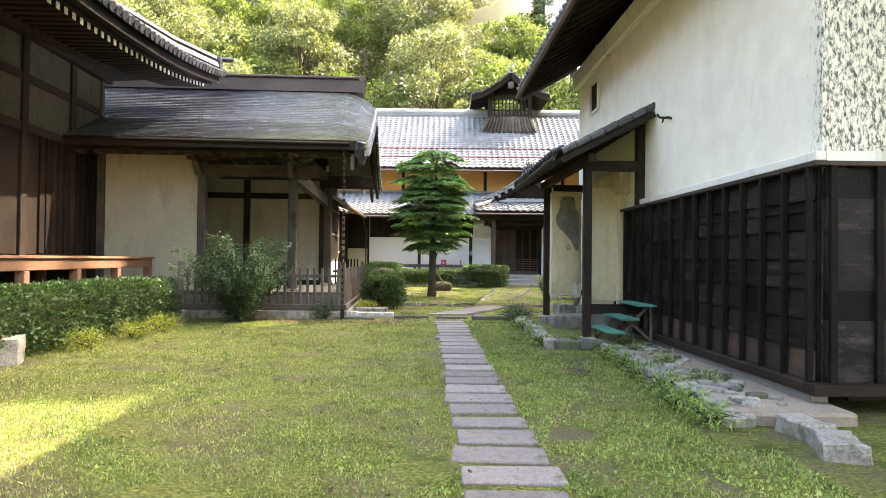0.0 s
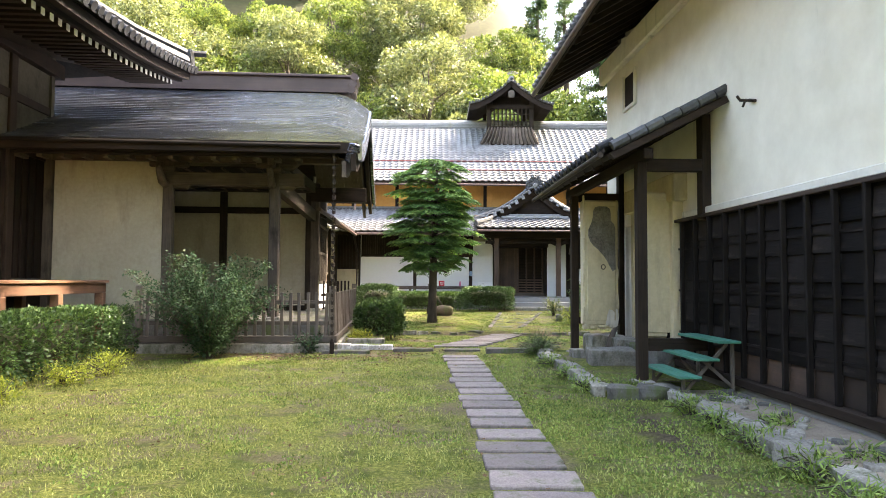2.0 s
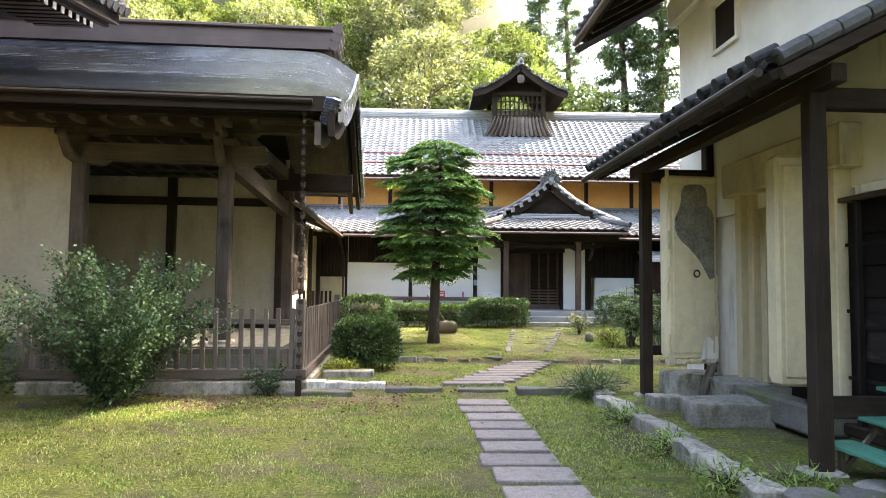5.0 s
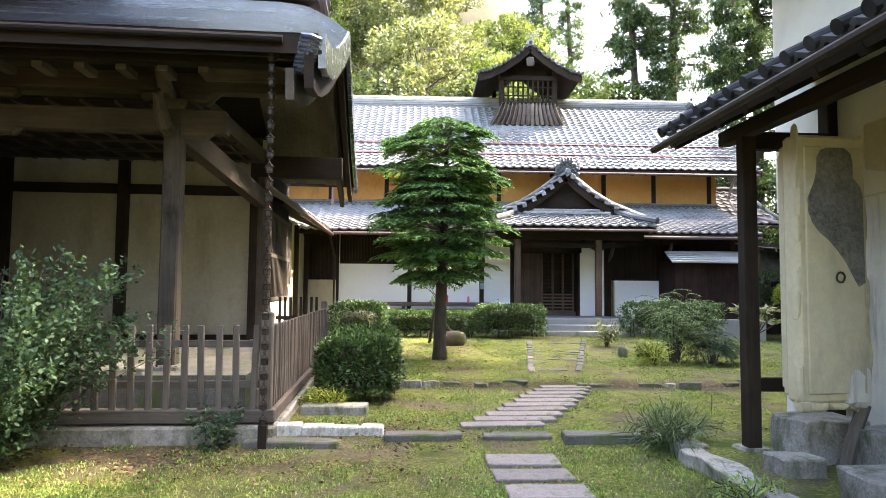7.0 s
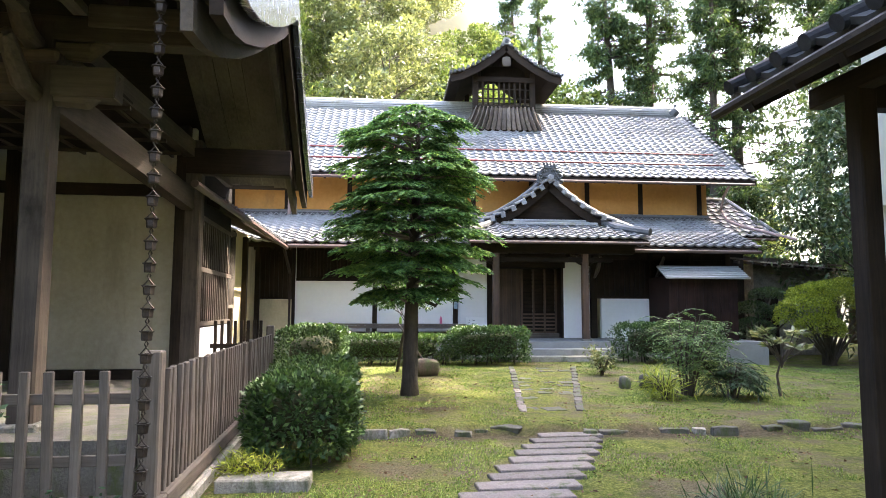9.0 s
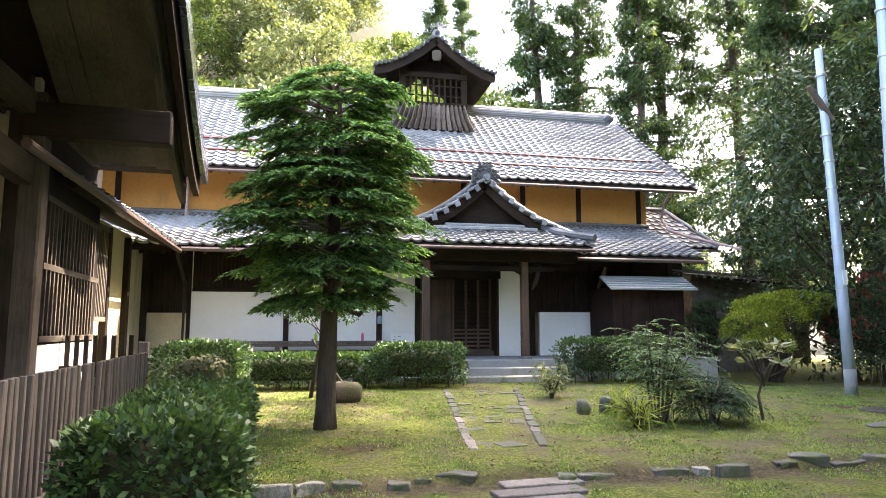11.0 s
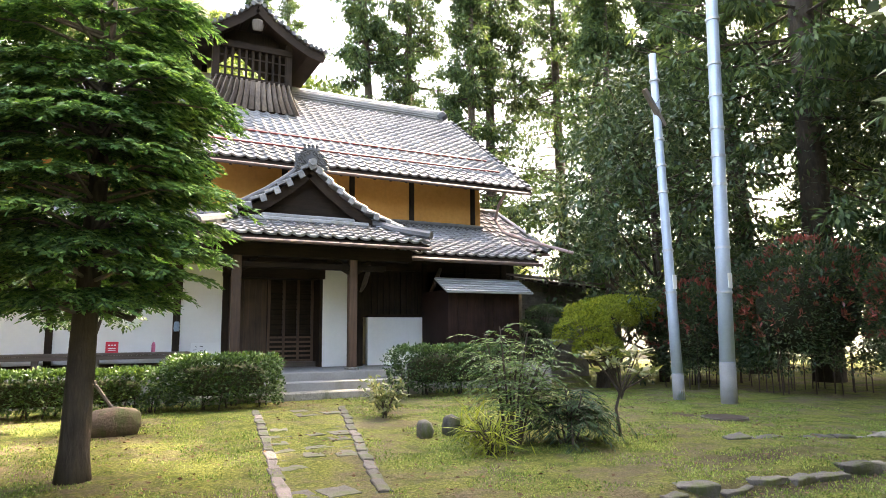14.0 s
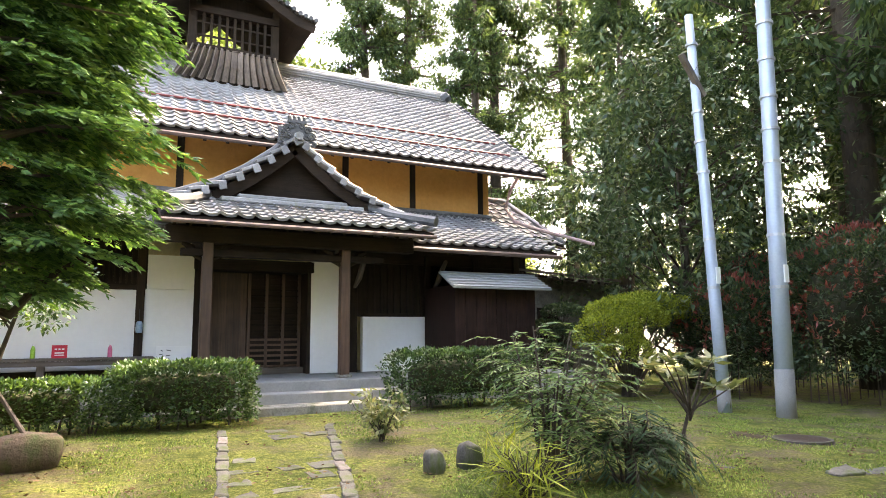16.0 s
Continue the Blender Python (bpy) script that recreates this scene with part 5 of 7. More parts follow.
bmesh.ops.bevel(plank, geom=plank.edges[:], offset=.004, segments=1, affect="EDGES")
pk = bpy.data.meshes.new("board")
plank.to_mesh(pk), plank.free()
pk.materials.append(char_v)
pk0 = pk.copy()
pk0.materials.clear()
pk0.materials.append(char_brown)
for v in cols_[:-1]:
    for k in range(7):
        piece("board", pk if k else pk0, pose(-.058 - .004 * krng.random(), v, .29 + k * .275, krng.gauss(0, .25), 4.6 + krng.gauss(0, .6), 0), skirt)
for z in (.66, 1.25, 1.84):
    part("cross_batten", boxed(-.075, K0, z, -.06, 1.4, z + .03), char_v, skirt)
part("sill", boxed(-.17, K0 - .05, .19, .0, 1.5, .29), wood_d, kura, "weathered timber sill", bevel=.012)
part("footing", boxed(-.1, K0, -.05, .06, K1, .19), concrete, kura)
for k in range(7):
    part("gable_board", boxed(.0, K0 - .06 - .01 * (k % 2), .29 + k * .275, 6.4, K0 - .02, .29 + k * .275 + .28), char_v, kura)
for u in np.arange(.02, 6.4, .42):
    part("gable_batten", boxed(u, K0 - .11, .29, u + .06, K0 - .04, 2.25), black_v, kura)
part("gable_sill", boxed(-.17, K0 - .17, .19, 6.5, K0, .29), wood_h, kura)
# roof of the storehouse
kr = part("storehouse_roof", slab_roof((-1.25, K1 + .75, 5.55), (0, -1, 0), (4.5, 0, 2.6), K1 - K0 + 1.5, 5.2, .1), wood_d, kura, "dark tiled roof on deep eaves")
tile_slope(kr, (-1.28, K1 + .75, 5.57), (0, -1, 0), (4.5, 0, 2.6), K1 - K0 + 1.5, 5.2, keep=40, material=tile_dark)
part("east_slope", slab_roof((7.75, K0 - .75, 5.55), (0, 1, 0), (-4.5, 0, 2.6), K1 - K0 + 1.5, 5.2, .1), tile_dark, kr)
for i in range(27):
    v = K0 - .6 + i * .43
    bm = bmesh.new()
    beam(bm, (-1.22, v, 5.40), (.2, v, 6.22), .07, .1)
    part("rafter", bm, wood_h, kr)
part("eave_board", boxed(-1.28, K0 - .75, 5.36, -1.24, K1 + .75, 5.5), wood_d, kr)
part("verge_board", boxed(-1.2, K1 + .7, 5.35, 3.2, K1 + .76, 5.5, m=Matrix.Translation((-1.2, 0, 5.4)) @ Euler((0, radians(-30), 0)).to_matrix().to_4x4() @ Matrix.Translation((1.2, 0, -5.4))), wood_h, kr)
part("eave_gutter", tube(bmesh.new(), [(-1.33, K0 - .7, 5.42), (-1.33, K1 + .9, 5.38)], .05, 8), gutter_m, kr)
for i in range(40):
    part("eave_tile_end", tube(bmesh.new(), [(-1.34, K0 - .7 + i * .28, 5.56), (-1.2, K0 - .7 + i * .28, 5.64)], .055, 7), tile_dark, kr)
# hook on the wall
hook = thing("wall_hook", KM @ Matrix.Translation((0, -.65, 3.48)), "rusty iron hook in the plaster wall", "hook")
bm = bmesh.new()
tube(bm, [(.02, 0, 0), (-.16, 0, .0), (-.2, 0, .05)], .018, 6), tube(bm, [(-.02, .06, .02), (-.02, -.07, -.02)], .02, 6), tube(bm, [(-.1, 0, 0), (-.1, .06, -.06)], .014, 6)
part("hook_bar", bm, iron, hook)
# pent roof over the doorway
pent = part("pent_roof", slab_roof((-1.5, 4.35, 2.98), (0, -1, 0), (1.45, 0, .74), 4.28, 1.64, .07), wood_d, kura, "small tiled canopy roof on posts")
tile_slope(pent, (-1.53, 4.35, 3.0), (0, -1, 0), (1.45, 0, .74), 4.28, 1.64, keep=120, material=tile_dark)
for i in range(17):
    part("eave_tile_end", tube(bmesh.new(), [(-1.60, 4.3 - i * .26, 3.06), (-1.40, 4.3 - i * .26, 3.16)], .052, 12), hall_tile, pent)
for i in range(7):
    q = Vector((-1.45 + i * .22, .04, 3.07 + i * .112))
    part("verge_tile", tube(bmesh.new(), [q, q + Vector((.2, 0, .11))], .065, 8), tile_dark, pent)
part("flashing", boxed(-.05, .02, 3.72, .0, 4.4, 3.84), concrete, pent)
part("gutter", tube(bmesh.new(), [(-1.59, 4.5, 2.93), (-1.59, .05, 2.96)], .036, 8), iron, pent)
for i in range(11):
    v = 4.25 - i * .43
    bm = bmesh.new()
    beam(bm, (-1.48, v, 2.92), (-.02, v, 3.66), .06, .08)
    part("rafter", bm, wood_h, pent)
part("pole_plate", boxed(-1.02, .1, 2.93, -.9, 4.3, 3.07), wood_d, kura, bevel=.01)
for v in (.42, 3.9):
    p_ = part("canopy_post", boxed(-1.02, v - .065, .1, -.89, v + .065, 2.95), wood_v, kura, "dark timber canopy post", bevel=.01)
    part("post_stone", boxed(-1.09, v - .13, .0, -.82, v + .13, .13), stone, p_, bevel=.02)
    part("tie_beam", boxed(-.9, v + .02, 2.84, -.12, v + .14, 3.0), wood_h, kura, bevel=.008)
part("wall_post", boxed(-.12, .44, 2.2, -.001, .62, 3.6), wood_v, kura, bevel=.008)
part("wall_post", boxed(-.1, 3.98, .2, -.001, 4.14, 3.5), wood_v, kura, bevel=.008)
part("low_rail", boxed(-.92, .4, .5, .0, .47, .66), wood_h, kura, "low plank between post and wall", bevel=.006)
part("far_rail", boxed(-.92, 3.86, .62, -.1, 3.93, .74), wood_h, kura)
# doorway and thick open doors
dw = part("doorway", boxed(.12, 1.3, .35, .3, 3.2, 2.4), wood_v, kura)
for k, d in enumerate((.0, .09, .18)):
    for s, v in ((-1, 1.62 - .1 * (2 - k)), (1, 2.9 + .1 * (2 - k))):
        part("stepped_jamb", boxed(-.16 + d, v - .06, .3, .1 + d * .5, v + .06, 2.6), cream, kura, bevel=.01)
part("doorway_lintel", boxed(-.2, 1.2, 2.55, .04, 3.4, 2.95), cream, kura, bevel=.02)
part("door_sill", boxed(-.45, 1.3, .15, .1, 3.2, .42), stone_dark, kura, bevel=.03)


def thick_door(name, m, label, scar):
    d = part(name, boxed(0, -.09, .02, .62, .09, 2.15), cream, kura, label, bevel=.03)
    d.matrix_basis = m
    part("door_edge", boxed(.03, .092, .06, .59, .17, 2.09), cream, d, bevel=.02)
    part("door_edge", boxed(.07, .172, .1, .55, .25, 2.05), cream, d, bevel=.02)
    part("door_face", boxed(.06, -.112, .10, .56, -.092, 2.05), cream, d, bevel=.008)
    if scar:
        bm = bmesh.new()
        pts = [(.166, 1.96), (.2, 2.02), (.25, 2.04), (.4, 2.04), (.455, 2.0), (.47, 1.93), (.472, 1.80), (.53, 1.74), (.552, 1.66), (.55, 1.3), (.553, .97), (.50, .94), (.45, 1.03), (.40, 1.127), (.33, 1.22), (.247, 1.31), (.17, 1.37), (.115, 1.44), (.08, 1.53), (.078, 1.63), (.135, 1.757), (.16, 1.85)]
        lo_, hi_ = [bm.verts.new((x, -.113, z)) for x, z in pts], [bm.verts.new((x + .004, -.121, z)) for x, z in pts]
        bm.faces.new(hi_)
        for i in range(len(pts)):
            j = (i + 1) % len(pts)
            bm.faces.new((lo_[i], lo_[j], hi_[j], hi_[i]))
        part("bare_patch", bm, earth_wall, d, "patch of bare grey mud where plaster fell")
        bm = bmesh.new()
        tube(bm, [(.335 + .035 * math.cos(a), -.13, 1.01 + .04 * math.sin(a)) for a in np.linspace(0, 6.28, 13)], .008, 5)
        part("iron_ring", bm, iron, d)
        bm = rock(bmesh.new(), (.50, -.04, .16), (.24, .16, .36), random.Random(2))
        part("broken_corner", bm, plaster, d, "pale crumbled plaster corner")
        erng = random.Random(8)
        for k in range(16):
            q = (erng.uniform(.005, .02) if k % 2 else .6 + erng.uniform(-.005, .01), erng.uniform(-.07, -.03), erng.uniform(.05, 2.08))
            part("crumbled_edge", rock(bmesh.new(), q, (erng.uniform(.03, .055), .09, erng.uniform(.15, .5)), erng), cream, d)
        for k in range(7):
            part("crumbled_edge", rock(bmesh.new(), (.05 + .085 * k, erng.uniform(-.07, 0), .0), (.1, .12, erng.uniform(.05, .12)), erng), cream, d)
    return d


thick_door("thick_door", pose(-1.02, 3.15, .62, 0, 0, 4), "open thick plaster door, scarred and propped", True)
thick_door("thick_door", pose(-.62, 1.6, .55, 0, 0, -3), "open thick plaster door with crumbling edge", False)
prop = thing("door_prop", KM @ pose(-.62, 3.15, .05, 0, 10, 0), "short timber prop under the plaster door", "prop")
part("stick", tube(bmesh.new(), [(0, 0, 0), (.02, 0, .3), (.08, 0, .6)], [.055, .05, .05], 8), old_v, prop)
lean = thing("leaning_board", KM @ pose(-.2, 1.5, .28, 0, 5, 0), "black board leaning against the wall", "board")
part("board", boxed(-.03, -.02, 0, .01, .5, 2.0), char_v, lean, bevel=.004)
hinge = part("hinge", tube(bmesh.new(), [(-.2, 1.52, 1.0), (-.2, 1.52, 1.15)], .02, 6), iron, kura)
part("hinge", tube(bmesh.new(), [(-.2, 1.52, 2.0), (-.2, 1.52, 2.15)], .02, 6), iron, kura)

# green three-tier stand
stand = thing("plant_stand", pose(3.28, 7.95, .08, 0, 0, 2), "three-tier stand with worn green plank shelves", "plant stand")
for k, (x, z) in enumerate(((-.34, .21), (-.13, .41), (.12, .61))):
    for j in range(2):
        part("shelf_plank", boxed(x - .13 + j * .132, -.58, z, x - .002 + j * .132, .58, z + .028), green_paint, stand, "green painted plank", bevel=.004)
for s in (-.46, .46):
    bm = bmesh.new()
    beam(bm, (.2, s, 0), (.2, s, .61), .03, .04), beam(bm, (-.40, s, .0), (.2, s, .02), .03, .04), beam(bm, (-.38, s, 0), (-.38, s, .21), .03, .04)
    part("leg_frame", bm, old_v, stand)
    bm = bmesh.new()
    beam(bm, (-.38, s, .03), (.14, s, .6), .025, .035), beam(bm, (.2, s, .1), (-.16, s, .42), .025, .035)
    part("brace", bm, old_v, stand)

# ---- paving and edging stones ----
srng = random.Random(21)


def stone_block(name, c, size, rz, material, parent, label="", wob=.18):
    bm = boxed(-size[0] / 2, -size[1] / 2, -size[2], size[0] / 2, size[1] / 2, 0)
    bmesh.ops.subdivide_edges(bm, edges=bm.edges[:], cuts=3, use_grid_fill=True)
    o = Vector((srng.uniform(0, 90), srng.uniform(0, 90), 0))
    k = min(size)
    for v in bm.verts:
        n_ = noise.noise_vector(v.co * (1.2 / k) * .5 + o)
        f_ = noise.noise_vector(v.co * (1.2 / k) * 2.2 + o)
        v.co += Vector((n_.x, n_.y, n_.z * .5)) * k * wob + f_ * k * wob * .3
    ob = part(name, bm, material, parent, label, bevel=min(.012, k * .08))
    ob.matrix_basis = pose(*c, 0, 0, rz)
    return ob


walkway = thing("stepping_stone_path", Matrix(), "straight path of grey-purple stepping slabs in the lawn", "path")
y, i = -3.2, 0
while y < 12.2:
    x = .74 - .03 * (y - 5.3)
    dpt = srng.uniform(.30, .38)
    stone_block("slab", (x + srng.gauss(0, .012), y, .028 + srng.gauss(0, .004)), (srng.uniform(.58, .66), dpt, .12), srng.gauss(0, 1.2), slab_m, walkway, wob=.05)
    y += .455
path2 = thing("slanting_slab_path", Matrix(), "slanting row of long pale slabs in the moss", "path")
for i in range(10):
    t = i / 9
    x, y = .50 + 1.28 * t ** .9, 13.0 + 2.75 * t
    stone_block("slab", (x, y, rise(x, y) + .035), (.92 - .14 * t + srng.gauss(0, .03), .225, .1), srng.gauss(3, 1.5), slab_m, path2, wob=.07)
mossy = thing("mossy_stone_walk", Matrix(), "mossy flagged walk between two stone edgings", "path")
for k in range(12):
    t = (k + .5) / 12
    for s, (x0, x1) in ((0, (1.48, 2.32)), (1, (2.28, 3.68))):
        x, y = x0 + (x1 - x0) * t, 17.0 + 5.3 * t
        stone_block("edging_stone", (x, y, rise(x, y) + .02), (.11, .5, .14), -9 - 5 * s + srng.gauss(0, 2), slab_m if srng.random() < .2 else stone_dark, mossy, wob=.25)
for k in range(13):
    for c in range(3):
        t = (k + .5 + srng.uniform(-.2, .2)) / 13
        x = (1.48 + .84 * t) + (c + .5 + srng.uniform(-.15, .15)) / 3 * (.8 + .56 * t)
        y = 17.0 + 5.3 * t
        if srng.random() < .66:
            stone_block("flagstone", (x, y, rise(x, y) + srng.uniform(-.012, .008)), (srng.uniform(.2, .36), srng.uniform(.2, .36), .06), srng.uniform(-15, 15), stone_dark, mossy, wob=.3)
kerb = thing("lawn_kerb", Matrix(), "line of white and dark kerb stones across the lawn", "kerb")
x = -2.05
while x < -.85:
    w = srng.uniform(.2, .34)
    stone_block("kerb_stone", (x + w / 2, 12.70, rise(x, 12.8) + .075 + srng.uniform(-.015, .015)), (w, .19, .22), srng.gauss(0, 4), kerb_white, kerb, wob=.14)
    x += w + .01
for x0, x1, y0, y1, z in ((-2.05, -1.15, 12.42, 12.36, .035), (-.72, .05, 12.62, 12.6, .06), (.25, .95, 12.62, 12.66, .04), (1.05, 1.85, 12.62, 12.5, .07)):
    stone_block("kerb_stone", ((x0 + x1) / 2, (y0 + y1) / 2, z + .03), (x1 - x0, .2, .16), srng.gauss(0, 2), stone_dark, kerb, wob=.22)
kerb2 = thing("moss_terrace_edge", Matrix(), "low mossy stone edge of the upper terrace", "kerb")
x = -1.3
while x < 11.5:
    w = srng.uniform(.16, .46)
    if srng.random() < .8:
        stone_block("edge_stone", (x + w / 2, 15.86 + srng.gauss(0, .05), rise(x + w / 2, 16.2) + srng.uniform(-.06, .012)), (w, srng.uniform(.10, .2), .16), srng.gauss(0, 12), stone_dark if srng.random() < .8 else stone, kerb2, wob=.4)
    x += w + .02
kerb3 = thing("broken_stone_edge", Matrix(), "broken dark stone edge in the moss by the poles", "kerb")
legs = ((6.2, 18.35), (6.9, 17.5), (8.2, 17.05), (10.6, 16.75))
for (xa, ya), (xb, yb) in zip(legs, legs[1:]):
    run = math.hypot(xb - xa, yb - ya)
    d_ = 0
    while d_ < run - .1:
        w = srng.uniform(.25, .6)
        f = (d_ + w / 2) / run
        x, y = xa + (xb - xa) * f, ya + (yb - ya) * f
        stone_block("edge_stone", (x, y + srng.gauss(0, .03), rise(x, y) + srng.uniform(-.02, .05)), (w, srng.uniform(.12, .24), .2), math.degrees(math.atan2(yb - ya, xb - xa)) + srng.gauss(0, 10), stone_dark if srng.random() < .85 else stone, kerb3, wob=.45)
        d_ += w + .02
cover = thing("drain_cover", pose(8.6, 18.95, rise(8.6, 18.95) + .02), "rusty round iron drain cover in bare earth", "drain cover")
part("rim", lathe(bmesh.new(), [(.34, -.05), (.34, .012), (.31, .016), (.30, .006)], 24), stone_dark, cover)
part("lid", lathe(bmesh.new(), [(.295, -.04), (.295, .014), (.28, .018), (.0005, .02)], 24), iron, cover)
footway = thing("storehouse_footing", Matrix(), "sandy ledge along the storehouse edged with rough stones", "kerb")
part("ledge_earth", boxed(2.93, 3.2, -.05, 3.9, 7.75, .11), dirt, footway, bevel=.03)
part("ledge_earth", boxed(2.12, 7.8, -.05, 3.8, 12.6, .105), ground_m, footway, bevel=.03)
y = 2.2
while y < 7.7:
    w = srng.uniform(.25, .55)
    stone_block("edge_stone", (2.9 + srng.gauss(0, .035) + (.35 if y < 3 else 0), y + w / 2, .12 + srng.uniform(-.035, .03)), (.24 + srng.uniform(-.05, .06), w, .26), srng.gauss(2, 7), stone, footway, wob=.30)
    y += w * .96
for x in (2.3, 2.65):
    ob = part("edge_stone", rock(bmesh.new(), (0, 0, 0), (.42, .26, .26), srng), stone_dark, footway)
    ob.matrix_basis = pose(x, 7.75, .05, 0, 0, srng.gauss(0, 8))
y = 7.85
while y < 12.2:
    w = srng.uniform(.4, .75)
    stone_block("edge_stone", (2.1 + srng.gauss(0, .02), y + w / 2, .13 + srng.uniform(-.02, .02)), (.22, w, .24), srng.gauss(2, 3), stone, footway, wob=.25)
    y += w + .01
for k in range(46):
    x, y, q = srng.uniform(2.98, 3.5), srng.uniform(3.3, 7.6), srng.uniform(.05, .15)
    ob = part("rubble_stone", rock(bmesh.new(), (0, 0, 0), (q * 1.4, q, q * .7), srng), stone if k % 3 else stone_dark, footway)
    ob.matrix_basis = pose(x, y, .115, 0, 0, srng.uniform(0, 180))
for c, s in (((2.85, 10.2, .2), (.75, .5, .36)), ((3.1, 11.6, .25), (.6, .5, .5)), ((3.3, 10.9, .28), (.5, .6, .4)), ((2.55, 11.1, .16), (.35, .3, .2))):
    stone_block("step_stone", (c[0], c[1], c[2] + s[2] * .4), s, srng.uniform(-8, 8), stone, footway, wob=.2)
corner_stone = thing("carved_stone_block", pose(-5.1, 5.9, .14, 0, 0, 25), "pale squared stone block by the hedge", "stone")
stone_block("block", (0, 0, .2), (.42, .5, .4), 0, stone, corner_stone, wob=.08)
for x, y, s in ((3.72, 19.25, .2), (4.12, 19.3, .24)):
    ob = tagged(part("garden_stone", rock(bmesh.new(), (0, 0, 0), (s, s * .9, s * 1.25), srng), stone_dark, smooth=True), "small dark upright garden stone", "stone", "garden stones")
    ob.matrix_basis = pose(x, y, rise(x, y) + s * .4)
ob = tagged(part("mossy_boulder", rock(bmesh.new(), (0, 0, 0), (.66, .52, .36), srng), boulder_m, smooth=True), "rounded brown mossy boulder beside the tree", "stone")
ob.matrix_basis = pose(.35, 21.1, rise(.35, 21.1) + .12)
stick = thing("leaning_stick", Matrix(), "pale pole leaning on the boulder", "stick")
part("pole", tube(bmesh.new(), [(.45, 20.95, .40), (-.15, 21.6, 1.25)], [.024, .02], 7), old_v, stick)

# ---- small things at the house ----
bench = thing("long_bench", Matrix(), "long grey plank bench along the white wall", "bench")
for y in (25.98, 26.2):
    part("seat_plank", boxed(-2.7, y - .1, 1.10, 1.75, y + .1, 1.145), old_h, bench, bevel=.006)
part("bench_apron", boxed(-2.7, 25.9, 1.02, 1.75, 25.94, 1.098), old_h, bench)
for x in (-2.5, -.9, .1, 1.6):
    part("bench_leg", boxed(x - .05, 25.95, TZ, x + .05, 26.25, 1.1), old_v, bench)


def bottle(c, m_, label):
    b = thing("bottle", Matrix.Translation(c), label, "bottle", "bottles on the bench")
    part("body", lathe(bmesh.new(), [(.03, 0), (.036, .01), (.036, .13), (.03, .16), (.014, .2)], 12), m_, b, smooth=True)
    part("cap", lathe(bmesh.new(), [(.016, .2), (.016, .225)], 10), paper, b)


bottle((1.08, 26.05, 1.146), pink_plastic, "pink plastic bottle standing on the bench")
bottle((-.02, 26.05, 1.146), green_plastic, "lime-green plastic bottle standing on the bench")
sg = thing("red_sign", Matrix.Translation((.35, 26.02, 1.146)), "small red sign with white marks on the bench", "sign")
part("panel", boxed(-.11, -.01, .0, .11, .012, .21), red_sign, sg, bevel=.004)
for x, z, w, h in ((-.05, .145, .035, .022), (0, .145, .03, .022), (.05, .145, .035, .022), (0, .085, .13, .018), (0, .05, .13, .014)):
    part("mark", boxed(x - w / 2, -.013, z - h / 2, x + w / 2, -.0105, z + h / 2), paper, sg)
board = thing("lettered_board", pose(2.1, 26.3, TZ, -12, 0, 0), "white board with black brush writing leaning on the wall", "board")
part("panel", boxed(-.3, -.01, .02, .3, .012, .58), paper, board, bevel=.003)
brng = random.Random(6)
for cx in (-.2, -.08):
    for k in range(6):
        z = .5 - k * .075
        bm = bmesh.new()
        tube(bm, [(cx + brng.uniform(-.04, .0), -.014, z + brng.uniform(-.02, .02)), (cx + brng.uniform(0, .04), -.014, z + brng.uniform(-.02, .02))], .007, 5)
        part("brush_stroke", bm, ink, board)
bm = bmesh.new()
tube(bm, [(.13 + .09 * math.cos(a), -.014, .18 + .1 * math.sin(a)) for a in np.linspace(0, 6.28, 17)], .006, 5)
part("brush_ring", bm, ink, board)
can = thing("hanging_jug", Matrix.Translation((1.52, 26.38, 1.55)), "small blue-grey jug hanging on the post", "jug")
part("body", lathe(bmesh.new(), [(.05, 0), (.06, .05), (.055, .16), (.04, .2)], 12), blue_glaze, can, smooth=True)
part("cord", tube(bmesh.new(), [(0, .02, .2), (0, .05, .42)], .006, 5), ink, can)
pot = thing("glazed_jar", Matrix.Translation((-1.72, 18.3, rise(-1.72, 18.3) + .09)), "pale blue glazed lidded jar on a slab", "jar")
part("body", lathe(bmesh.new(), [(.14, 0), (.2, .04), (.22, .16), (.2, .25)], 18), blue_glaze, pot, smooth=True)
part("lid", lathe(bmesh.new(), [(.21, .25), (.215, .275), (.2, .29)], 18), zinc, pot)
slb = thing("threshold_slab", Matrix.Translation((-1.7, 18.2, rise(-1.7, 18.2))), "pale stone slab in the grass", "slab")
stone_block("slab", (0, 0, .09), (.9, .5, .16), 0, stone, slb, wob=.08)
slb2 = thing("threshold_slab", Matrix.Translation((-1.35, 13.75, rise(-1.3, 13.75))), "pale stone slab beside the fence", "slab")
stone_block("slab", (0, 0, .1), (.75, .3, .16), 0, stone, slb2, wob=.08)


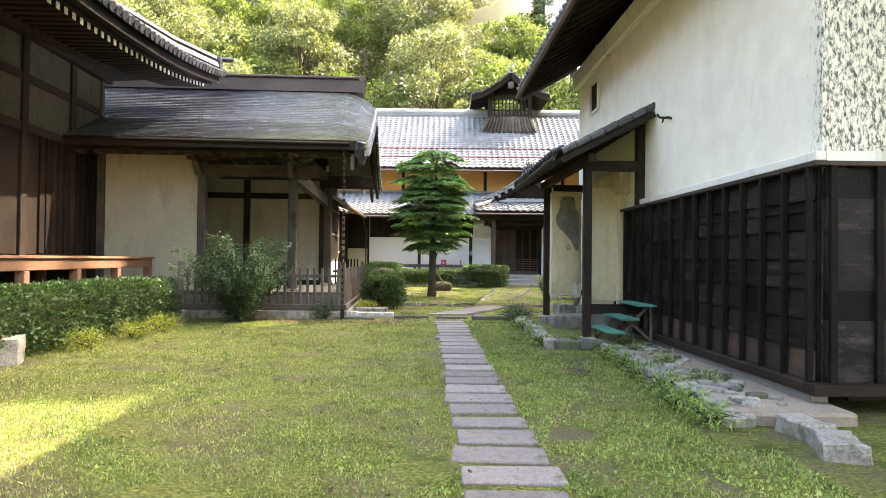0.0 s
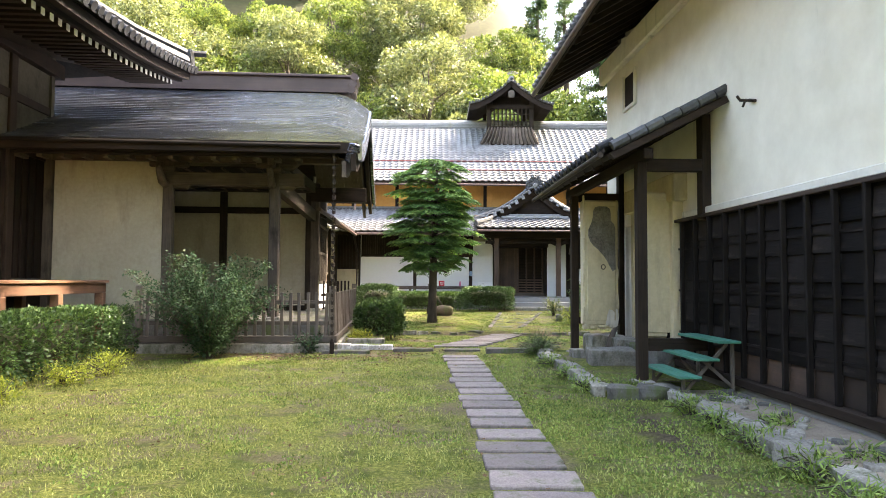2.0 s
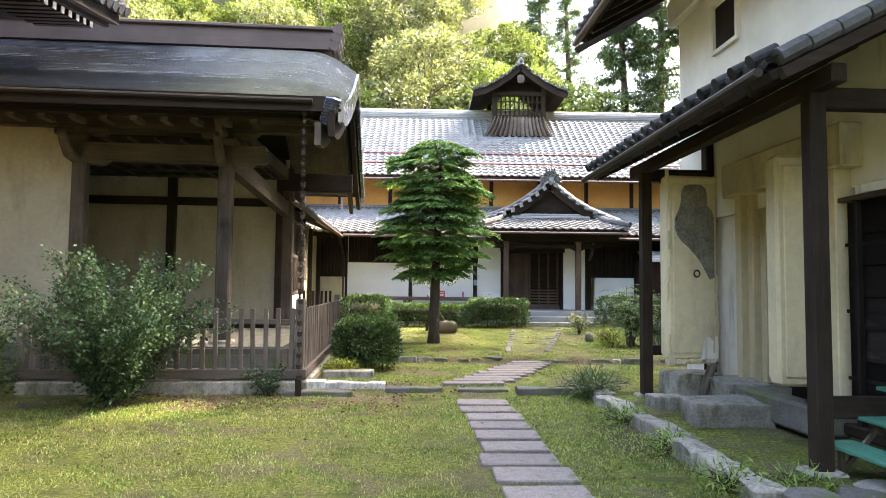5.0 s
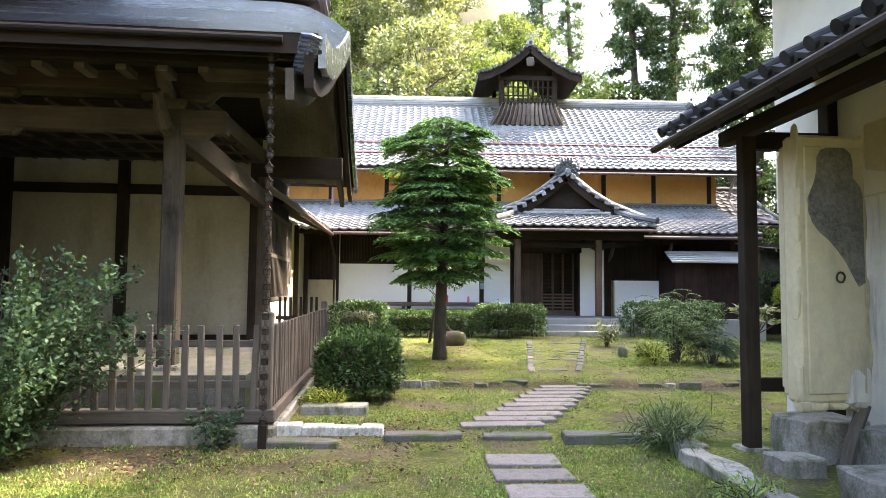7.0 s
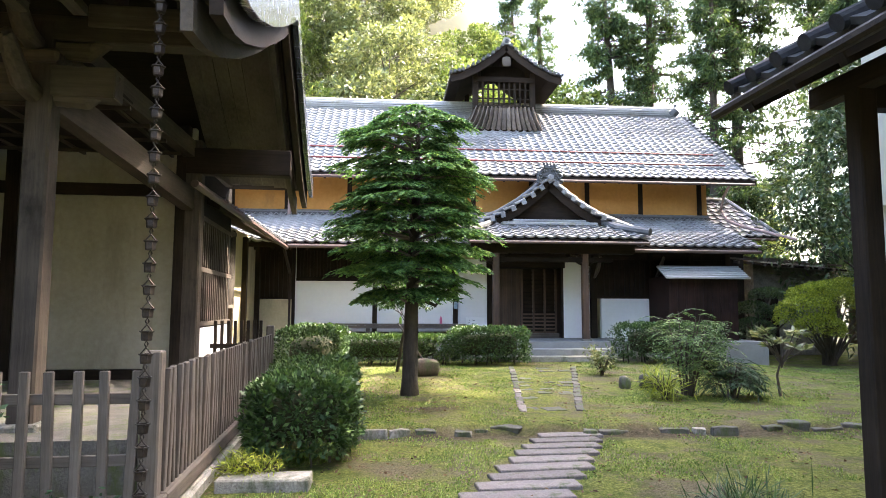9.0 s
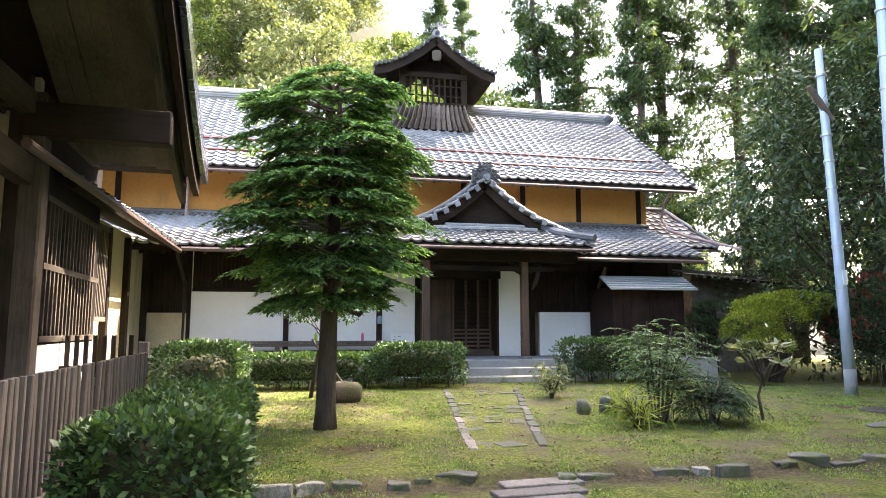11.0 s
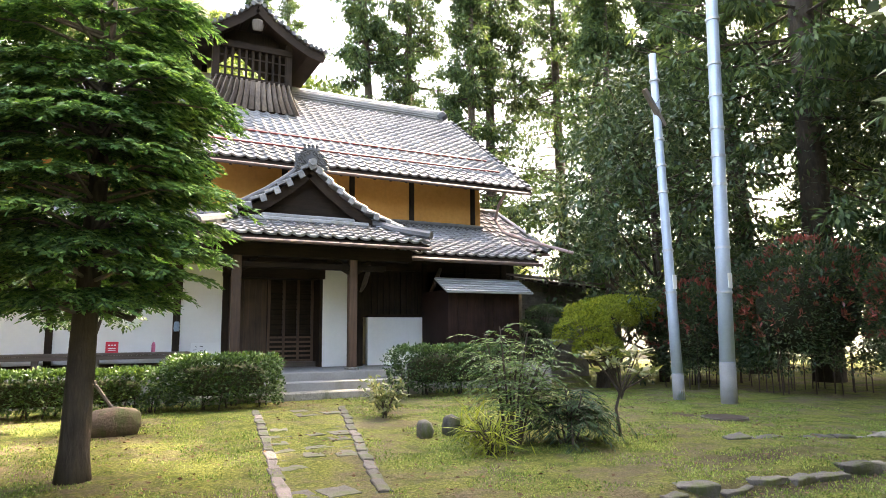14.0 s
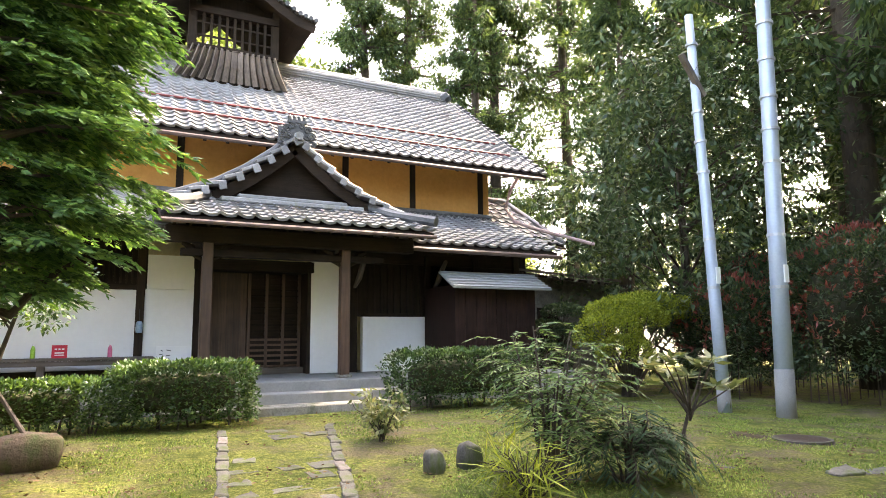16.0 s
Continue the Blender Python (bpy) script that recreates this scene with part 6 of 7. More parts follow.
# ---- utility poles ----
def utility_pole(base, top, r, foot, label):
    p = thing("utility_pole", Matrix.Translation(base), label, "pole", "utility poles")
    d = Vector(top) - Vector(base)
    part("shaft", tube(bmesh.new(), [d * t for t in (0, .25, .5, .75, 1)], [r, r * .93, r * .85, r * .78, r * .7], 14), pole_m, p, smooth=True)
    part("foot_sleeve", tube(bmesh.new(), [(0, 0, -.2), d.normalized() * foot], [r * 1.06, r * 1.04], 14), concrete, p, smooth=True)
    for k in (2.2, 3.1, 4.4, 5.0, 5.6, 6.3, 7.0, 8.0):
        if k < d.length - .3:
            q = d.normalized() * k
            part("band", tube(bmesh.new(), [q, q + d.normalized() * .05], r * 1.02, 14), zinc, p)
    q = d.normalized() * 2.3
    part("number_plate", boxed(q.x - .05, q.y - r - .012, q.z, q.x + .05, q.y - r * .9, q.z + .3), paper, p)
    return p


utility_pole((11.1, 20.93, 0), (11.55, 21.0, 13), .15, .85, "tall blue-grey steel utility pole with concrete foot")
pb = utility_pole((10.75, 21.85, .05), (10.95, 22.3, 7.7), .115, .55, "shorter blue-grey steel pole with a wooden arm")
bm = bmesh.new()
beam(bm, (-.25, .3, 6.7), (.3, .3, 5.95), .1, .09)
part("wooden_arm", bm, old_v, pb)
wire = thing("guy_wire", Matrix(), "thin stay wires beside the poles", "wire")
part("wire", tube(bmesh.new(), [(10.9, 22.1, 6.6), (8.9, 23.6, 2.6)], .006, 4), iron, wire)
part("wire", tube(bmesh.new(), [(11.3, 20.97, 6.6), (24, 19.5, 6.9)], .008, 4), iron, wire)


# ---- plants ----
def hedge(label, c, size, n, material=None, lf=(.062, .037), rz=0, seed=1, group="clipped hedges", round_=.5, name="hedge"):
    """A clipped shrub: dark core, stems at the foot, leaves all over the outside."""
    rng = np.random.default_rng(seed)
    h = thing(name, pose(c[0], c[1], rise(c[0], c[1]), 0, 0, rz), label, "shrub", group)
    L, W, H_ = size
    pw = {.5: 7.0, .6: 5.0, .7: 3.2}.get(round_, 2.5)
    n = int(n * .78)
    p = rng.uniform(-1, 1, (n, 3))
    area = np.array([W * H_, L * H_, L * W * .5])
    ax = rng.choice(3, n, p=area / area.sum())
    p[np.arange(n), ax] = np.where(rng.random(n) < .5, -1, 1)
    p[:, 2] = np.where((ax == 2), 1, p[:, 2])
    e = p / (np.abs(p) ** pw).sum(1, keepdims=True) ** (1 / pw) * (1 - .22 * rng.random((n, 1)) ** 1.5)
    lump = 1.5 * np.array([noise.noise(Vector(q * [L, W, H_]) * 2.6 + Vector((seed, 0, 0))) for q in e[:, :]])
    at = e * (1 + .10 * lump[:, None]) * [L / 2, W / 2, H_ / 2] + [0, 0, H_ / 2 + .03]
    at = at[at[:, 2] > .04 + .12 * rng.random(len(at))]
    out = (at - [0, 0, H_ * .4]) / [L / 2, W / 2, H_ / 2]
    out /= np.linalg.norm(out, axis=1, keepdims=True) + 1e-6
    v, q = leaves(rng, at, out, lf[0], lf[1], .0, .75)
    raw_mesh("foliage", v, q, material or leaf_hedge, h, kind="stuff")
    # added solid filler against gaps; its dark colour stands for inner shade
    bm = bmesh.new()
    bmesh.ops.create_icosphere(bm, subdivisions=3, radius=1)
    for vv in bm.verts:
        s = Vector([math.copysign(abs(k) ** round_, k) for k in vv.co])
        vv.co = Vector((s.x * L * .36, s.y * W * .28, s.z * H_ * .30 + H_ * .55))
    part("inner_core", bm, litter, h, "solid dark filler for the shaded inside")
    bm = bmesh.new()
    for k in range(int(max(4, L * 6))):
        x, y = rng.uniform(-L * .42, L * .42), rng.uniform(-W * .3, W * .3)
        tube(bm, [(x, y, -.03), (x + rng.normal(0, .05), y + rng.normal(0, .05), H_ * .5)], [.014, .01], 5)
    tagged(part("stemwork", bm, bark, h), kind="stuff")
    return h


hedge("long clipped evergreen hedge before the veranda", (-5.6, 8.2, 0), (1.05, 8.0, .88), 35568, rz=3, seed=3)
hedge("round clipped evergreen shrub by the fence", (-1.18, 14.75, 0), (1.1, 1.05, .80), 9576, seed=4, round_=.7, lf=(.07, .04))
hedge("low clipped hedge beside the fence", (-1.25, 16.6, 0), (1.0, 2.2, .70), 10944, seed=5, round_=.6)
hedge("clipped hedge turning towards the house", (-1.7, 20.4, 0), (1.1, 3.2, .95), 13680, seed=6, round_=.6)
hedge("clipped hedge in front of the white wall", (-.55, 23.0, 0), (3.6, .75, .62), 17784, seed=7, round_=.5)
hedge("clipped hedge beside the entrance path", (1.95, 23.0, 0), (1.75, .9, .80), 11628, seed=8, round_=.5)
hedge("clipped hedge by the dark shed", (6.25, 23.2, 0), (2.7, .85, .88), 12312, seed=9, round_=.5)


def pads(label, base, clumps, n, material, lf, seed, group=""):
    """A shrub pruned into rounded pads: bent stems, and leaves on the outside of every pad."""
    rng = np.random.default_rng(seed)
    h = thing("shrub", pose(base[0], base[1], rise(base[0], base[1])), label, "shrub", group)
    sb, at, out = bmesh.new(), [], []
    area = sum(c[3] * c[4] for c in clumps)
    for cx, cy, cz, rx, ry, rz in clumps:
        c = np.array([cx - base[0], cy - base[1], cz])
        d, p = ball(rng, int(n * rx * ry / area), .86)
        lump = np.array([noise.noise(Vector((q * [rx, ry, rz] + c) * 2.6)) for q in p])
        p = p * (1 + .22 * lump[:, None])
        keep = p[:, 2] > -.45 + .3 * rng.random(len(p))
        at.append((c + p * [rx, ry, rz])[keep])
        out.append((d + [0, 0, .25])[keep])
        for k in range(4):
            e = c + rng.normal(0, .3, 3) * [rx, ry, 0] - [0, 0, rz * .2]
            tube(sb, [(rng.normal(0, .08), rng.normal(0, .08), -.05), tuple(e * [.35, .35, .45] + rng.normal(0, .05, 3)), tuple(e)], [.05, .032, .012], 6)
    tagged(part("stemwork", sb, bark, h), kind="stuff")
    v, q = leaves(rng, np.concatenate(at), np.concatenate(out), lf[0], lf[1], 0, .7)
    raw_mesh("foliage", v, q, material, h, kind="stuff")
    return h


pads("yellow-green azalea pruned into a sloping umbrella", (11.5, 25.0), ((10.55, 24.6, 1.30, .75, .75, .55), (11.25, 24.8, 1.72, .95, .9, .5), (12.05, 24.9, 1.93, .95, .9, .4), (12.95, 24.9, 1.80, .85, .8, .33), (10.75, 24.3, .95, .6, .6, .42)), 34000, leaf_gold, (.06, .034), 10, "pruned shrubs")
pads("dark green cloud-pruned shrub of small pads", (9.95, 25.7), ((10.25, 25.7, 1.85, .5, .5, .22), (9.7, 25.6, 1.45, .55, .5, .25), (10.35, 25.5, 1.32, .5, .5, .26), (9.6, 25.5, .8, .65, .5, .45)), 14000, leaf_dark, (.06, .034), 11, "pruned shrubs")
for k, (x, y, l, w, h) in enumerate(((14.6, 21.5, 3.5, 3.0, 3.4), (15.2, 18.6, 3.4, 3.2, 3.3), (15.6, 24.4, 3.0, 3.0, 3.2), (13.9, 24.0, 2.6, 2.4, 2.6), (14.9, 15.6, 3.0, 3.0, 3.2))):
    sh = hedge("tall loose shrub with reddish young leaves", (x, y, 0), (l, w, h), 17784, leaf_dark, (.11, .05), seed=20 + k, round_=.8, group="red-tipped shrubs", name="shrub")
    # whorls of red young leaves at the shoot tips
    rng = np.random.default_rng(40 + k)
    d, p = ball(rng, 430, .96)
    p = p * [l * .53, w * .53, h * .5] + [0, 0, h * .53]
    pick = p[:, 2] > h * .38
    p, d = p[pick], d[pick]
    v, q = leaves(rng, np.repeat(p, 9, 0) + rng.normal(0, .02, (len(p) * 9, 3)), np.repeat(d, 9, 0) + [0, 0, .5], .14, .045, 0, .6)
    raw_mesh("young_leaves", v, q, leaf_red, sh, "red young leaves at the shoot tips", kind="stuff")


def sprigs(label, c, h, r, n_stems, per, material, lf, seed, name="bush", arch=.5, droop=.3, stem=.008, start=.15, lean=(0, 0)):
    """A loose bush of arching stems set with leaves."""
    rng = np.random.default_rng(seed)
    b = thing(name, pose(c[0], c[1], rise(c[0], c[1])), label, "bush")
    bm = bmesh.new()
    at, out = [], []
    for k in range(n_stems):
        a = rng.uniform(0, math.tau)
        hh, rr = h * rng.uniform(.55, 1.05), r * rng.uniform(.25, 1.1)
        pts = []
        for t in np.linspace(0, 1, 8):
            q = Vector((math.cos(a) * rr * t ** 1.3 + lean[0] * t, math.sin(a) * rr * t ** 1.3 + lean[1] * t, hh * (t - arch * .5 * t ** 3 * (rr / r))))
            pts.append(q + Vector(rng.normal(0, .02, 3)))
        tube(bm, pts[::2] + [pts[-1]], [stem, stem * .8, stem * .7, stem * .5, stem * .3], 4)
        for t in rng.uniform(start, 1, per):
            i = min(int(t * 7), 6)
            f = t * 7 - i
            q = pts[i].lerp(pts[i + 1], f)
            at.append(np.array(q) + rng.normal(0, .035 + .05 * (1 - t), 3))
            out.append([math.cos(a) * .5, math.sin(a) * .5, .25])
    tagged(part("stemwork", bm, bark, b), kind="stuff")
    v, q = leaves(rng, np.array(at), np.array(out), lf[0], lf[1], droop, .8)
    raw_mesh("foliage", v, q, material, b, kind="stuff")
    return b


sprigs("loose bush clover with small leaves and arching tips", (-3.85, 11.45), 1.95, 1.35, 150, 175, leaf_bush, (.055, .035), 31, arch=.35)


def fronds(label, c, h, r, n_stems, per_stem, length, pairs, lf, material, seed, low=.45, sag=.5):
    """Upright canes carrying feathered leaves: a midrib with pairs of narrow leaflets."""
    rng = np.random.default_rng(seed)
    b = thing("bush", pose(c[0], c[1], rise(c[0], c[1])), label, "bush")
    bm, at, out = bmesh.new(), [], []
    for k in range(n_stems):
        a, hh = rng.uniform(0, math.tau), h * rng.uniform(.55, 1.0)
        lean = np.array([math.cos(a), math.sin(a), 0]) * r * rng.uniform(.1, .75)
        top = lean + [0, 0, hh]
        tube(bm, [(lean[0] * .2, lean[1] * .2, -.03), tuple(top * [.5, .5, .55]), tuple(top)], [.015, .012, .006], 5)
        for j in range(per_stem):
            f = rng.uniform(low, 1)
            o = np.array([lean[0] * (.2 + .8 * f), lean[1] * (.2 + .8 * f), hh * f])
            b_ = a + rng.normal(0, 1.5)
            d = np.array([math.cos(b_), math.sin(b_), rng.uniform(.1, .8)])
            side = np.array([-math.sin(b_), math.cos(b_), 0])
            ln_ = length * rng.uniform(.65, 1.15)
            rib = []
            for w in np.linspace(0, 1, pairs):
                q = o + d * ln_ * w
                q[2] -= sag * ln_ * w * w
                rib.append(tuple(q))
                if w > .12:
                    tang = d - np.array([0, 0, 2 * sag * w])
                    for s in (-1, 1):
                        at.append(q)
                        out.append(tang * .55 + side * s * .9)
            tube(bm, rib[::3] + [rib[-1]], .003, 3)
    tagged(part("stemwork", bm, bark, b), kind="stuff")
    v, q = leaves(rng, np.array(at), np.array(out), lf[0], lf[1], .12, .13)
    raw_mesh("foliage", v, q, material, b, kind="stuff")
    return b


fronds("feathery nandina bush with fine leaflets on canes", (4.42, 18.4), 1.36, .62, 16, 13, .42, 13, (.085, .018), leaf_fine, 32, low=.38)
fronds("low bush with long dark drooping leaflets", (5.05, 18.15), .66, .6, 13, 8, .44, 12, (.15, .020), leaf_bush, 33, low=.4, sag=.8)


def rosettes(label, c, h, r, n, material, lf, seed):
    """A thin bent trunk forking into twigs, each with a whorl of broad leaves."""
    rng = np.random.default_rng(seed)
    b = thing("bush", pose(c[0], c[1], rise(c[0], c[1])), label, "bush")
    bm, at, out = bmesh.new(), [], []
    fork = Vector((.05, .0, h * .55))
    tube(bm, [(0, 0, -.03), (-.04, .02, h * .3), fork], [.024, .02, .016], 7)
    for k in range(n):
        a = k / n * math.tau + rng.normal(0, .25)
        tip = Vector((math.cos(a) * r * rng.uniform(.35, 1), math.sin(a) * r * rng.uniform(.35, 1), h * rng.uniform(.68, 1)))
        tube(bm, [fork * rng.uniform(.7, 1), fork.lerp(tip, .55) + Vector((0, 0, -.04)), tip], [.012, .009, .006], 5)
        for j in range(11):
            b_ = j / 11 * math.tau + rng.normal(0, .2)
            at.append(np.array(tip) + rng.normal(0, .01, 3))
            out.append([math.cos(b_), math.sin(b_), rng.uniform(-.1, .7)])
    part("stemwork", bm, bark, b)
    v, q = leaves(rng, np.array(at), np.array(out), lf[0], lf[1], 0, .12)
    raw_mesh("foliage", v, q, material, b, kind="stuff")
    return b


rosettes("small rhododendron with whorls of pale new leaves", (5.92, 18.25), 1.12, .42, 15, leaf_pale, (.17, .06), 34)
sprigs("small thin shrub with yellowing leaves", (3.85, 20.85), .62, .45, 16, 30, leaf_pale, (.1, .04), 35, arch=.3, start=.4)
sprigs("spiky tuft of long grass leaves", (3.9, 18.0), .55, .4, 30, 14, leaf_gold, (.28, .014), 36, arch=.9, start=.05, name="grass_tuft")
sprigs("bushy tuft of dark grass by the kerb", (2.05, 12.35), .42, .5, 60, 26, leaf_hedge, (.22, .010), 37, arch=.9, start=.05, name="grass_tuft")
sprigs("low fern at the foot of the shrub", (-1.45, 13.9), .32, .42, 16, 60, leaf_gold, (.07, .014), 38, arch=1.2, droop=.1, name="fern")
sprigs("small weeds by the fence post", (-2.25, 12.3), .45, .3, 12, 40, leaf_bush, (.06, .03), 39, arch=.4, name="weeds")
for k, (x, y) in enumerate(((-4.75, 8.6), (-4.7, 7.2), (-4.9, 10.2), (-4.6, 9.4))):
    sprigs("bright green fern under the hedge", (x, y), .34, .42, 14, 60, leaf_gold, (.07, .016), 50 + k, arch=1.1, droop=.1, name="fern")
for k, (x, y) in enumerate(((2.75, 6.8), (2.7, 5.4), (2.75, 4.6), (2.7, 6.1), (2.0, 9.4), (1.95, 10.6), (2.0, 8.3), (3.2, 4.7), (2.4, 8.1), (2.6, 3.9), (2.65, 3.2), (3.25, 5.9), (3.2, 7.0))):
    sprigs("weeds and grass against the kerb stones", (x, y), .2, .28, 24, 24, clover_m, (.09, .014), 60 + k, arch=.8, start=.05, name="weeds")


# conifer by the path
def cypress(base, h):
    rng = np.random.default_rng(77)
    t = thing("cypress_tree", pose(*base), "clipped hinoki cypress with layered drooping sprays", "tree")
    bm = bmesh.new()
    tube(bm, [(0, 0, -.05), (.0, 0, .25), (.02, .02, 1.3), (.06, 0, 2.6), (.12, 0, h * .93)], [.16, .125, .11, .085, .02], 12)
    part("trunk", bm, bark, t, smooth=True)
    lb = bmesh.new()
    at, dirs = [], []
    z, layer = 1.66, 0
    while z < h - .12:
        k = (z - 1.5) / (h - 1.5)
        rad = 1.2 * min(.6 + 1.6 * k, 1) * (1 - max(0, (k - .4) / .6) ** 3.5 * .7)
        n_b = 8 if k < .75 else 6
        for b_ in range(n_b):
            a = (b_ + .5 * (layer % 2)) / n_b * math.tau + rng.normal(0, .22)
            rr = rad * rng.uniform(.58, 1.12)
            dr = np.array([math.cos(a), math.sin(a), 0])
            side = np.array([-dr[1], dr[0], 0])
            z0 = z + rng.normal(0, .05)
            tube(lb, [(.03, 0, z0 - .16), tuple(dr * rr * .5 + [0, 0, z0 - .02]), tuple(dr * rr * .85 + [0, 0, z0 - .07])], [.022, .013, .005], 5)
            half = .20 + .22 * rr
            for s in range(int(30 + 56 * rr)):
                # one flat fan: a midrib with leaflets on both sides, hanging at its tip
                f = rng.uniform(.22, 1) ** .75
                across = rng.uniform(-1, 1) * half * (1 - .45 * max(0, f - .55))
                o = dr * rr * f + side * across
                o[2] = z0 + .05 - .30 * max(0, f - .45) ** 1.3 - .35 * across ** 2 + rng.normal(0, .018)
                fan = dr + side * (across / half * .9 + rng.normal(0, .6))
                fan /= np.linalg.norm(fan)
                perp = np.array([-fan[1], fan[0], 0])
                ln_ = rng.uniform(.13, .25)
                for w in np.linspace(.05, 1, 8):
                    q = o + fan * ln_ * w
                    q[2] -= .34 * ln_ * w * w
                    for sg_ in (-1, 1):
                        at.append(q)
                        dirs.append(fan * .75 + perp * sg_ * .75 * (1.1 - .6 * w) + [0, 0, -.12 - .3 * w])
        z += .235 + rng.normal(0, .03)
        layer += 1
    tagged(part("branchwork", lb, bark_grey, t), kind="stuff")
    v, q = leaves(rng, np.array(at), np.array(dirs), .078, .028, .0, .14)
    raw_mesh("sprays", v, q, leaf_cypress, t, kind="stuff")
    bm = bmesh.new()
    tube(bm, [(.1, 0, 1.55), (.4, -.1, 1.42), (.55, -.12, 1.62), (.75, -.1, 1.78)], [.035, .03, .025, .015], 6)
    tube(bm, [(-.08, 0, 1.6), (-.3, -.1, 1.5), (-.42, -.1, 1.75)], [.03, .025, .012], 6)
    part("low_branch", bm, bark, t)
    return t


cypress((0, 18.68, rise(0, 18.68)), 4.85)


def crown_tree(name, label, group, h, r, seed, clumps, per, material, lf, trunk_r, bark_m, low=.35, squash=.8, droop=.2, clump_r=.27):
    """A tapered trunk with limbs and a broken crown of leaf clumps."""
    rng = np.random.default_rng(seed)
    t = thing(name, Matrix(), label, "tree", group)
    bm = bmesh.new()
    top = Vector((rng.normal(0, .3), rng.normal(0, .3), h * .85))
    tube(bm, [(0, 0, -.6), top * .35, top * .7, top], [trunk_r, trunk_r * .8, trunk_r * .5, trunk_r * .12], 8)
    part("trunk", bm, bark_m, t, smooth=True)
    at, out = [], []
    lb = bmesh.new()
    for k in range(clumps):
        d, p = ball(rng, 1, .45)
        c = p[0] * [r, r, h * (1 - low) * .5 * squash * 1.25] + [0, 0, h * (low + (1 - low) * .52)]
        cr_ = r * clump_r * rng.uniform(.6, 1.25)
        if k % 3 == 0:
            z = max(c[2] - rng.uniform(.1, .3) * h, h * low * .7)
            tube(lb, [top * (z / (h * .85)), top * (z / (h * .85)) * .4 + Vector(c) * .6, Vector(c)], [trunk_r * .28, trunk_r * .16, trunk_r * .05], 5)
        dd, pp = ball(rng, per, .55)
        pp[:, 2] *= .7
        at.append(c + pp * cr_)
        out.append(dd)
    tagged(part("branchwork", lb, bark_m, t), kind="stuff")
    v, q = leaves(rng, np.concatenate(at), np.concatenate(out), lf[0], lf[1], droop, .7)
    raw_mesh("crown", v, q, material, t, kind="stuff")
    return t


def cedar_tree(label, h, r, seed, per=58, low=.2):
    rng = np.random.default_rng(seed)
    t = thing("cedar_tree", Matrix(), label, "tree", "tall cedars")
    bm = bmesh.new()
    tube(bm, [(0, 0, -.6), (.05, 0, h * .4), (0, .05, h * .8), (0, 0, h)], [.36, .27, .13, .02], 9)
    part("trunk", bm, bark, t, smooth=True)
    lb = bmesh.new()
    at, out = [], []
    for k in range(int(h * 5.4)):
        f = rng.uniform(low, 1) ** .9
        z = h * f
        rad = r * (1.05 - .95 * ((f - low) / (1 - low)) ** 1.3) * rng.uniform(.45, 1.15) + .2
        a = rng.uniform(0, math.tau)
        d = Vector((math.cos(a), math.sin(a), 0))
        tip = Vector((0, 0, z + .12 * rad)) + d * rad
        tube(lb, [(0, 0, z), Vector((0, 0, z - .05 * rad)) + d * rad * .6, tip], [.05, .03, .012], 4)
        for s in range(4):
            g = rng.uniform(.4, 1.02)
            c = np.array(d * rad * g) + [0, 0, z - .05 * rad + rng.normal(0, .12)]
            dd, pp = ball(rng, per, .25)
            size = rng.uniform(.6, 1.15)
            at.append(c + pp * [.48 * size, .48 * size, .26 * size] - np.array([0, 0, .18]) * (pp[:, :1] ** 2 + pp[:, 1:2] ** 2))
            o = dd.copy()
            o[:, 2] -= .45
            out.append(o)
    tagged(part("branchwork", lb, bark, t), kind="stuff")
    v, q = leaves(rng, np.concatenate(at), np.concatenate(out), .27, .085, .3, .45)
    raw_mesh("needles", v, q, leaf_cedar, t, kind="stuff")
    return t


# small tree behind the cypress, dark magnolia behind the poles
small = crown_tree("small_tree", "small slender tree with sparse dark crown", "", 2.25, .95, 90, 16, 130, leaf_hedge, (.07, .04), .04, bark, low=.5, squash=.6)
small.matrix_world = pose(-.25, 21.6, rise(-.25, 21.6))
mag = crown_tree("magnolia_tree", "dark evergreen magnolia with large glossy leaves", "", 8.6, 3.3, 91, 110, 170, leaf_dark, (.22, .085), .16, bark, low=.12, squash=.95, clump_r=.3)
mag.matrix_world = pose(14.2, 25.6, 0)
mag2 = copy_thing(mag, pose(19.5, 21.5, 0, 0, 0, 140))

# woods on the hill behind
kinds = [crown_tree("woodland_tree", "broadleaf tree with sunlit yellow-green crown on the hill", "hillside trees", 11, 4.2, 100, 80, 300, leaf_wood, (.27, .15), .2, bark_grey, low=.15),
         crown_tree("woodland_tree", "broadleaf tree with pale grey-green crown on the hill", "hillside trees", 12, 4.4, 101, 80, 300, leaf_wood2, (.26, .15), .22, bark_grey, low=.12),
         crown_tree("woodland_tree", "broadleaf tree with sunlit yellow-green crown on the hill", "hillside trees", 9, 3.8, 102, 75, 300, leaf_wood, (.26, .15), .18, bark, low=.12),
         crown_tree("woodland_tree", "broadleaf tree with pale grey-green crown on the hill", "hillside trees", 13, 4.0, 103, 80, 300, leaf_wood2, (.27, .15), .22, bark, low=.2)]
cedars = [cedar_tree("tall cedar with drooping dark sprays", 26, 3.9, 110), cedar_tree("tall cedar with drooping dark sprays", 22, 3.3, 111, low=.15), cedar_tree("slender cedar with drooping dark sprays", 18, 2.6, 112, low=.1)]
trng = random.Random(33)
used = set()


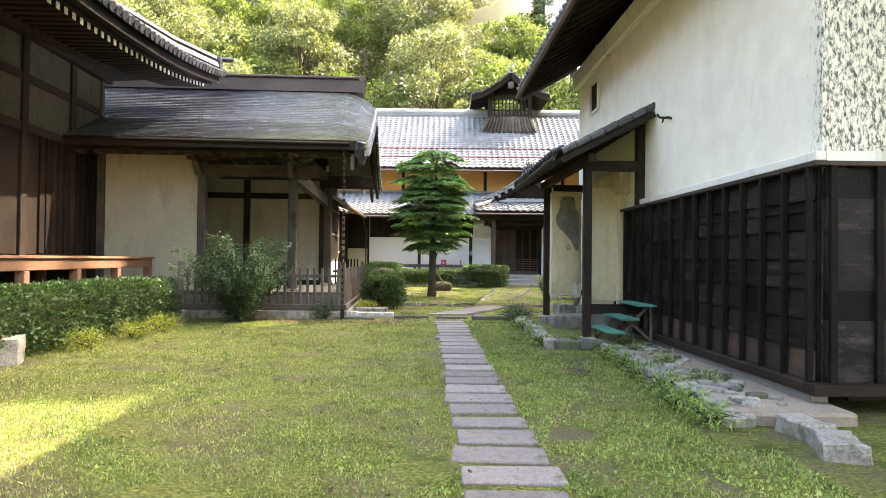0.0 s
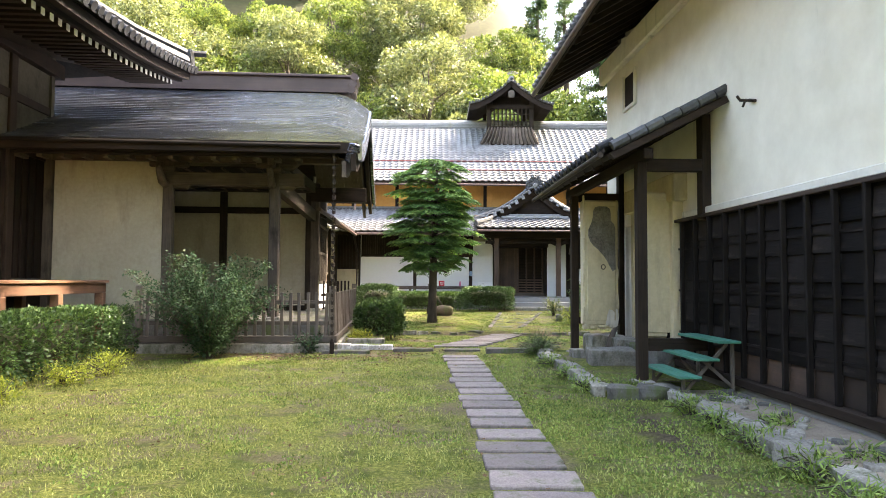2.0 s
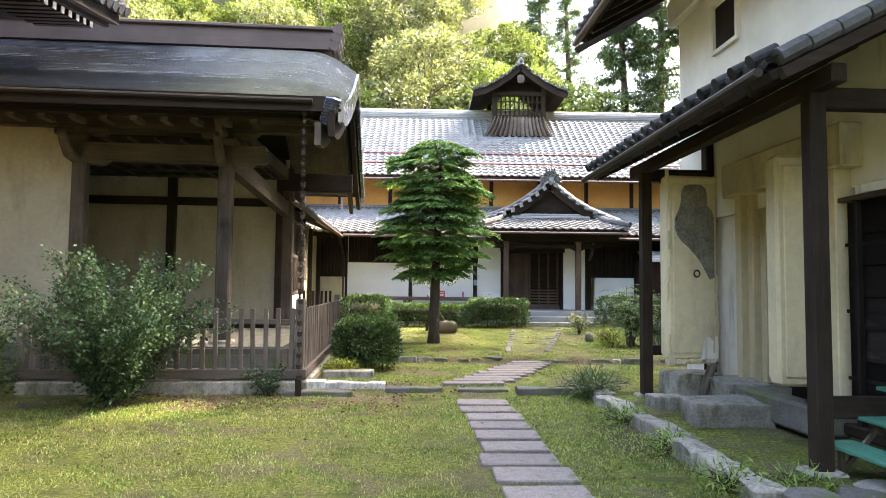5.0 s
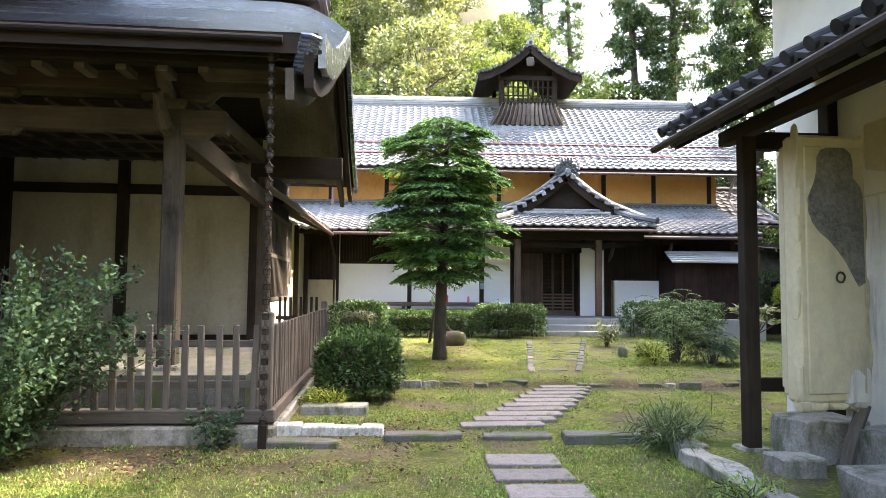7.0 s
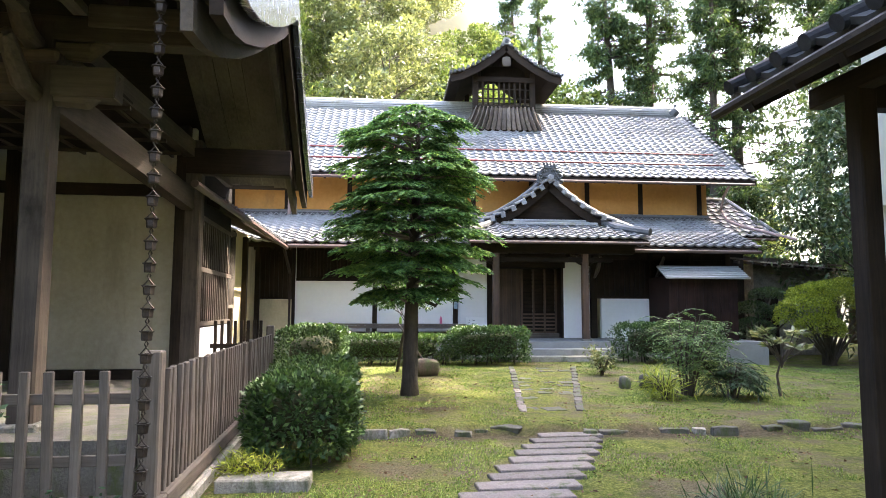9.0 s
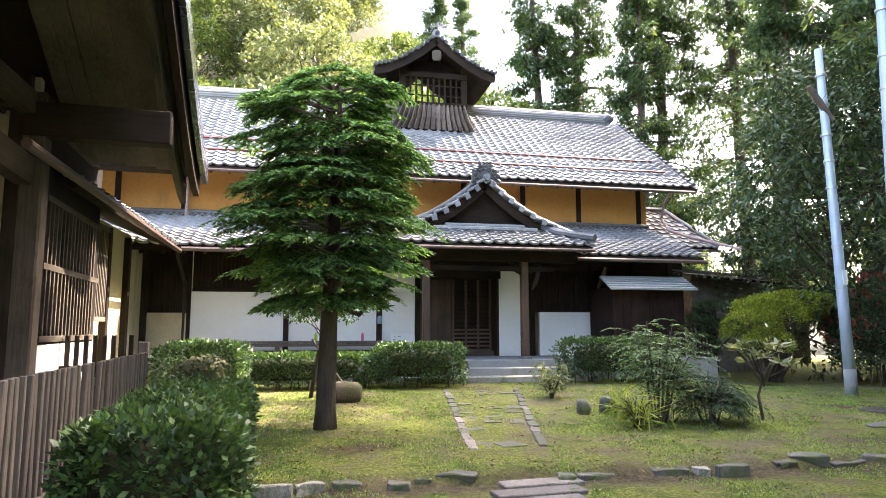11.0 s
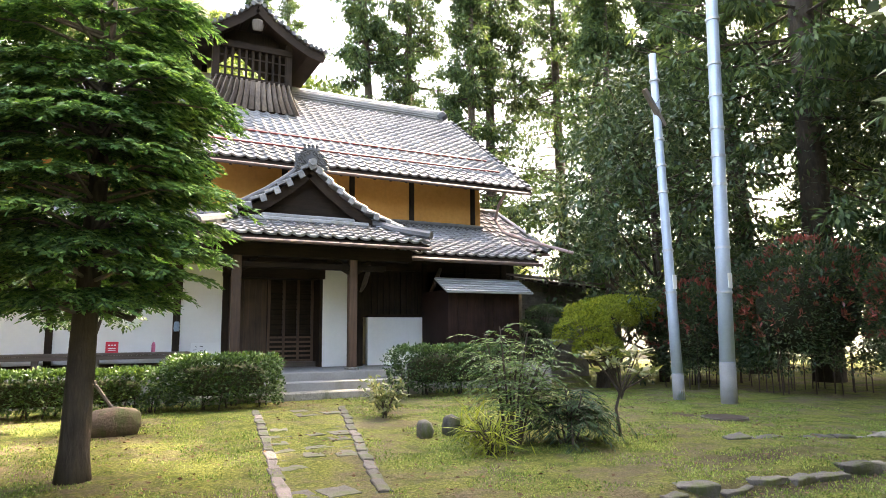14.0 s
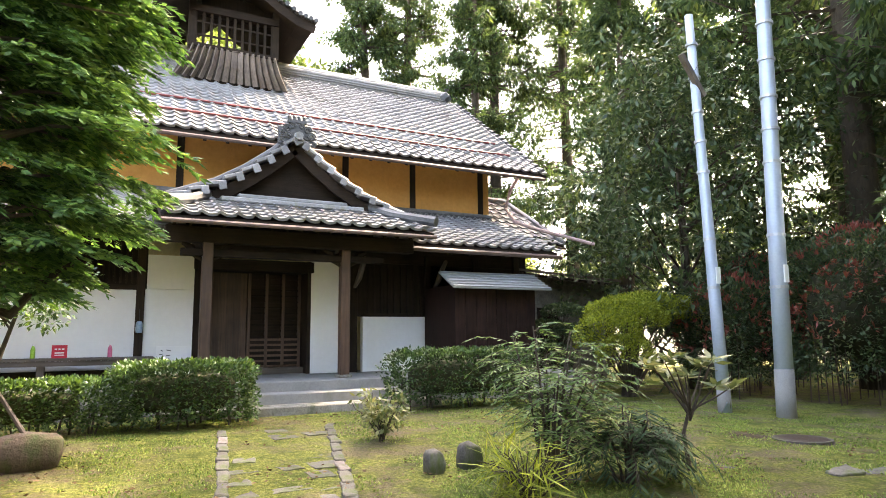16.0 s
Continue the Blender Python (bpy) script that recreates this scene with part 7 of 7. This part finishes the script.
def plant(pool, k, x, y, s=1.0):
    m = pose(x, y, rise(x, y) - .1, trng.gauss(0, 2), trng.gauss(0, 2), trng.uniform(0, 360)) @ Matrix.Scale(s, 4)
    if (id(pool), k) in used:
        ob = copy_thing(pool[k], m)
        ob.matrix_basis = m
    else:
        used.add((id(pool), k))
        pool[k].matrix_world = m


for y, x0, x1, gap in ((41, -30, 10, 5.2), (48, -33, 10, 4.6), (56, -38, 8, 6.2), (66, -44, 8, 7.5)):
    x = x0
    while x < x1:
        plant(kinds, trng.randrange(4), x + trng.gauss(0, .9), y + trng.gauss(0, 1.4) + .1 * max(0, x), trng.uniform(.8, 1.2))
        x += gap
for x, y, s in ((13, 44, .75), (18, 47, .8), (23, 50, .8), (12.5, 38, .62), (17, 40, .6), (28, 44, .8), (33, 40, .7), (38, 32, .8), (26, 31, .55), (31, 26, .6), (35, 22, .7), (22, 29, .45), (40, 15, .8), (30, 16, .6)):
    plant(kinds, trng.choice((0, 2)), x, y, s)
for x, y, k, s in ((9.5, 58, 2, .85), (13.5, 66, 2, .9), (12.0, 41.5, 1, 1.0), (14.3, 43.5, 0, .95), (14.8, 37.5, 1, .9), (17.2, 39.5, 0, 1), (20.5, 36, 1, 1), (23, 41, 0, 1.05), (21.5, 31, 2, 1.1), (25.5, 34.5, 0, 1.05), (24.5, 27.5, 1, 1.05), (28.5, 30, 0, 1), (28, 24, 1, 1.1), (32, 27, 0, 1), (25.5, 21, 2, 1.15), (30.5, 20, 0, 1), (27, 16.5, 1, 1.1), (34, 22, 1, 1.1), (22.5, 17.5, 2, 1.1), (19.0, 33.0, 2, .95), (17.2, 19.3, 1, 1.0), (17.8, 23.2, 0, 1.2), (19.5, 26.6, 1, 1.0), (19.8, 18.0, 0, 1.0), (21, 22.5, 0, 1.25)):
    plant(cedars, k, x, y, s)
# unseen grove added east of the storehouse, placed and thinned to shade the lawn
for x, y, k, s in ((11.5, .8, 0, 1), (13.9, 9.9, 0, .72), (11.8, 12.0, 1, 1.1), (16, 12.5, 0, 1.1), (13, -1, 0, 1), (17.5, 1, 1, 1.1), (9.5, 9.5, 1, 1.0), (10.0, 13.2, 1, 1.05), (17.5, 15.2, 0, 1.05), (14.5, 14.9, 1, 1.1)):
    plant(cedars, k, x, y, s)
for x, y, k, s in ((12.9, 11.4, 1, 1.25), (16, -1, 3, 1.35), (12, 1, 1, 1.3)):
    plant(kinds, k, x, y, s)
# woods behind the camera close the place
for x, y in ((-12, -24), (0, -27), (13, -22), (-26, -8)):
    plant(kinds, trng.randrange(4), x, y, 1.3)


# ---- grass ----
def turf(name, label, n, x0, x1, y0, y1, h, w, material, seed, keep):
    rng = np.random.default_rng(seed)
    x, y = rng.uniform(x0, x1, n), y0 + (y1 - y0) * rng.random(n) ** 1.35
    ok = np.array([keep(a, b) and noise.noise(Vector((a * 1.3, b * 1.3, seed))) > -.30 + .6 * rng.random() - .3 for a, b in zip(x, y)])
    x, y = x[ok], y[ok]
    z = np.array([rise(a, b) for a, b in zip(x, y)])
    at = np.stack([x, y, z - .004], 1)
    out = np.zeros_like(at)
    out[:, 2] = .9
    v, q = leaves(rng, at, out, h, w, 0, .8)
    ob = raw_mesh(name, v, q, material, label=label, kind="stuff")
    ob["category"] = "grass"


def on_lawn(a, b):
    if noise.noise(Vector((a * 1.7, b * 1.7, 11))) < -.30 or b > 11.75 + .9 * noise.noise(Vector((a * .9, 5, 0))) + .25 * min(max(a, 0), 2) and a < .4:
        return False
    return not (abs(a - (.74 - .03 * (b - 5.3))) < .30) and a < 2.85 and (a < 2.1 or b < 7.7) and b < 12.45


def on_moss(a, b):
    return noise.noise(Vector((a * 1.3, b * 1.3, 7))) + .5 * noise.noise(Vector((a * 4.1, b * 4.1, 3))) > -.06 and (b < 16.0 or not (1.5 + .16 * (b - 17) < a < 2.3 + .26 * (b - 17))) and not (13 < b < 15.9 and abs(a - (.5 + .465 * (b - 13))) < .48) and (a < 2.0 or b > 13.6)


turf("lawn_grass", "short yellow-green lawn grass", 300000, -7.5, 2.9, -1.2, 12.5, .042, .0085, grass_m, 1, on_lawn)
turf("lawn_clover", "small clover leaves in the lawn", 95000, -3.5, 2.9, -1.2, 12.5, .030, .022, clover_m, 2, lambda a, b: on_lawn(a, b) and (a > .9 or (int(a * 3.1) + int(b * 2.7)) % 5 == 0))
turf("terrace_grass", "thin mossy grass on the terraces", 240000, -1.6, 12, 12.8, 24, .032, .012, clover_m, 3, on_moss)


def fallen(label, n, x0, x1, y0, y1, seed):
    rng = np.random.default_rng(seed)
    x, y = rng.uniform(x0, x1, n), rng.uniform(y0, y1, n)
    ok = np.array([noise.noise(Vector((a * .9, b * .9, seed))) > .55 * rng.random() - .2 for a, b in zip(x, y)])
    x, y = x[ok], y[ok]
    at = np.stack([x, y, np.array([rise(a, b) for a, b in zip(x, y)]) + .012 + .015 * rng.random(len(x))], 1)
    out = np.stack([rng.normal(0, 1, len(x)), rng.normal(0, 1, len(x)), np.zeros(len(x))], 1)
    v, q = leaves(rng, at, out, .045, .026, 0, .15)
    ob = raw_mesh("fallen_leaves", v, q, litter_leaf, label=label, kind="stuff")
    ob["category"] = "leaves"


fallen("scattered brown fallen leaves on the moss", 9000, -2.2, 10, 12.7, 23.4, 5)
fallen("scattered brown fallen leaves on the lawn", 3500, -7, 2.8, -1, 12.5, 6)
fallen("brown leaf litter on the bare soil by the kerb", 5000, -4.2, 1.2, 11.1, 13.3, 7)
turf("kerb_weeds", "sparse weeds and moss on the bare soil by the kerb", 16000, -4.4, 1.0, 10.8, 12.6, .034, .016, clover_m, 8, lambda a, b: noise.noise(Vector((a * 2.3, b * 2.3, 21))) > .08)
